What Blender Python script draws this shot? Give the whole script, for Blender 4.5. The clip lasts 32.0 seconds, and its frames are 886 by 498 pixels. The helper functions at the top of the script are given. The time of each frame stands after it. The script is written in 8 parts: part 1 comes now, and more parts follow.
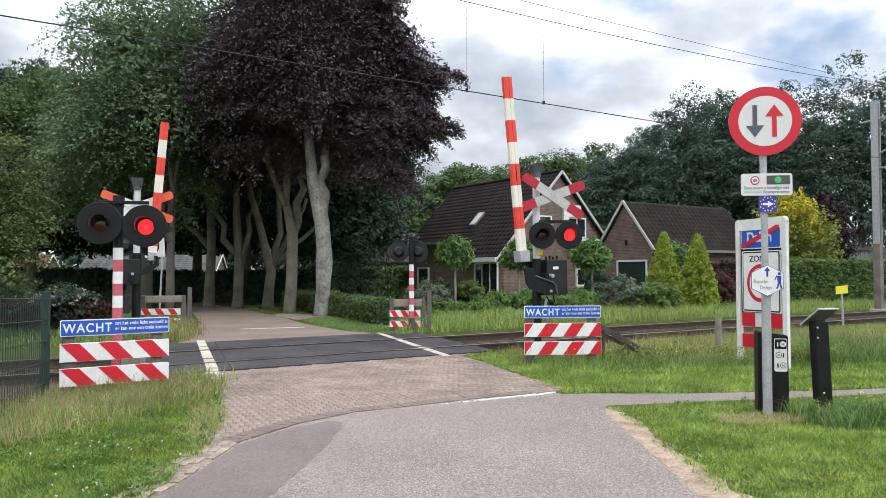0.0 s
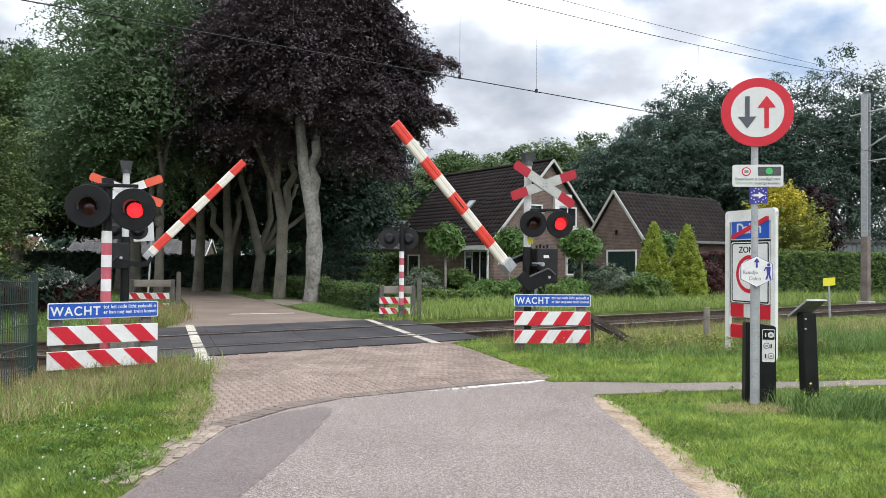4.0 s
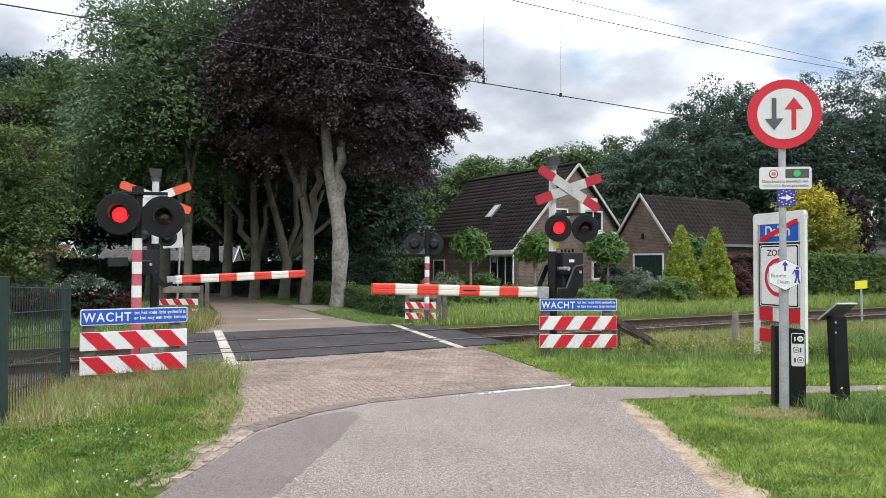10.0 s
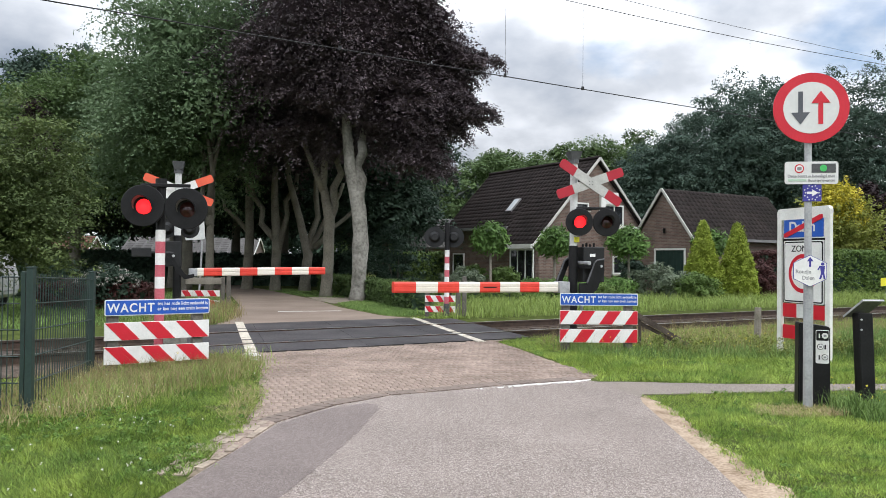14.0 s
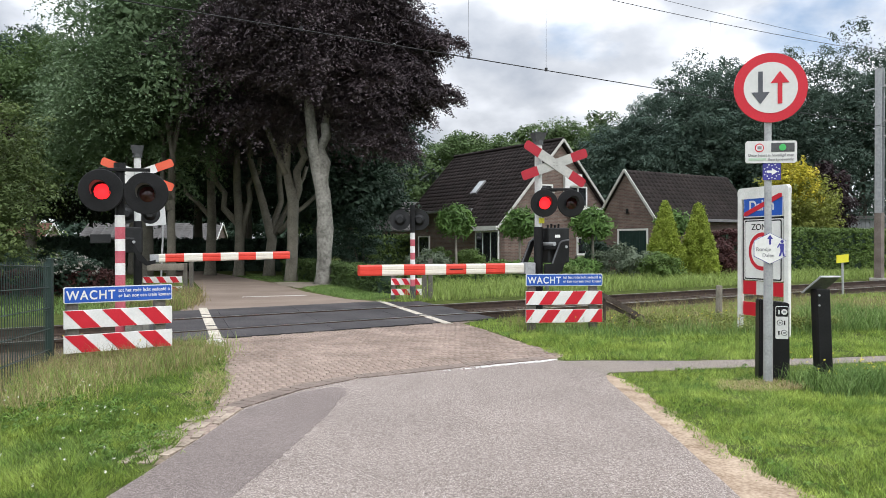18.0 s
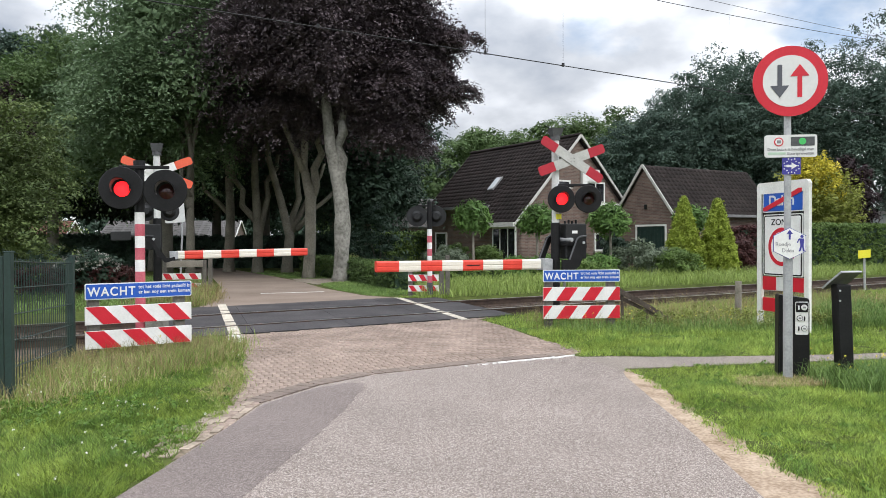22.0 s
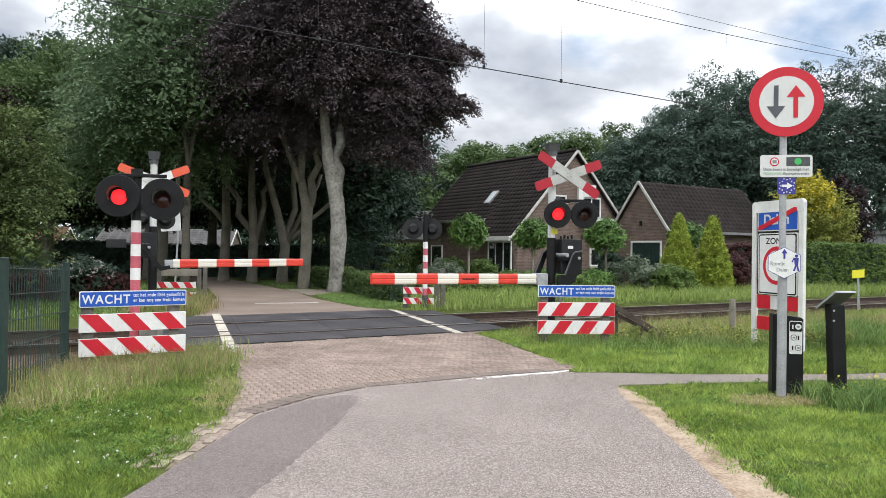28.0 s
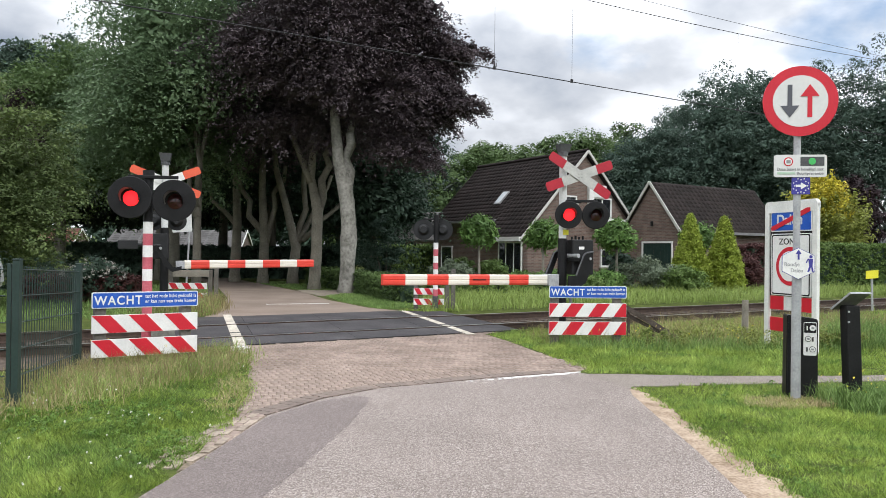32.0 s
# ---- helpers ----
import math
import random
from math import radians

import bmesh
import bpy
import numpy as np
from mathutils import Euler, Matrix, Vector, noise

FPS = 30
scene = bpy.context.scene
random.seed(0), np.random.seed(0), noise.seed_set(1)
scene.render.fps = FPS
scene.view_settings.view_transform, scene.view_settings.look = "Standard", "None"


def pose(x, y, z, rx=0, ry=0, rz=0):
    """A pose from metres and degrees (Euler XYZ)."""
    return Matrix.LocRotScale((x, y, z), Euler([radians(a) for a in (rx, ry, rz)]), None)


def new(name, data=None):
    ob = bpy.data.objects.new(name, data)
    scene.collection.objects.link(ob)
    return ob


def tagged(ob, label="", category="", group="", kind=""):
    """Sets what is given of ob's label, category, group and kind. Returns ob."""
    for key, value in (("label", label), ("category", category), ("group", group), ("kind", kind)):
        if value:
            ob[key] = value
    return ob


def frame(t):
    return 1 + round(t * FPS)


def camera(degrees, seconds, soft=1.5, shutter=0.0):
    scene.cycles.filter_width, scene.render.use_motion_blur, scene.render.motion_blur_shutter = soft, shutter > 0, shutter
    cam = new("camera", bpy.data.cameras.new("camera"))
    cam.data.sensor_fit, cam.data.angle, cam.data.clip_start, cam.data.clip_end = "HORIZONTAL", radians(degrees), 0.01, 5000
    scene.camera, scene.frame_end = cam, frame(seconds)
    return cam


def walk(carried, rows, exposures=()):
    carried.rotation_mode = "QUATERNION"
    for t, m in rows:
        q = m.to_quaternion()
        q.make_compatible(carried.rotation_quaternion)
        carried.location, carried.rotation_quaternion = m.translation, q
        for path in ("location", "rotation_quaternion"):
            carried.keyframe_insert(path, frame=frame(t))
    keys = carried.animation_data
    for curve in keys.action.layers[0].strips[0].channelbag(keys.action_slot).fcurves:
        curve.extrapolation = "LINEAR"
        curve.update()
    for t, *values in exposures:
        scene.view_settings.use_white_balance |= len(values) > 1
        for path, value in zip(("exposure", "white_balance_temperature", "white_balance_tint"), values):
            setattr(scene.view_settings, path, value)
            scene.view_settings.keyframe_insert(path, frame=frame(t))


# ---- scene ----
# Camera: hand-held at eye height on the road, only its aim wanders.
cam = camera(60.3, 32.0, soft=0.75)
EYE = [
    (0, 0.016, 0.014, 1.445, -2.624, 1.871, 0.121),
    (0.5, 0.011, 0.014, 1.442, -2.694, 1.555, 0.044),
    (1, 0.011, 0.017, 1.443, -2.557, 1.167, 0.265),
    (1.5, 0.016, 0.022, 1.443, -2.488, 0.825, 0.352),
    (2, 0.011, 0.022, 1.441, -2.700, 0.827, 0.358),
    (2.5, 0.008, 0.021, 1.442, -2.963, 0.971, 0.464),
    (3, 0.010, 0.020, 1.439, -3.008, 0.930, 0.035),
    (3.5, 0.009, 0.028, 1.441, -3.241, 0.881, -0.427),
    (5.5, 0.007, 0.019, 1.439, -3.475, 1.275, -0.644),
    (6, 0.014, 0.027, 1.438, -3.312, 0.895, -0.311),
    (6.5, 0.016, 0.020, 1.436, -3.260, 0.455, -0.163),
    (7, 0.013, 0.013, 1.440, -3.384, 0.381, -0.073),
    (7.5, 0.016, 0.010, 1.441, -3.333, 0.609, -0.149),
    (8, 0.013, 0.015, 1.439, -3.243, 0.698, -0.462),
    (8.5, 0.018, 0.009, 1.438, -3.139, 0.732, -0.410),
    (9, 0.007, -0.009, 1.438, -2.596, 0.965, -0.198),
    (9.5, 0.009, -0.008, 1.443, -1.795, 1.170, -0.190),
    (10, 0.012, -0.005, 1.442, -1.463, 1.297, -0.239),
    (10.5, 0.007, 0.005, 1.443, -1.584, 1.222, -0.677),
    (11, 0.005, 0.007, 1.438, -1.523, 0.924, -0.921),
    (11.5, 0.008, 0.015, 1.438, -1.631, 0.447, -0.759),
    (12, 0.003, 0.012, 1.433, -1.765, 0.103, -0.743),
    (12.5, 0.003, 0.014, 1.437, -1.867, 0.021, -0.864),
    (13, -0.004, -0.002, 1.439, -1.537, 0.352, -1.033),
    (13.5, -0.005, -0.002, 1.440, -0.358, 0.857, -0.932),
    (14, -0.000, -0.000, 1.440, -0.000, 0.806, -0.650),
    (14.5, -0.003, 0.006, 1.431, -0.646, 0.098, -0.716),
    (15, 0.001, 0.031, 1.431, -2.160, -0.661, -0.624),
    (15.5, -0.000, 0.037, 1.433, -3.682, -0.450, -0.479),
    (17.5, -0.011, 0.023, 1.428, -3.227, -0.050, -0.044),
    (18, -0.009, 0.020, 1.430, -2.608, -0.460, 0.052),
    (18.5, -0.005, 0.021, 1.432, -2.294, -0.775, 0.116),
    (19, -0.016, 0.019, 1.431, -2.479, -0.498, -0.063),
    (19.5, -0.012, 0.026, 1.433, -2.998, -0.203, -0.194),
    (20, -0.010, 0.018, 1.433, -3.597, -0.045, -0.500),
    (20.5, -0.021, 0.002, 1.438, -3.606, 0.170, -0.485),
    (21, -0.022, 0.007, 1.433, -3.338, 0.200, -0.316),
    (21.5, -0.017, 0.009, 1.426, -2.848, -0.121, -0.089),
    (22, -0.003, 0.012, 1.423, -1.313, -0.714, 0.212),
    (22.5, 0.004, 0.043, 1.427, 0.192, -0.995, -0.062),
    (23, -0.002, 0.034, 1.425, -0.332, -0.715, -0.796),
    (23.5, -0.004, 0.026, 1.433, -1.227, -0.446, -0.781),
    (24, -0.009, 0.018, 1.429, -1.233, -0.521, -0.733),
    (24.5, -0.005, 0.023, 1.427, -1.037, -0.665, -0.548),
    (25, -0.003, 0.007, 1.432, -0.955, -0.550, -0.411),
    (25.5, -0.010, 0.006, 1.430, -0.827, -0.358, -0.443),
    (27.5, -0.011, -0.012, 1.435, -1.629, -0.069, -0.644),
    (28, -0.013, -0.002, 1.434, -1.660, 0.229, -0.748),
    (28.5, -0.019, -0.004, 1.433, -1.558, 0.338, -1.096),
    (29, -0.015, 0.011, 1.433, -1.551, 0.385, -0.931),
    (29.5, -0.013, 0.008, 1.427, -1.479, 0.064, -0.700),
    (30, -0.009, 0.011, 1.431, -1.466, -0.384, -0.635),
    (30.5, -0.020, 0.003, 1.432, -1.245, -0.357, -0.834),
    (31, -0.013, 0.008, 1.434, -0.945, -0.040, -0.859),
    (31.5, -0.017, 0.003, 1.437, -0.908, 0.010, -0.930),
    (32, -0.026, 0.017, 1.436, -0.916, 0.273, -0.701),
]
walk(cam, [(t, pose(x, y, z, 90 + pitch, roll, yaw)) for t, x, y, z, yaw, pitch, roll in EYE],
     [(0, -0.17, 6260, 10), (10, -0.17, 6300, 10), (20, -0.15, 6380, 10), (32, -0.14, 6390, 10)])

# World: bright broken overcast, brighter towards the zenith.
SUN_EL, SUN_AZ = radians(48), radians(150)
world = bpy.data.worlds.new("world")
scene.world = world
world.use_nodes = True
wn, wl = world.node_tree.nodes, world.node_tree.links
wn.clear()
w_out = wn.new("ShaderNodeOutputWorld")
w_bg = wn.new("ShaderNodeBackground")
w_sky = wn.new("ShaderNodeTexSky")
w_sky.sky_type = "NISHITA"
w_sky.sun_disc = False
w_sky.sun_elevation, w_sky.sun_rotation = SUN_EL, SUN_AZ
w_skygain = wn.new("ShaderNodeVectorMath")
w_skygain.operation = "SCALE"
w_skygain.inputs["Scale"].default_value = 0.16
w_tc = wn.new("ShaderNodeTexCoord")
w_sep = wn.new("ShaderNodeSeparateXYZ")
w_map = wn.new("ShaderNodeMapping")
w_map.inputs["Scale"].default_value = (1.0, 1.0, 1.8)
w_map.inputs["Location"].default_value = (0.35, 0.1, 0.0)
w_n1 = wn.new("ShaderNodeTexNoise")
w_n1.inputs["Scale"].default_value, w_n1.inputs["Detail"].default_value, w_n1.inputs["Roughness"].default_value = 2.3, 7, 0.52
w_n2 = wn.new("ShaderNodeTexNoise")
w_n2.inputs["Scale"].default_value, w_n2.inputs["Detail"].default_value = 3.4, 8
w_r1 = wn.new("ShaderNodeValToRGB")
w_r1.color_ramp.elements[0].position, w_r1.color_ramp.elements[0].color = 0.30, (0, 0, 0, 1)
w_r1.color_ramp.elements[1].position, w_r1.color_ramp.elements[1].color = 0.40, (1, 1, 1, 1)
w_r2 = wn.new("ShaderNodeValToRGB")
w_r2.color_ramp.elements[0].position, w_r2.color_ramp.elements[0].color = 0.27, (0.34, 0.40, 0.50, 1)
w_r2.color_ramp.elements[1].position, w_r2.color_ramp.elements[1].color = 0.56, (1.47, 1.5, 1.56, 1)
w_e = w_r2.color_ramp.elements.new(0.42)
w_e.color = (0.79, 0.825, 0.885, 1)
w_mix = wn.new("ShaderNodeMix")
w_mix.data_type = "RGBA"
w_grad = wn.new("ShaderNodeMapRange")
w_grad.inputs["From Min"].default_value, w_grad.inputs["From Max"].default_value = 0.0, 1.0
w_grad.inputs["To Min"].default_value, w_grad.inputs["To Max"].default_value = 0.68, 2.45
w_gain = wn.new("ShaderNodeVectorMath")
w_gain.operation = "SCALE"
wl.new(w_tc.outputs["Generated"], w_sep.inputs[0])
wl.new(w_tc.outputs["Generated"], w_map.inputs["Vector"])
wl.new(w_map.outputs[0], w_n1.inputs["Vector"])
wl.new(w_map.outputs[0], w_n2.inputs["Vector"])
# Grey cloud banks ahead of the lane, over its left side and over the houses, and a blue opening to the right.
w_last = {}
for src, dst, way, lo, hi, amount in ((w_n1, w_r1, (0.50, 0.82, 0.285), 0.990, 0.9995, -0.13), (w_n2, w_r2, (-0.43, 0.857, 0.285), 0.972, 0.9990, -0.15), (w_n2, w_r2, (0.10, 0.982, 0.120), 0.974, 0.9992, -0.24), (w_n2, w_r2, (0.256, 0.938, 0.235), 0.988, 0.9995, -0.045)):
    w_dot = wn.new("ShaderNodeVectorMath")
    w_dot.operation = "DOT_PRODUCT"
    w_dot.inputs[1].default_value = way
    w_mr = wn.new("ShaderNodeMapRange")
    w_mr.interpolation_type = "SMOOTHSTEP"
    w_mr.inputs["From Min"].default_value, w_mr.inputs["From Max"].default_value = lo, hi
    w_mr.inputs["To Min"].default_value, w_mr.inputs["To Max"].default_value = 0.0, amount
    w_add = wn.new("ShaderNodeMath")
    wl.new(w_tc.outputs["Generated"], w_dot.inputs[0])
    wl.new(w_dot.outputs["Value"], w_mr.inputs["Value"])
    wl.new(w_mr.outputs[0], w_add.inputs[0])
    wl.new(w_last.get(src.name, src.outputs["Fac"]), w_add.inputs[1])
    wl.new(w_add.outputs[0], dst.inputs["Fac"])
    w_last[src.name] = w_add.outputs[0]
wl.new(w_sky.outputs[0], w_skygain.inputs[0])
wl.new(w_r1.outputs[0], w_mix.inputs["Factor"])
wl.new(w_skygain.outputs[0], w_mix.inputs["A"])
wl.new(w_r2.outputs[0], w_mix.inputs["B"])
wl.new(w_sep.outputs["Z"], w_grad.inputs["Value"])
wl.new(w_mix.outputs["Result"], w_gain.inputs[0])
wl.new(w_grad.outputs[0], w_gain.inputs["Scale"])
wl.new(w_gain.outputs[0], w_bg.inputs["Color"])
w_bg.inputs["Strength"].default_value = 1.0
wl.new(w_bg.outputs[0], w_out.inputs["Surface"])

sun = new("sun", bpy.data.lights.new("sun", "SUN"))
sun.data.energy, sun.data.angle, sun.data.color = 1.5, radians(14), (1.0, 0.965, 0.92)
sun_from = Vector((math.sin(SUN_AZ) * math.cos(SUN_EL), math.cos(SUN_AZ) * math.cos(SUN_EL), math.sin(SUN_EL)))
sun.rotation_euler = sun_from.to_track_quat("Z", "Y").to_euler()


# Materials
def ramp_mat(name, a, b, scale=8.0, fine=60.0, rough=0.7, bump=0.2, metal=0.0, island=0.0, obj=0.0, spec=0.5, trans=0.0, depth=0.01, c=None):
    """Two-scale mottled surface between colours a and b, with an optional third stain colour c."""
    m = bpy.data.materials.new(name)
    m.use_nodes = True
    n, l = m.node_tree.nodes, m.node_tree.links
    p = n["Principled BSDF"]
    tc = n.new("ShaderNodeTexCoord")
    n1, n2 = n.new("ShaderNodeTexNoise"), n.new("ShaderNodeTexNoise")
    n1.inputs["Scale"].default_value, n1.inputs["Detail"].default_value = scale, 5
    n2.inputs["Scale"].default_value, n2.inputs["Detail"].default_value = fine, 3
    add = n.new("ShaderNodeMath")
    add.operation = "MULTIPLY_ADD"
    add.inputs[1].default_value, add.inputs[2].default_value = 0.45, 0.0
    l.new(tc.outputs["Object"], n1.inputs["Vector"])
    l.new(tc.outputs["Object"], n2.inputs["Vector"])
    mixf = n.new("ShaderNodeMath")
    mixf.operation = "MULTIPLY_ADD"
    mixf.inputs[1].default_value = 0.55
    l.new(n2.outputs["Fac"], add.inputs[0])
    l.new(n1.outputs["Fac"], mixf.inputs[0])
    l.new(add.outputs[0], mixf.inputs[2])
    r = n.new("ShaderNodeValToRGB")
    r.color_ramp.elements[0].position, r.color_ramp.elements[0].color = 0.36, (*a, 1)
    r.color_ramp.elements[1].position, r.color_ramp.elements[1].color = 0.64, (*b, 1)
    if c:
        e = r.color_ramp.elements.new(0.74)
        e.color = (*c, 1)
    l.new(mixf.outputs[0], r.inputs["Fac"])
    col = r.outputs["Color"]
    if island or obj:
        hsv = n.new("ShaderNodeHueSaturation")
        mr = n.new("ShaderNodeMapRange")
        v = island or obj
        mr.inputs["To Min"].default_value, mr.inputs["To Max"].default_value = 1 - v, 1 + v
        if island:
            src = n.new("ShaderNodeNewGeometry").outputs["Random Per Island"]
        else:
            src = n.new("ShaderNodeObjectInfo").outputs["Random"]
        l.new(src, mr.inputs["Value"])
        l.new(mr.outputs[0], hsv.inputs["Value"])
        l.new(col, hsv.inputs["Color"])
        col = hsv.outputs["Color"]
    l.new(col, p.inputs["Base Color"])
    p.inputs["Roughness"].default_value, p.inputs["Metallic"].default_value = rough, metal
    p.inputs["Specular IOR Level"].default_value = spec
    if bump:
        b_ = n.new("ShaderNodeBump")
        b_.inputs["Strength"].default_value, b_.inputs["Distance"].default_value = bump, depth
        l.new(mixf.outputs[0], b_.inputs["Height"])
        l.new(b_.outputs[0], p.inputs["Normal"])
    if trans:
        t_ = n.new("ShaderNodeBsdfTranslucent")
        l.new(col, t_.inputs["Color"])
        ms = n.new("ShaderNodeMixShader")
        ms.inputs[0].default_value = trans
        l.new(p.outputs[0], ms.inputs[1])
        l.new(t_.outputs[0], ms.inputs[2])
        l.new(ms.outputs[0], n["Material Output"].inputs["Surface"])
    return m


def leaf_mat(name, a, b, var=0.35, spec=0.22, trans=0.25):
    return ramp_mat(name, a, b, 0.5, 6.0, 0.6, 0.0, island=var, trans=trans, spec=spec)


def glow_mat(name, col, power):
    m = bpy.data.materials.new(name)
    m.use_nodes = True
    p = m.node_tree.nodes["Principled BSDF"]
    p.inputs["Base Color"].default_value = (*col, 1)
    p.inputs["Emission Color"].default_value = (*col, 1)
    p.inputs["Emission Strength"].default_value = power
    return m


def brick_mat(name, a, b, mortar, scale=1.0, w=0.21, h=0.065, joint=0.012, bump=0.5):
    m = bpy.data.materials.new(name)
    m.use_nodes = True
    n, l = m.node_tree.nodes, m.node_tree.links
    p = n["Principled BSDF"]
    tc = n.new("ShaderNodeTexCoord")
    sp = n.new("ShaderNodeSeparateXYZ")
    sm = n.new("ShaderNodeMath")
    cb = n.new("ShaderNodeCombineXYZ")
    bt = n.new("ShaderNodeTexBrick")
    ns = n.new("ShaderNodeTexNoise")
    mx = n.new("ShaderNodeMix")
    mx.data_type, mx.blend_type = "RGBA", "MULTIPLY"
    mx.inputs["Factor"].default_value = 0.7
    ns.inputs["Scale"].default_value, ns.inputs["Detail"].default_value = 2.2, 6
    r = n.new("ShaderNodeValToRGB")
    r.color_ramp.elements[0].position, r.color_ramp.elements[0].color = 0.3, (0.55, 0.53, 0.5, 1)
    r.color_ramp.elements[1].position, r.color_ramp.elements[1].color = 0.65, (1.1, 1.08, 1.05, 1)
    bt.inputs["Color1"].default_value, bt.inputs["Color2"].default_value, bt.inputs["Mortar"].default_value = (*a, 1), (*b, 1), (*mortar, 1)
    bt.inputs["Scale"].default_value = 1.0 / scale
    bt.inputs["Brick Width"].default_value, bt.inputs["Row Height"].default_value, bt.inputs["Mortar Size"].default_value = w, h, joint
    l.new(tc.outputs["Object"], sp.inputs[0])
    l.new(sp.outputs["X"], sm.inputs[0])
    l.new(sp.outputs["Y"], sm.inputs[1])
    l.new(sm.outputs[0], cb.inputs["X"])
    l.new(sp.outputs["Z"], cb.inputs["Y"])
    l.new(cb.outputs[0], bt.inputs["Vector"])
    l.new(tc.outputs["Object"], ns.inputs["Vector"])
    l.new(ns.outputs["Fac"], r.inputs["Fac"])
    l.new(bt.outputs["Color"], mx.inputs["A"])
    l.new(r.outputs["Color"], mx.inputs["B"])
    l.new(mx.outputs["Result"], p.inputs["Base Color"])
    b_ = n.new("ShaderNodeBump")
    b_.inputs["Strength"].default_value, b_.inputs["Distance"].default_value, b_.invert = bump, 0.01, True
    l.new(bt.outputs["Fac"], b_.inputs["Height"])
    l.new(b_.outputs[0], p.inputs["Normal"])
    p.inputs["Roughness"].default_value = 0.85
    return m


def asphalt_mat(name, lo, hi, stone, scale=1.0):
    """Chippings in a binder: dark gaps, mid stones, some pale stones, and broad faint wear."""
    m = bpy.data.materials.new(name)
    m.use_nodes = True
    n, l = m.node_tree.nodes, m.node_tree.links
    p = n["Principled BSDF"]
    tc = n.new("ShaderNodeTexCoord")
    vo = n.new("ShaderNodeTexVoronoi")
    vo.inputs["Scale"].default_value = 165 * scale
    n1, n2 = n.new("ShaderNodeTexNoise"), n.new("ShaderNodeTexNoise")
    n1.inputs["Scale"].default_value, n1.inputs["Detail"].default_value = 0.9, 7
    n2.inputs["Scale"].default_value, n2.inputs["Detail"].default_value, n2.inputs["Roughness"].default_value = 38 * scale, 7, 0.75
    for q in (vo, n1, n2):
        l.new(tc.outputs["Object"], q.inputs["Vector"])
    bw = n.new("ShaderNodeRGBToBW")
    l.new(vo.outputs["Color"], bw.inputs[0])
    ad = n.new("ShaderNodeMath")
    ad.operation = "MULTIPLY_ADD"
    ad.inputs[1].default_value = 0.5
    l.new(bw.outputs[0], ad.inputs[0])
    sc = n.new("ShaderNodeMath")
    sc.operation = "MULTIPLY"
    sc.inputs[1].default_value = 0.5
    l.new(n2.outputs["Fac"], sc.inputs[0])
    l.new(sc.outputs[0], ad.inputs[2])
    r = n.new("ShaderNodeValToRGB")
    r.color_ramp.elements[0].position, r.color_ramp.elements[0].color = 0.28, (*lo, 1)
    r.color_ramp.elements[1].position, r.color_ramp.elements[1].color = 0.78, (*stone, 1)
    e = r.color_ramp.elements.new(0.52)
    e.color = (*hi, 1)
    l.new(ad.outputs[0], r.inputs["Fac"])
    wr = n.new("ShaderNodeValToRGB")
    wr.color_ramp.elements[0].position, wr.color_ramp.elements[0].color = 0.3, (0.88, 0.87, 0.86, 1)
    wr.color_ramp.elements[1].position, wr.color_ramp.elements[1].color = 0.7, (1.08, 1.07, 1.06, 1)
    l.new(n1.outputs["Fac"], wr.inputs["Fac"])
    mx = n.new("ShaderNodeMix")
    mx.data_type, mx.blend_type = "RGBA", "MULTIPLY"
    mx.inputs["Factor"].default_value = 1.0
    l.new(r.outputs["Color"], mx.inputs["A"])
    l.new(wr.outputs["Color"], mx.inputs["B"])
    l.new(mx.outputs["Result"], p.inputs["Base Color"])
    b_ = n.new("ShaderNodeBump")
    b_.inputs["Strength"].default_value, b_.inputs["Distance"].default_value = 1.0, 0.009
    l.new(ad.outputs[0], b_.inputs["Height"])
    l.new(b_.outputs[0], p.inputs["Normal"])
    p.inputs["Roughness"].default_value = 0.92
    p.inputs["Specular IOR Level"].default_value = 0.25
    return m


M_GROUND = ramp_mat("grass_soil", (0.040, 0.056, 0.016), (0.092, 0.112, 0.032), 2.5, 30, 0.95, 0.6, depth=0.03, c=(0.13, 0.105, 0.055), spec=0.04)
M_ASPHALT = asphalt_mat("asphalt", (0.082, 0.066, 0.058), (0.250, 0.211, 0.189), (0.60, 0.54, 0.50))
M_PATCH = asphalt_mat("asphalt_patch", (0.090, 0.074, 0.069), (0.186, 0.155, 0.145), (0.40, 0.352, 0.33), 1.2)
M_PATH = asphalt_mat("path_asphalt", (0.135, 0.114, 0.098), (0.24, 0.208, 0.182), (0.40, 0.355, 0.315), 1.1)
M_FARROAD = ramp_mat("far_road", (0.168, 0.130, 0.104), (0.250, 0.200, 0.162), 0.8, 40, 0.95, 0.3, spec=0.2)
M_SAND = ramp_mat("sandy_edge", (0.20, 0.142, 0.096), (0.46, 0.365, 0.275), 3.5, 40, 0.95, 0.9, depth=0.03, c=(0.17, 0.15, 0.07), spec=0.1)
M_PAVER = ramp_mat("paver", (0.158, 0.120, 0.098), (0.330, 0.258, 0.214), 1.3, 26, 0.88, 0.7, obj=0.12, depth=0.004, spec=0.2)
M_PAVERS = ramp_mat("pavers", (0.158, 0.120, 0.098), (0.330, 0.258, 0.214), 1.3, 26, 0.88, 0.7, island=0.12, depth=0.004, spec=0.2)
M_JOINT = ramp_mat("joint_sand", (0.10, 0.084, 0.058), (0.33, 0.262, 0.205), 0.9, 30, 0.95, 0.4, depth=0.004, spec=0.1)
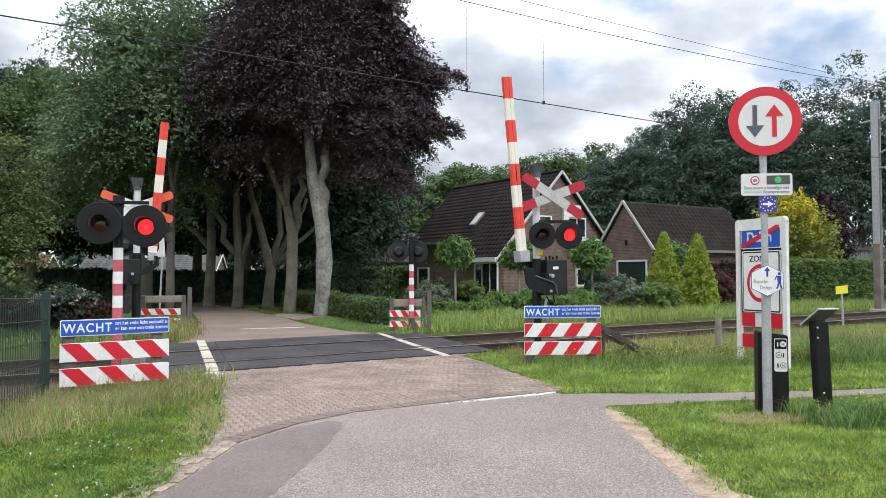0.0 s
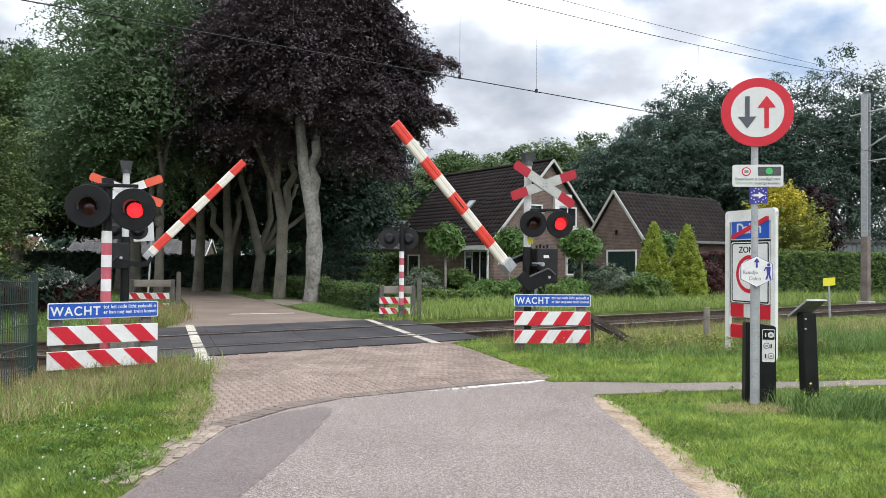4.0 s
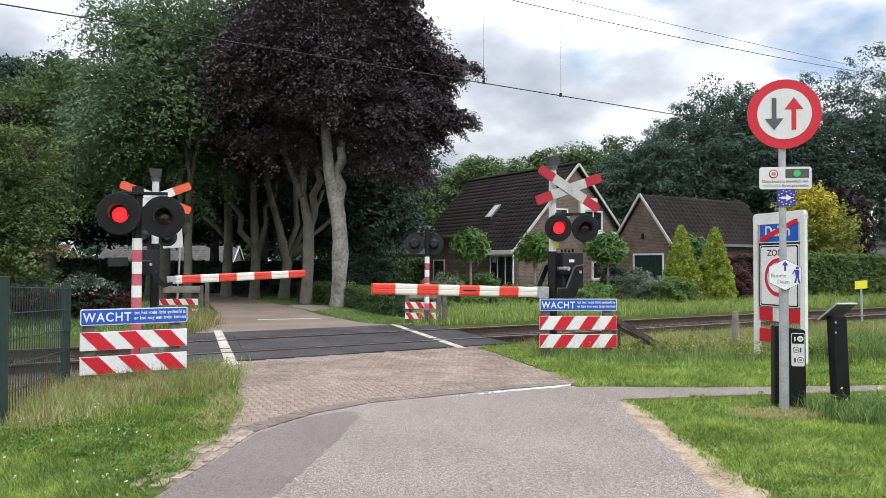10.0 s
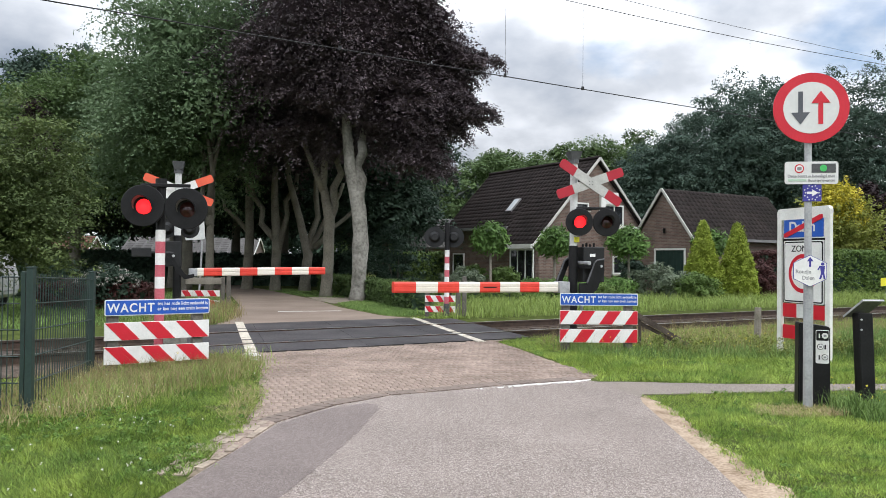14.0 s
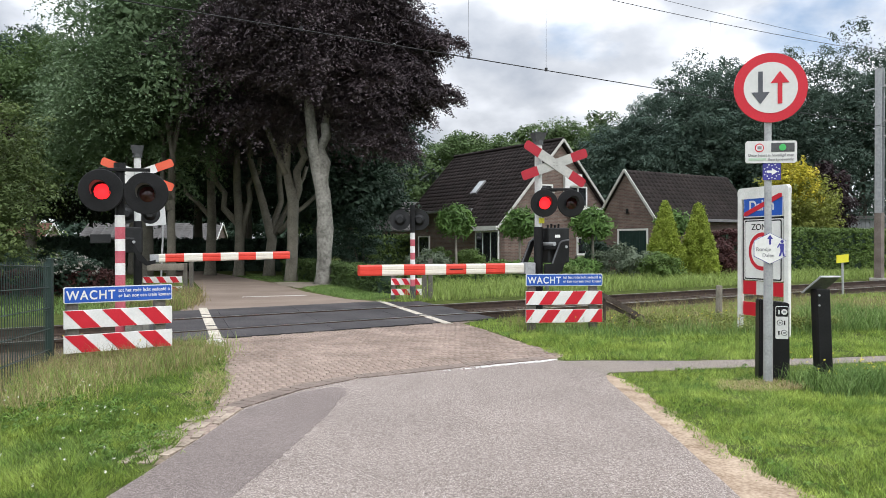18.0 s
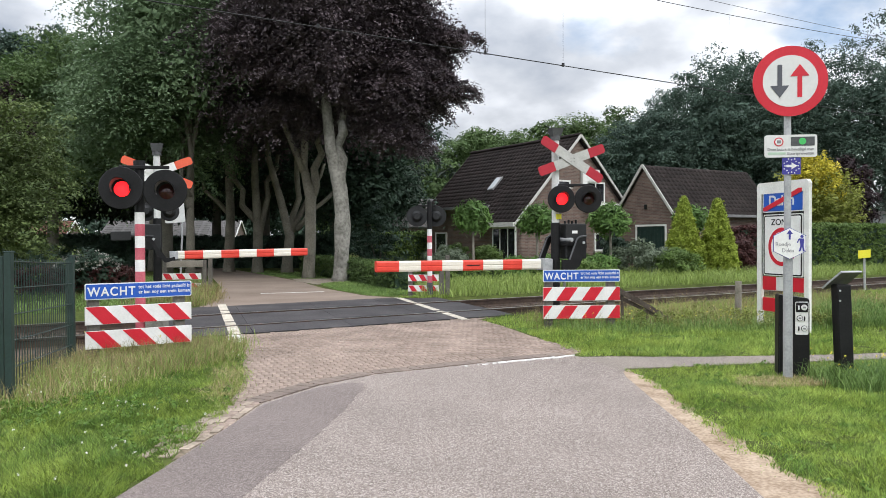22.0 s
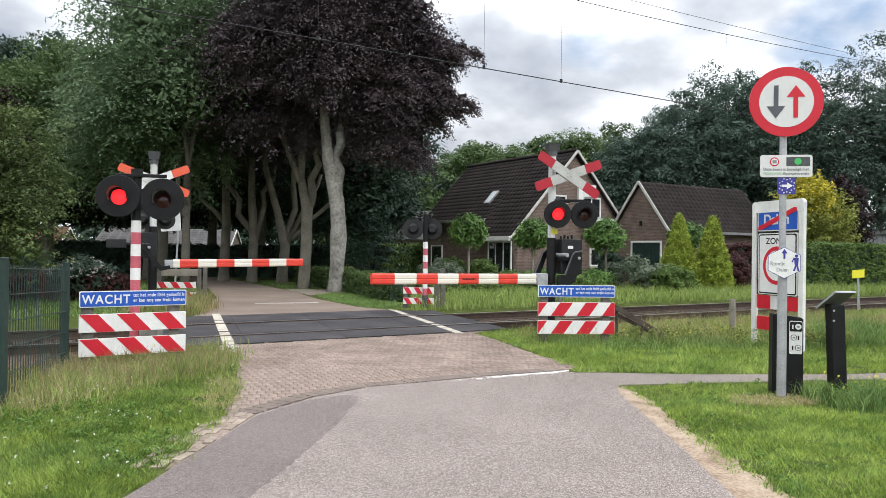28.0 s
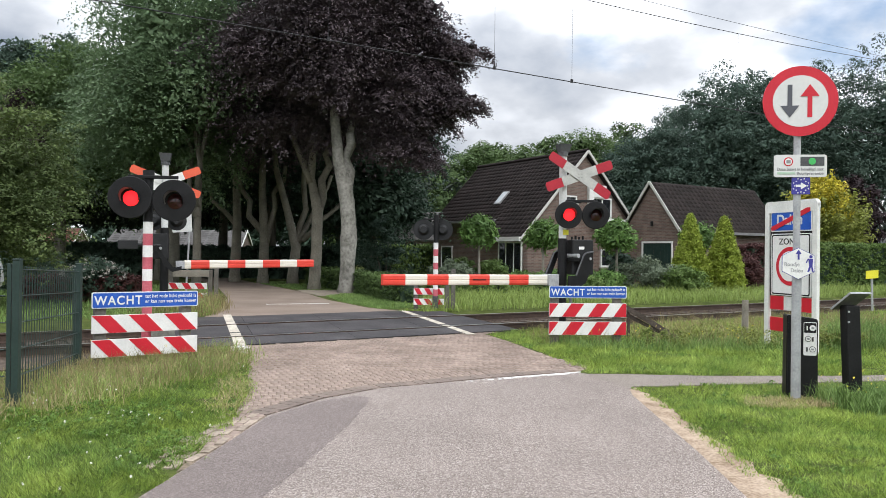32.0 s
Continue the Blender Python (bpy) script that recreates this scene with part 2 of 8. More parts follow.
M_KERB = ramp_mat("edge_brick", (0.118, 0.090, 0.075), (0.200, 0.156, 0.130), 1.5, 30, 0.9, 0.5, island=0.08, depth=0.004)
M_WORNLINE = ramp_mat("worn_line_paint", (0.42, 0.40, 0.38), (0.75, 0.74, 0.72), 9, 70, 0.8, 0.2)
M_LINE = ramp_mat("road_line_paint", (0.30, 0.265, 0.21), (0.60, 0.55, 0.46), 4, 40, 0.75, 0.1)
M_PLATE = ramp_mat("crossing_rubber", (0.027, 0.025, 0.027), (0.068, 0.063, 0.064), 1.1, 25, 0.85, 0.4, obj=0.2, spec=0.25, c=(0.105, 0.096, 0.090))
M_RAIL = ramp_mat("rail_rust", (0.040, 0.028, 0.022), (0.090, 0.060, 0.044), 8, 60, 0.6, 0.2, metal=0.4)
M_RAILTOP = ramp_mat("rail_head", (0.34, 0.33, 0.32), (0.52, 0.51, 0.50), 8, 60, 0.28, 0.1, metal=0.9)
M_SLEEPER = ramp_mat("sleeper_wood", (0.05, 0.04, 0.033), (0.12, 0.10, 0.085), 4, 40, 0.9, 0.5, obj=0.2, spec=0.1)
M_BALLAST = ramp_mat("ballast", (0.032, 0.024, 0.019), (0.120, 0.095, 0.076), 12, 45, 0.95, 1.0, island=0.3, depth=0.03, spec=0.1)
M_GRASS = ramp_mat("grass_blade", (0.115, 0.208, 0.040), (0.340, 0.430, 0.088), 1.8, 9.0, 0.6, 0.0, island=0.6, trans=0.3, spec=0.25, c=(0.36, 0.37, 0.11))
M_VERGE = ramp_mat("verge_blade", (0.086, 0.162, 0.030), (0.270, 0.350, 0.070), 1.8, 9.0, 0.6, 0.0, island=0.6, trans=0.3, spec=0.25, c=(0.34, 0.35, 0.11))
M_TALL = leaf_mat("tall_grass", (0.165, 0.240, 0.055), (0.310, 0.385, 0.115), 0.35)
M_LUSHSHADED = leaf_mat("lush_and_shaded_grass", (0.112, 0.192, 0.052), (0.225, 0.325, 0.100), 0.35)
M_DRY = leaf_mat("dry_grass", (0.30, 0.245, 0.12), (0.46, 0.385, 0.21), 0.3)
M_SEED = leaf_mat("seed_stalk", (0.19, 0.158, 0.074), (0.35, 0.295, 0.145), 0.35)
M_HERB = leaf_mat("clover_leaf", (0.062, 0.128, 0.024), (0.150, 0.245, 0.048), 0.45)
M_WEED = leaf_mat("weed_leaf", (0.115, 0.150, 0.036), (0.260, 0.290, 0.080), 0.4)
M_CLOVER = ramp_mat("clover_flower", (0.6, 0.6, 0.52), (0.8, 0.8, 0.74), 20, 60, 0.7, 0.0)
M_YELLOWFL = ramp_mat("yellow_flower", (0.6, 0.5, 0.04), (0.75, 0.65, 0.08), 20, 60, 0.7, 0.0)
M_BEECH = leaf_mat("copper_beech_leaf", (0.047, 0.037, 0.042), (0.103, 0.077, 0.086), 0.22, 0.34, 0.1)
M_PURPLE = leaf_mat("purple_leaf", (0.020, 0.013, 0.015), (0.042, 0.027, 0.029), 0.2, 0.12, 0.08)
M_GREEN = leaf_mat("green_leaf", (0.078, 0.128, 0.066), (0.156, 0.226, 0.114), 0.17)
M_OLIVE = leaf_mat("olive_leaf", (0.052, 0.080, 0.028), (0.138, 0.184, 0.060), 0.35)
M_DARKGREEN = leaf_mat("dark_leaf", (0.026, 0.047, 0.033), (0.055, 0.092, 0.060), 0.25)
M_FARGREEN = leaf_mat("far_leaf", (0.056, 0.098, 0.034), (0.112, 0.170, 0.060), 0.2)
M_FARDARK = leaf_mat("far_dark_leaf", (0.040, 0.071, 0.054), (0.086, 0.129, 0.096), 0.25)
# Leaves near black: deep shade behind the trunks is put into this colour.
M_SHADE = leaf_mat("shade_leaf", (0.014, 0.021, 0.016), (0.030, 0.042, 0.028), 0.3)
M_YELLOWLEAF = leaf_mat("yellow_leaf", (0.34, 0.32, 0.035), (0.58, 0.49, 0.055), 0.35)
M_CONIFER = leaf_mat("conifer_leaf", (0.20, 0.265, 0.032), (0.35, 0.42, 0.068), 0.25)
M_BALLTREE = leaf_mat("ball_tree_leaf", (0.064, 0.128, 0.032), (0.155, 0.262, 0.068), 0.4)
M_BAREEARTH = ramp_mat("trodden_earth", (0.17, 0.145, 0.115), (0.29, 0.25, 0.20), 2.5, 40, 0.95, 0.5, depth=0.01, spec=0.2)
M_BOXHEDGE = leaf_mat("clipped_hedge_leaf", (0.050, 0.084, 0.028), (0.108, 0.165, 0.052), 0.3)
M_HEDGE = leaf_mat("hedge_leaf", (0.072, 0.122, 0.030), (0.145, 0.220, 0.058), 0.3)
M_REDHEDGE = leaf_mat("red_hedge_leaf", (0.05, 0.02, 0.02), (0.10, 0.045, 0.04), 0.35)
M_GREYBUSH = leaf_mat("grey_leaf", (0.10, 0.13, 0.085), (0.18, 0.22, 0.15), 0.3)
M_HYDR = ramp_mat("hydrangea_bloom", (0.26, 0.25, 0.22), (0.44, 0.42, 0.38), 9, 40, 0.8, 0.0, island=0.25)
M_BARK = ramp_mat("beech_bark", (0.105, 0.10, 0.085), (0.33, 0.32, 0.285), 1.6, 10, 0.88, 0.5, depth=0.03, c=(0.16, 0.19, 0.12))
M_BARKMID = ramp_mat("brown_bark", (0.098, 0.090, 0.070), (0.245, 0.228, 0.180), 1.8, 22, 0.9, 0.5, depth=0.03, c=(0.12, 0.135, 0.08))
M_LIMELEAF = leaf_mat("lime_leaf", (0.15, 0.18, 0.04), (0.27, 0.29, 0.06), 0.3)
M_BARKDARK = ramp_mat("dark_bark", (0.060, 0.055, 0.043), (0.13, 0.12, 0.095), 1.8, 22, 0.9, 0.5, depth=0.03)
M_RED = ramp_mat("sign_red", (0.50, 0.008, 0.022), (0.58, 0.014, 0.032), 5, 50, 0.42, 0.03)
M_CRIMSON = ramp_mat("crossbuck_red", (0.34, 0.008, 0.022), (0.42, 0.014, 0.03), 5, 50, 0.45, 0.03)
M_TIP = ramp_mat("crossbuck_orange", (0.66, 0.09, 0.04), (0.76, 0.13, 0.06), 5, 50, 0.45, 0.03)
M_ORANGE = ramp_mat("boom_red", (0.62, 0.040, 0.024), (0.72, 0.065, 0.040), 5, 50, 0.45, 0.03)
M_PINKRED = ramp_mat("faded_red", (0.42, 0.07, 0.10), (0.55, 0.13, 0.16), 5, 50, 0.55, 0.03)
M_WHITE = ramp_mat("sign_white", (0.66, 0.66, 0.64), (0.80, 0.80, 0.78), 4, 40, 0.45, 0.03)
M_SIGNFACE = ramp_mat("sign_face_white", (0.60, 0.605, 0.59), (0.66, 0.665, 0.65), 3, 25, 0.4, 0.0)
M_CREAM = ramp_mat("boom_white", (0.66, 0.62, 0.53), (0.78, 0.74, 0.65), 4, 40, 0.5, 0.05)
M_BLUE = ramp_mat("sign_blue", (0.010, 0.075, 0.40), (0.016, 0.10, 0.48), 5, 40, 0.4, 0.02)
M_NAVY = ramp_mat("route_blue", (0.03, 0.03, 0.22), (0.05, 0.045, 0.30), 8, 40, 0.5, 0.02)
M_BLACK = ramp_mat("black_paint", (0.005, 0.005, 0.0055), (0.013, 0.013, 0.014), 5, 50, 0.5, 0.05, spec=0.25)
M_DARKGREY = ramp_mat("dark_grey_metal", (0.045, 0.047, 0.05), (0.085, 0.088, 0.092), 5, 50, 0.5, 0.08)
M_GREYARROW = ramp_mat("arrow_grey", (0.06, 0.065, 0.08), (0.09, 0.095, 0.11), 5, 50, 0.45, 0.02)
M_STEEL = ramp_mat("galvanised_steel", (0.30, 0.31, 0.32), (0.46, 0.47, 0.48), 9, 50, 0.5, 0.06, metal=0.35)
M_BOARDWHITE = ramp_mat("weathered_board_white", (0.36, 0.36, 0.34), (0.50, 0.50, 0.47), 5, 45, 0.6, 0.05)
M_MASTWHITE = ramp_mat("mast_grey_white", (0.50, 0.51, 0.50), (0.64, 0.65, 0.64), 4, 40, 0.5, 0.05)
M_MASTRUST = ramp_mat("mast_rusted", (0.12, 0.09, 0.075), (0.26, 0.22, 0.20), 2, 30, 0.8, 0.15, metal=0.2)
M_FENCE = ramp_mat("fence_green", (0.012, 0.028, 0.024), (0.022, 0.045, 0.038), 5, 50, 0.5, 0.05)
M_WOODGREY = ramp_mat("weathered_wood", (0.14, 0.125, 0.10), (0.30, 0.275, 0.23), 3, 50, 0.9, 0.5)
M_WOODDARK = ramp_mat("dark_wood", (0.07, 0.065, 0.055), (0.15, 0.14, 0.12), 3, 50, 0.9, 0.5)
M_FOOTING = ramp_mat("weathered_concrete", (0.13, 0.125, 0.105), (0.27, 0.26, 0.23), 7, 60, 0.95, 0.5)
M_CONCRETE = ramp_mat("concrete", (0.25, 0.24, 0.21), (0.40, 0.385, 0.35), 4, 50, 0.9, 0.4)
M_LAMP_ON = glow_mat("signal_lamp_lit", (1.0, 0.015, 0.02), 2.2)
M_LINING_LIT = ramp_mat("hood_lining_lit", (0.14, 0.13, 0.13), (0.22, 0.21, 0.21), 8, 60, 0.6, 0.05)
M_LENS_OFF = ramp_mat("signal_lens_dark", (0.03, 0.008, 0.009), (0.05, 0.014, 0.014), 20, 90, 0.15, 0.0)
M_WALL = brick_mat("house_brick", (0.118, 0.068, 0.054), (0.190, 0.124, 0.102), (0.185, 0.160, 0.140))
M_ROOF = ramp_mat("roof_tile", (0.015, 0.0115, 0.011), (0.032, 0.025, 0.023), 0.9, 14, 0.9, 0.3, island=0.18, spec=0.2, c=(0.075, 0.066, 0.058))
M_REDROOF = ramp_mat("red_roof_tile", (0.13, 0.052, 0.036), (0.22, 0.092, 0.066), 0.9, 14, 0.85, 0.3, island=0.25)
M_GREYROOF = ramp_mat("grey_roof", (0.065, 0.062, 0.06), (0.115, 0.11, 0.108), 0.9, 14, 0.85, 0.3)
M_TRIM = ramp_mat("white_trim", (0.60, 0.60, 0.57), (0.78, 0.78, 0.75), 4, 40, 0.5, 0.03)
M_BARGE = ramp_mat("bargeboard_paint", (0.40, 0.39, 0.36), (0.56, 0.55, 0.52), 4, 40, 0.6, 0.05)
M_GARDOOR = ramp_mat("green_door", (0.012, 0.026, 0.021), (0.022, 0.042, 0.035), 4, 40, 0.75, 0.05, spec=0.15)
M_PANE = ramp_mat("window_pane", (0.012, 0.014, 0.016), (0.03, 0.034, 0.038), 2, 20, 0.05, 0.0, spec=0.8)
M_GUTTER = ramp_mat("gutter_grey", (0.14, 0.14, 0.14), (0.22, 0.22, 0.22), 4, 40, 0.5, 0.05)
M_YSIGN = ramp_mat("yellow_sign", (0.66, 0.60, 0.02), (0.75, 0.70, 0.05), 5, 40, 0.45, 0.02)
M_CARWHITE = ramp_mat("white_body_paint", (0.70, 0.70, 0.70), (0.80, 0.80, 0.80), 2, 30, 0.25, 0.0)
M_TYRE = ramp_mat("tyre_rubber", (0.012, 0.012, 0.012), (0.025, 0.025, 0.025), 8, 50, 0.85, 0.2)
M_SHED = ramp_mat("shed_cladding", (0.13, 0.14, 0.15), (0.20, 0.21, 0.22), 2, 20, 0.6, 0.1)
M_WIRE = ramp_mat("wire_metal", (0.02, 0.02, 0.022), (0.035, 0.035, 0.037), 5, 50, 0.6, 0.0, metal=0.5)
M_GREENLOGO = ramp_mat("logo_green", (0.05, 0.42, 0.10), (0.07, 0.5, 0.13), 5, 50, 0.5, 0.0)
M_PALEGREEN = ramp_mat("faded_green_print", (0.36, 0.50, 0.38), (0.44, 0.56, 0.45), 8, 60, 0.6, 0.0)
M_BARS = ramp_mat("faded_print", (0.20, 0.20, 0.21), (0.32, 0.32, 0.33), 8, 60, 0.6, 0.0)
M_DARKBOX = ramp_mat("dark_machine_paint", (0.011, 0.0115, 0.012), (0.024, 0.025, 0.026), 5, 50, 0.55, 0.08, spec=0.3)
# Pale base colour stands in for bright sky mirrored in the skylight.
M_SKYTONED = ramp_mat("sky_toned_glass", (0.42, 0.45, 0.47), (0.55, 0.58, 0.60), 2, 20, 0.12, 0.0, spec=0.8)
M_BOARDBACK = ramp_mat("board_back", (0.09, 0.09, 0.085), (0.17, 0.17, 0.16), 6, 50, 0.7, 0.1)


# Mesh helpers
def thing(name, label, category, m=None, group="", kind=""):
    ob = new(name)
    ob.matrix_basis = m or Matrix()
    return tagged(ob, label, category, group, kind)


def mesh_of(name, bm, mat, smooth=False):
    me = bpy.data.meshes.new(name)
    bm.to_mesh(me)
    bm.free()
    me.materials.append(mat)
    if smooth:
        me.polygons.foreach_set("use_smooth", [True] * len(me.polygons))
    return me


def part(name, bm, mat, parent, label="", smooth=False, kind="", m=None):
    """Links a bmesh as one mesh object under a thing or a part."""
    ob = new(name, mesh_of(name, bm, mat, smooth))
    ob.parent = parent
    if m is not None:
        ob.matrix_basis = m
    return tagged(ob, label, kind=kind)


def solo(name, bm, mat, label, category, kind="", m=None, smooth=False, group=""):
    ob = new(name, mesh_of(name, bm, mat, smooth))
    if m is not None:
        ob.matrix_basis = m
    return tagged(ob, label, category, group, kind)


def box(bm, x0, x1, y0, y1, z0, z1, bevel=0.0, m=None):
    mat = Matrix.Translation(((x0 + x1) / 2, (y0 + y1) / 2, (z0 + z1) / 2)) @ Matrix.Diagonal((x1 - x0, y1 - y0, z1 - z0, 1))
    if m is not None:
        mat = m @ mat
    r = bmesh.ops.create_cube(bm, size=1.0, matrix=mat)
    if bevel:
        es = list({e for v in r["verts"] for e in v.link_edges})
        bmesh.ops.bevel(bm, geom=es, offset=bevel, segments=2, affect="EDGES", profile=0.6)
    return bm


def rod(bm, p0, p1, r0, r1=None, seg=12, caps=True):
    """A tapered round bar from p0 to p1."""
    p0, p1 = Vector(p0), Vector(p1)
    d = p1 - p0
    m = Matrix.Translation((p0 + p1) / 2) @ d.to_track_quat("Z", "Y").to_matrix().to_4x4()
    bmesh.ops.create_cone(bm, cap_ends=caps, segments=seg, radius1=r0, radius2=r0 if r1 is None else r1, depth=d.length, matrix=m)
    return bm


def sweep(bm, pts, radii, seg=10, wob=0.0):
    """A tube along points with a radius at each."""
    rings = []
    for i, p in enumerate(pts):
        a, b = Vector(pts[max(i - 1, 0)]), Vector(pts[min(i + 1, len(pts) - 1)])
        d = (b - a).normalized()
        ax = Vector((1, 0, 0)) if abs(d.x) < 0.9 else Vector((0, 1, 0))
        ax = (ax - d * ax.dot(d)).normalized()
        q = Matrix((ax, d.cross(ax), d)).transposed()
        ring = []
        for k in range(seg):
            an = 2 * math.pi * k / seg
            r = radii[i] * (1 + wob * noise.noise(Vector(p) * 1.3 + Vector((math.cos(an), math.sin(an), 0)) * 1.5))
            ring.append(bm.verts.new(Vector(p) + q @ Vector((r * math.cos(an), r * math.sin(an), 0))))
        rings.append(ring)
    for r0, r1 in zip(rings, rings[1:]):
        for k in range(seg):
            bm.faces.new((r0[k], r0[(k + 1) % seg], r1[(k + 1) % seg], r1[k]))
    bm.faces.new(list(reversed(rings[0])))
    bm.faces.new(rings[-1])
    return bm


def slab(bm, outline, z0, z1, m=None):
    """A flat polygon (x, y points) with thickness."""
    lo = [bm.verts.new((x, y, z0)) for x, y in outline]
    hi = [bm.verts.new((x, y, z1)) for x, y in outline]
    k = len(outline)
    faces = [bm.faces.new(list(reversed(lo))), bm.faces.new(hi)]
    for i in range(k):
        faces.append(bm.faces.new((lo[i], lo[(i + 1) % k], hi[(i + 1) % k], hi[i])))
    bmesh.ops.recalc_face_normals(bm, faces=faces)
    if m is not None:
        bmesh.ops.transform(bm, matrix=m, verts=lo + hi)
    return bm


def plate(bm, outline, y0, y1, m=None):
    """An upright polygon given as (x, z) points, between the depths y0 and y1."""
    k = len(outline)
    a = [bm.verts.new((x, y0, z)) for x, z in outline]
    b = [bm.verts.new((x, y1, z)) for x, z in outline]
    faces = [bm.faces.new(a), bm.faces.new(list(reversed(b)))]
    for i in range(k):
        faces.append(bm.faces.new((a[i], b[i], b[(i + 1) % k], a[(i + 1) % k])))
    bmesh.ops.recalc_face_normals(bm, faces=faces)
    if m is not None:
        bmesh.ops.transform(bm, matrix=m, verts=a + b)
    return bm


def round_rect(w, h, r, cx=0.0, cz=0.0, seg=4):
    pts = []
    for sx, sz, a0 in ((1, 1, 0), (-1, 1, 90), (-1, -1, 180), (1, -1, 270)):
        for i in range(seg + 1):
            a = radians(a0 + 90 * i / seg)
            pts.append((cx + sx * (w / 2 - r) + r * math.cos(a), cz + sz * (h / 2 - r) + r * math.sin(a)))
    return pts


def circle(r, cx=0.0, cz=0.0, seg=32):
    return [(cx + r * math.cos(2 * math.pi * i / seg), cz + r * math.sin(2 * math.pi * i / seg)) for i in range(seg)]


def words(text, size, x, z, y, mat, parent, bold=0.0, width=None, gap=1.0, name="lettering", label="", apart=False):
    """Raised letters on an upright face that looks towards -y; x, z: the left end of the baseline."""
    cu = bpy.data.curves.new("letters", "FONT")
    cu.body, cu.size, cu.extrude, cu.offset, cu.space_character = text, size, 0.0015, bold, gap
    tmp = new("letters", cu)
    me = bpy.data.meshes.new_from_object(tmp.evaluated_get(bpy.context.evaluated_depsgraph_get()))
    scene.collection.objects.unlink(tmp)
    bpy.data.objects.remove(tmp)
    bpy.data.curves.remove(cu)
    me.materials.clear()
    me.materials.append(mat)
    k = 1.0
    if width:
        xs = [v.co.x for v in me.vertices]
        k = width / (max(xs) - min(xs))
    me.transform(Matrix.Translation((x, y, z)) @ pose(0, 0, 0, 90) @ Matrix.Diagonal((k, 1, 1, 1)))
    if not apart:
        ob = new(name, me)
        ob.parent = parent
        return tagged(ob, label, kind="stuff")
    whole = bmesh.new()
    whole.from_mesh(me)
    todo = set(whole.verts)
    while todo:
        seen, stack = set(), [todo.pop()]
        while stack:
            v = stack.pop()
            if v not in seen:
                seen.add(v)
                stack += [e.other_vert(v) for e in v.link_edges]
        todo -= seen
        one = bmesh.new()
        twin = {v: one.verts.new(v.co) for v in seen}
        for f in {f for v in seen for f in v.link_faces}:
            one.faces.new([twin[v] for v in f.verts])
        part("letter", one, mat, parent)
    whole.free()


def np_mesh(name, verts, faces, mat):
    """A mesh from arrays: verts (n, 3), faces (m, k)."""
    me = bpy.data.meshes.new(name)
    me.vertices.add(len(verts))
    me.vertices.foreach_set("co", np.ascontiguousarray(verts, dtype=np.float32).ravel())
    m, k = faces.shape
    me.loops.add(m * k)
    me.loops.foreach_set("vertex_index", faces.astype(np.int32).ravel())
    me.polygons.add(m)
    me.polygons.foreach_set("loop_start", np.arange(0, m * k, k, dtype=np.int32))
    me.polygons.foreach_set("loop_total", np.full(m, k, dtype=np.int32))
    me.update(calc_edges=True)
    me.materials.append(mat)
    return me


def leaf_mesh(name, centres, radii, per, size, mat, rng, flat=0.75, aspect=0.7, droop=0.15, out=None, stretch=1.0, tight=0.45, ruffle=0.38):
    """Clumps of small leaves: each clump is a pad of leaves lying over its skin, drawn out along its bough and drooping at the tip."""
    m = len(centres)
    n = m * per
    c = np.repeat(np.asarray(centres, float), per, 0)
    r = np.repeat(np.asarray(radii, float), per)[:, None]
    e1 = rng.normal(size=(m, 3)) * [1, 1, 0.3] if out is None else np.asarray(out, float) + rng.normal(size=(m, 3)) * 0.28
    e1 /= np.linalg.norm(e1, axis=1)[:, None] + 1e-9
    e2 = np.cross(rng.normal(size=(m, 3)) * 0.25 + [0, 0, 1], e1)
    e2 /= np.linalg.norm(e2, axis=1)[:, None] + 1e-9
    e3 = np.cross(e1, e2)
    e1, e2, e3 = (np.repeat(e, per, 0) for e in (e1, e2, e3))
    d = rng.normal(size=(n, 3))
    d /= np.linalg.norm(d, axis=1)[:, None]
    low = d[:, 2] < -0.35
    d[low, 2] *= -0.6
    lump = 1 + 0.22 * np.sin(d[:, :1] * 7 + c[:, :1] * 9) * np.sin(d[:, 1:2] * 6 + c[:, 2:] * 7)
    k = (tight + (1.05 - tight) * rng.random((n, 1)) ** 0.5) * lump
    s = np.array([stretch, 1.0, flat])
    q = d * k * s
    p = c + r * (q[:, :1] * e1 + q[:, 1:2] * e2 + q[:, 2:] * e3) + rng.normal(size=(n, 3)) * size * 0.35
    p[:, 2] -= (r * droop * np.clip(q[:, :1], 0, 2) ** 2)[:, 0]
    g = d / s
    nr = g[:, :1] * e1 + g[:, 1:2] * e2 + g[:, 2:] * e3
    nr /= np.linalg.norm(nr, axis=1)[:, None]
    nr = nr + [0, 0, 0.35] + rng.normal(size=(n, 3)) * ruffle
    nr /= np.linalg.norm(nr, axis=1)[:, None] + 1e-9
    a = e1 * 0.5 + rng.normal(size=(n, 3)) - [0, 0, 0.3]
    a -= nr * (a * nr).sum(1)[:, None]
    a /= np.linalg.norm(a, axis=1)[:, None] + 1e-9
    b = np.cross(nr, a)
    z = (size * (0.6 + 0.8 * rng.random(n)) * np.clip(1.75 - 0.85 * k[:, 0], 0.55, 1.5))[:, None]
    v = np.stack([p - a * z * 0.5, p + a * z * 0.12 + b * z * 0.6 * aspect, p + a * z * 0.6 - b * z * 0.4 * aspect], 1).reshape(-1, 3)
    return np_mesh(name, v, np.arange(3 * n).reshape(-1, 3), mat)


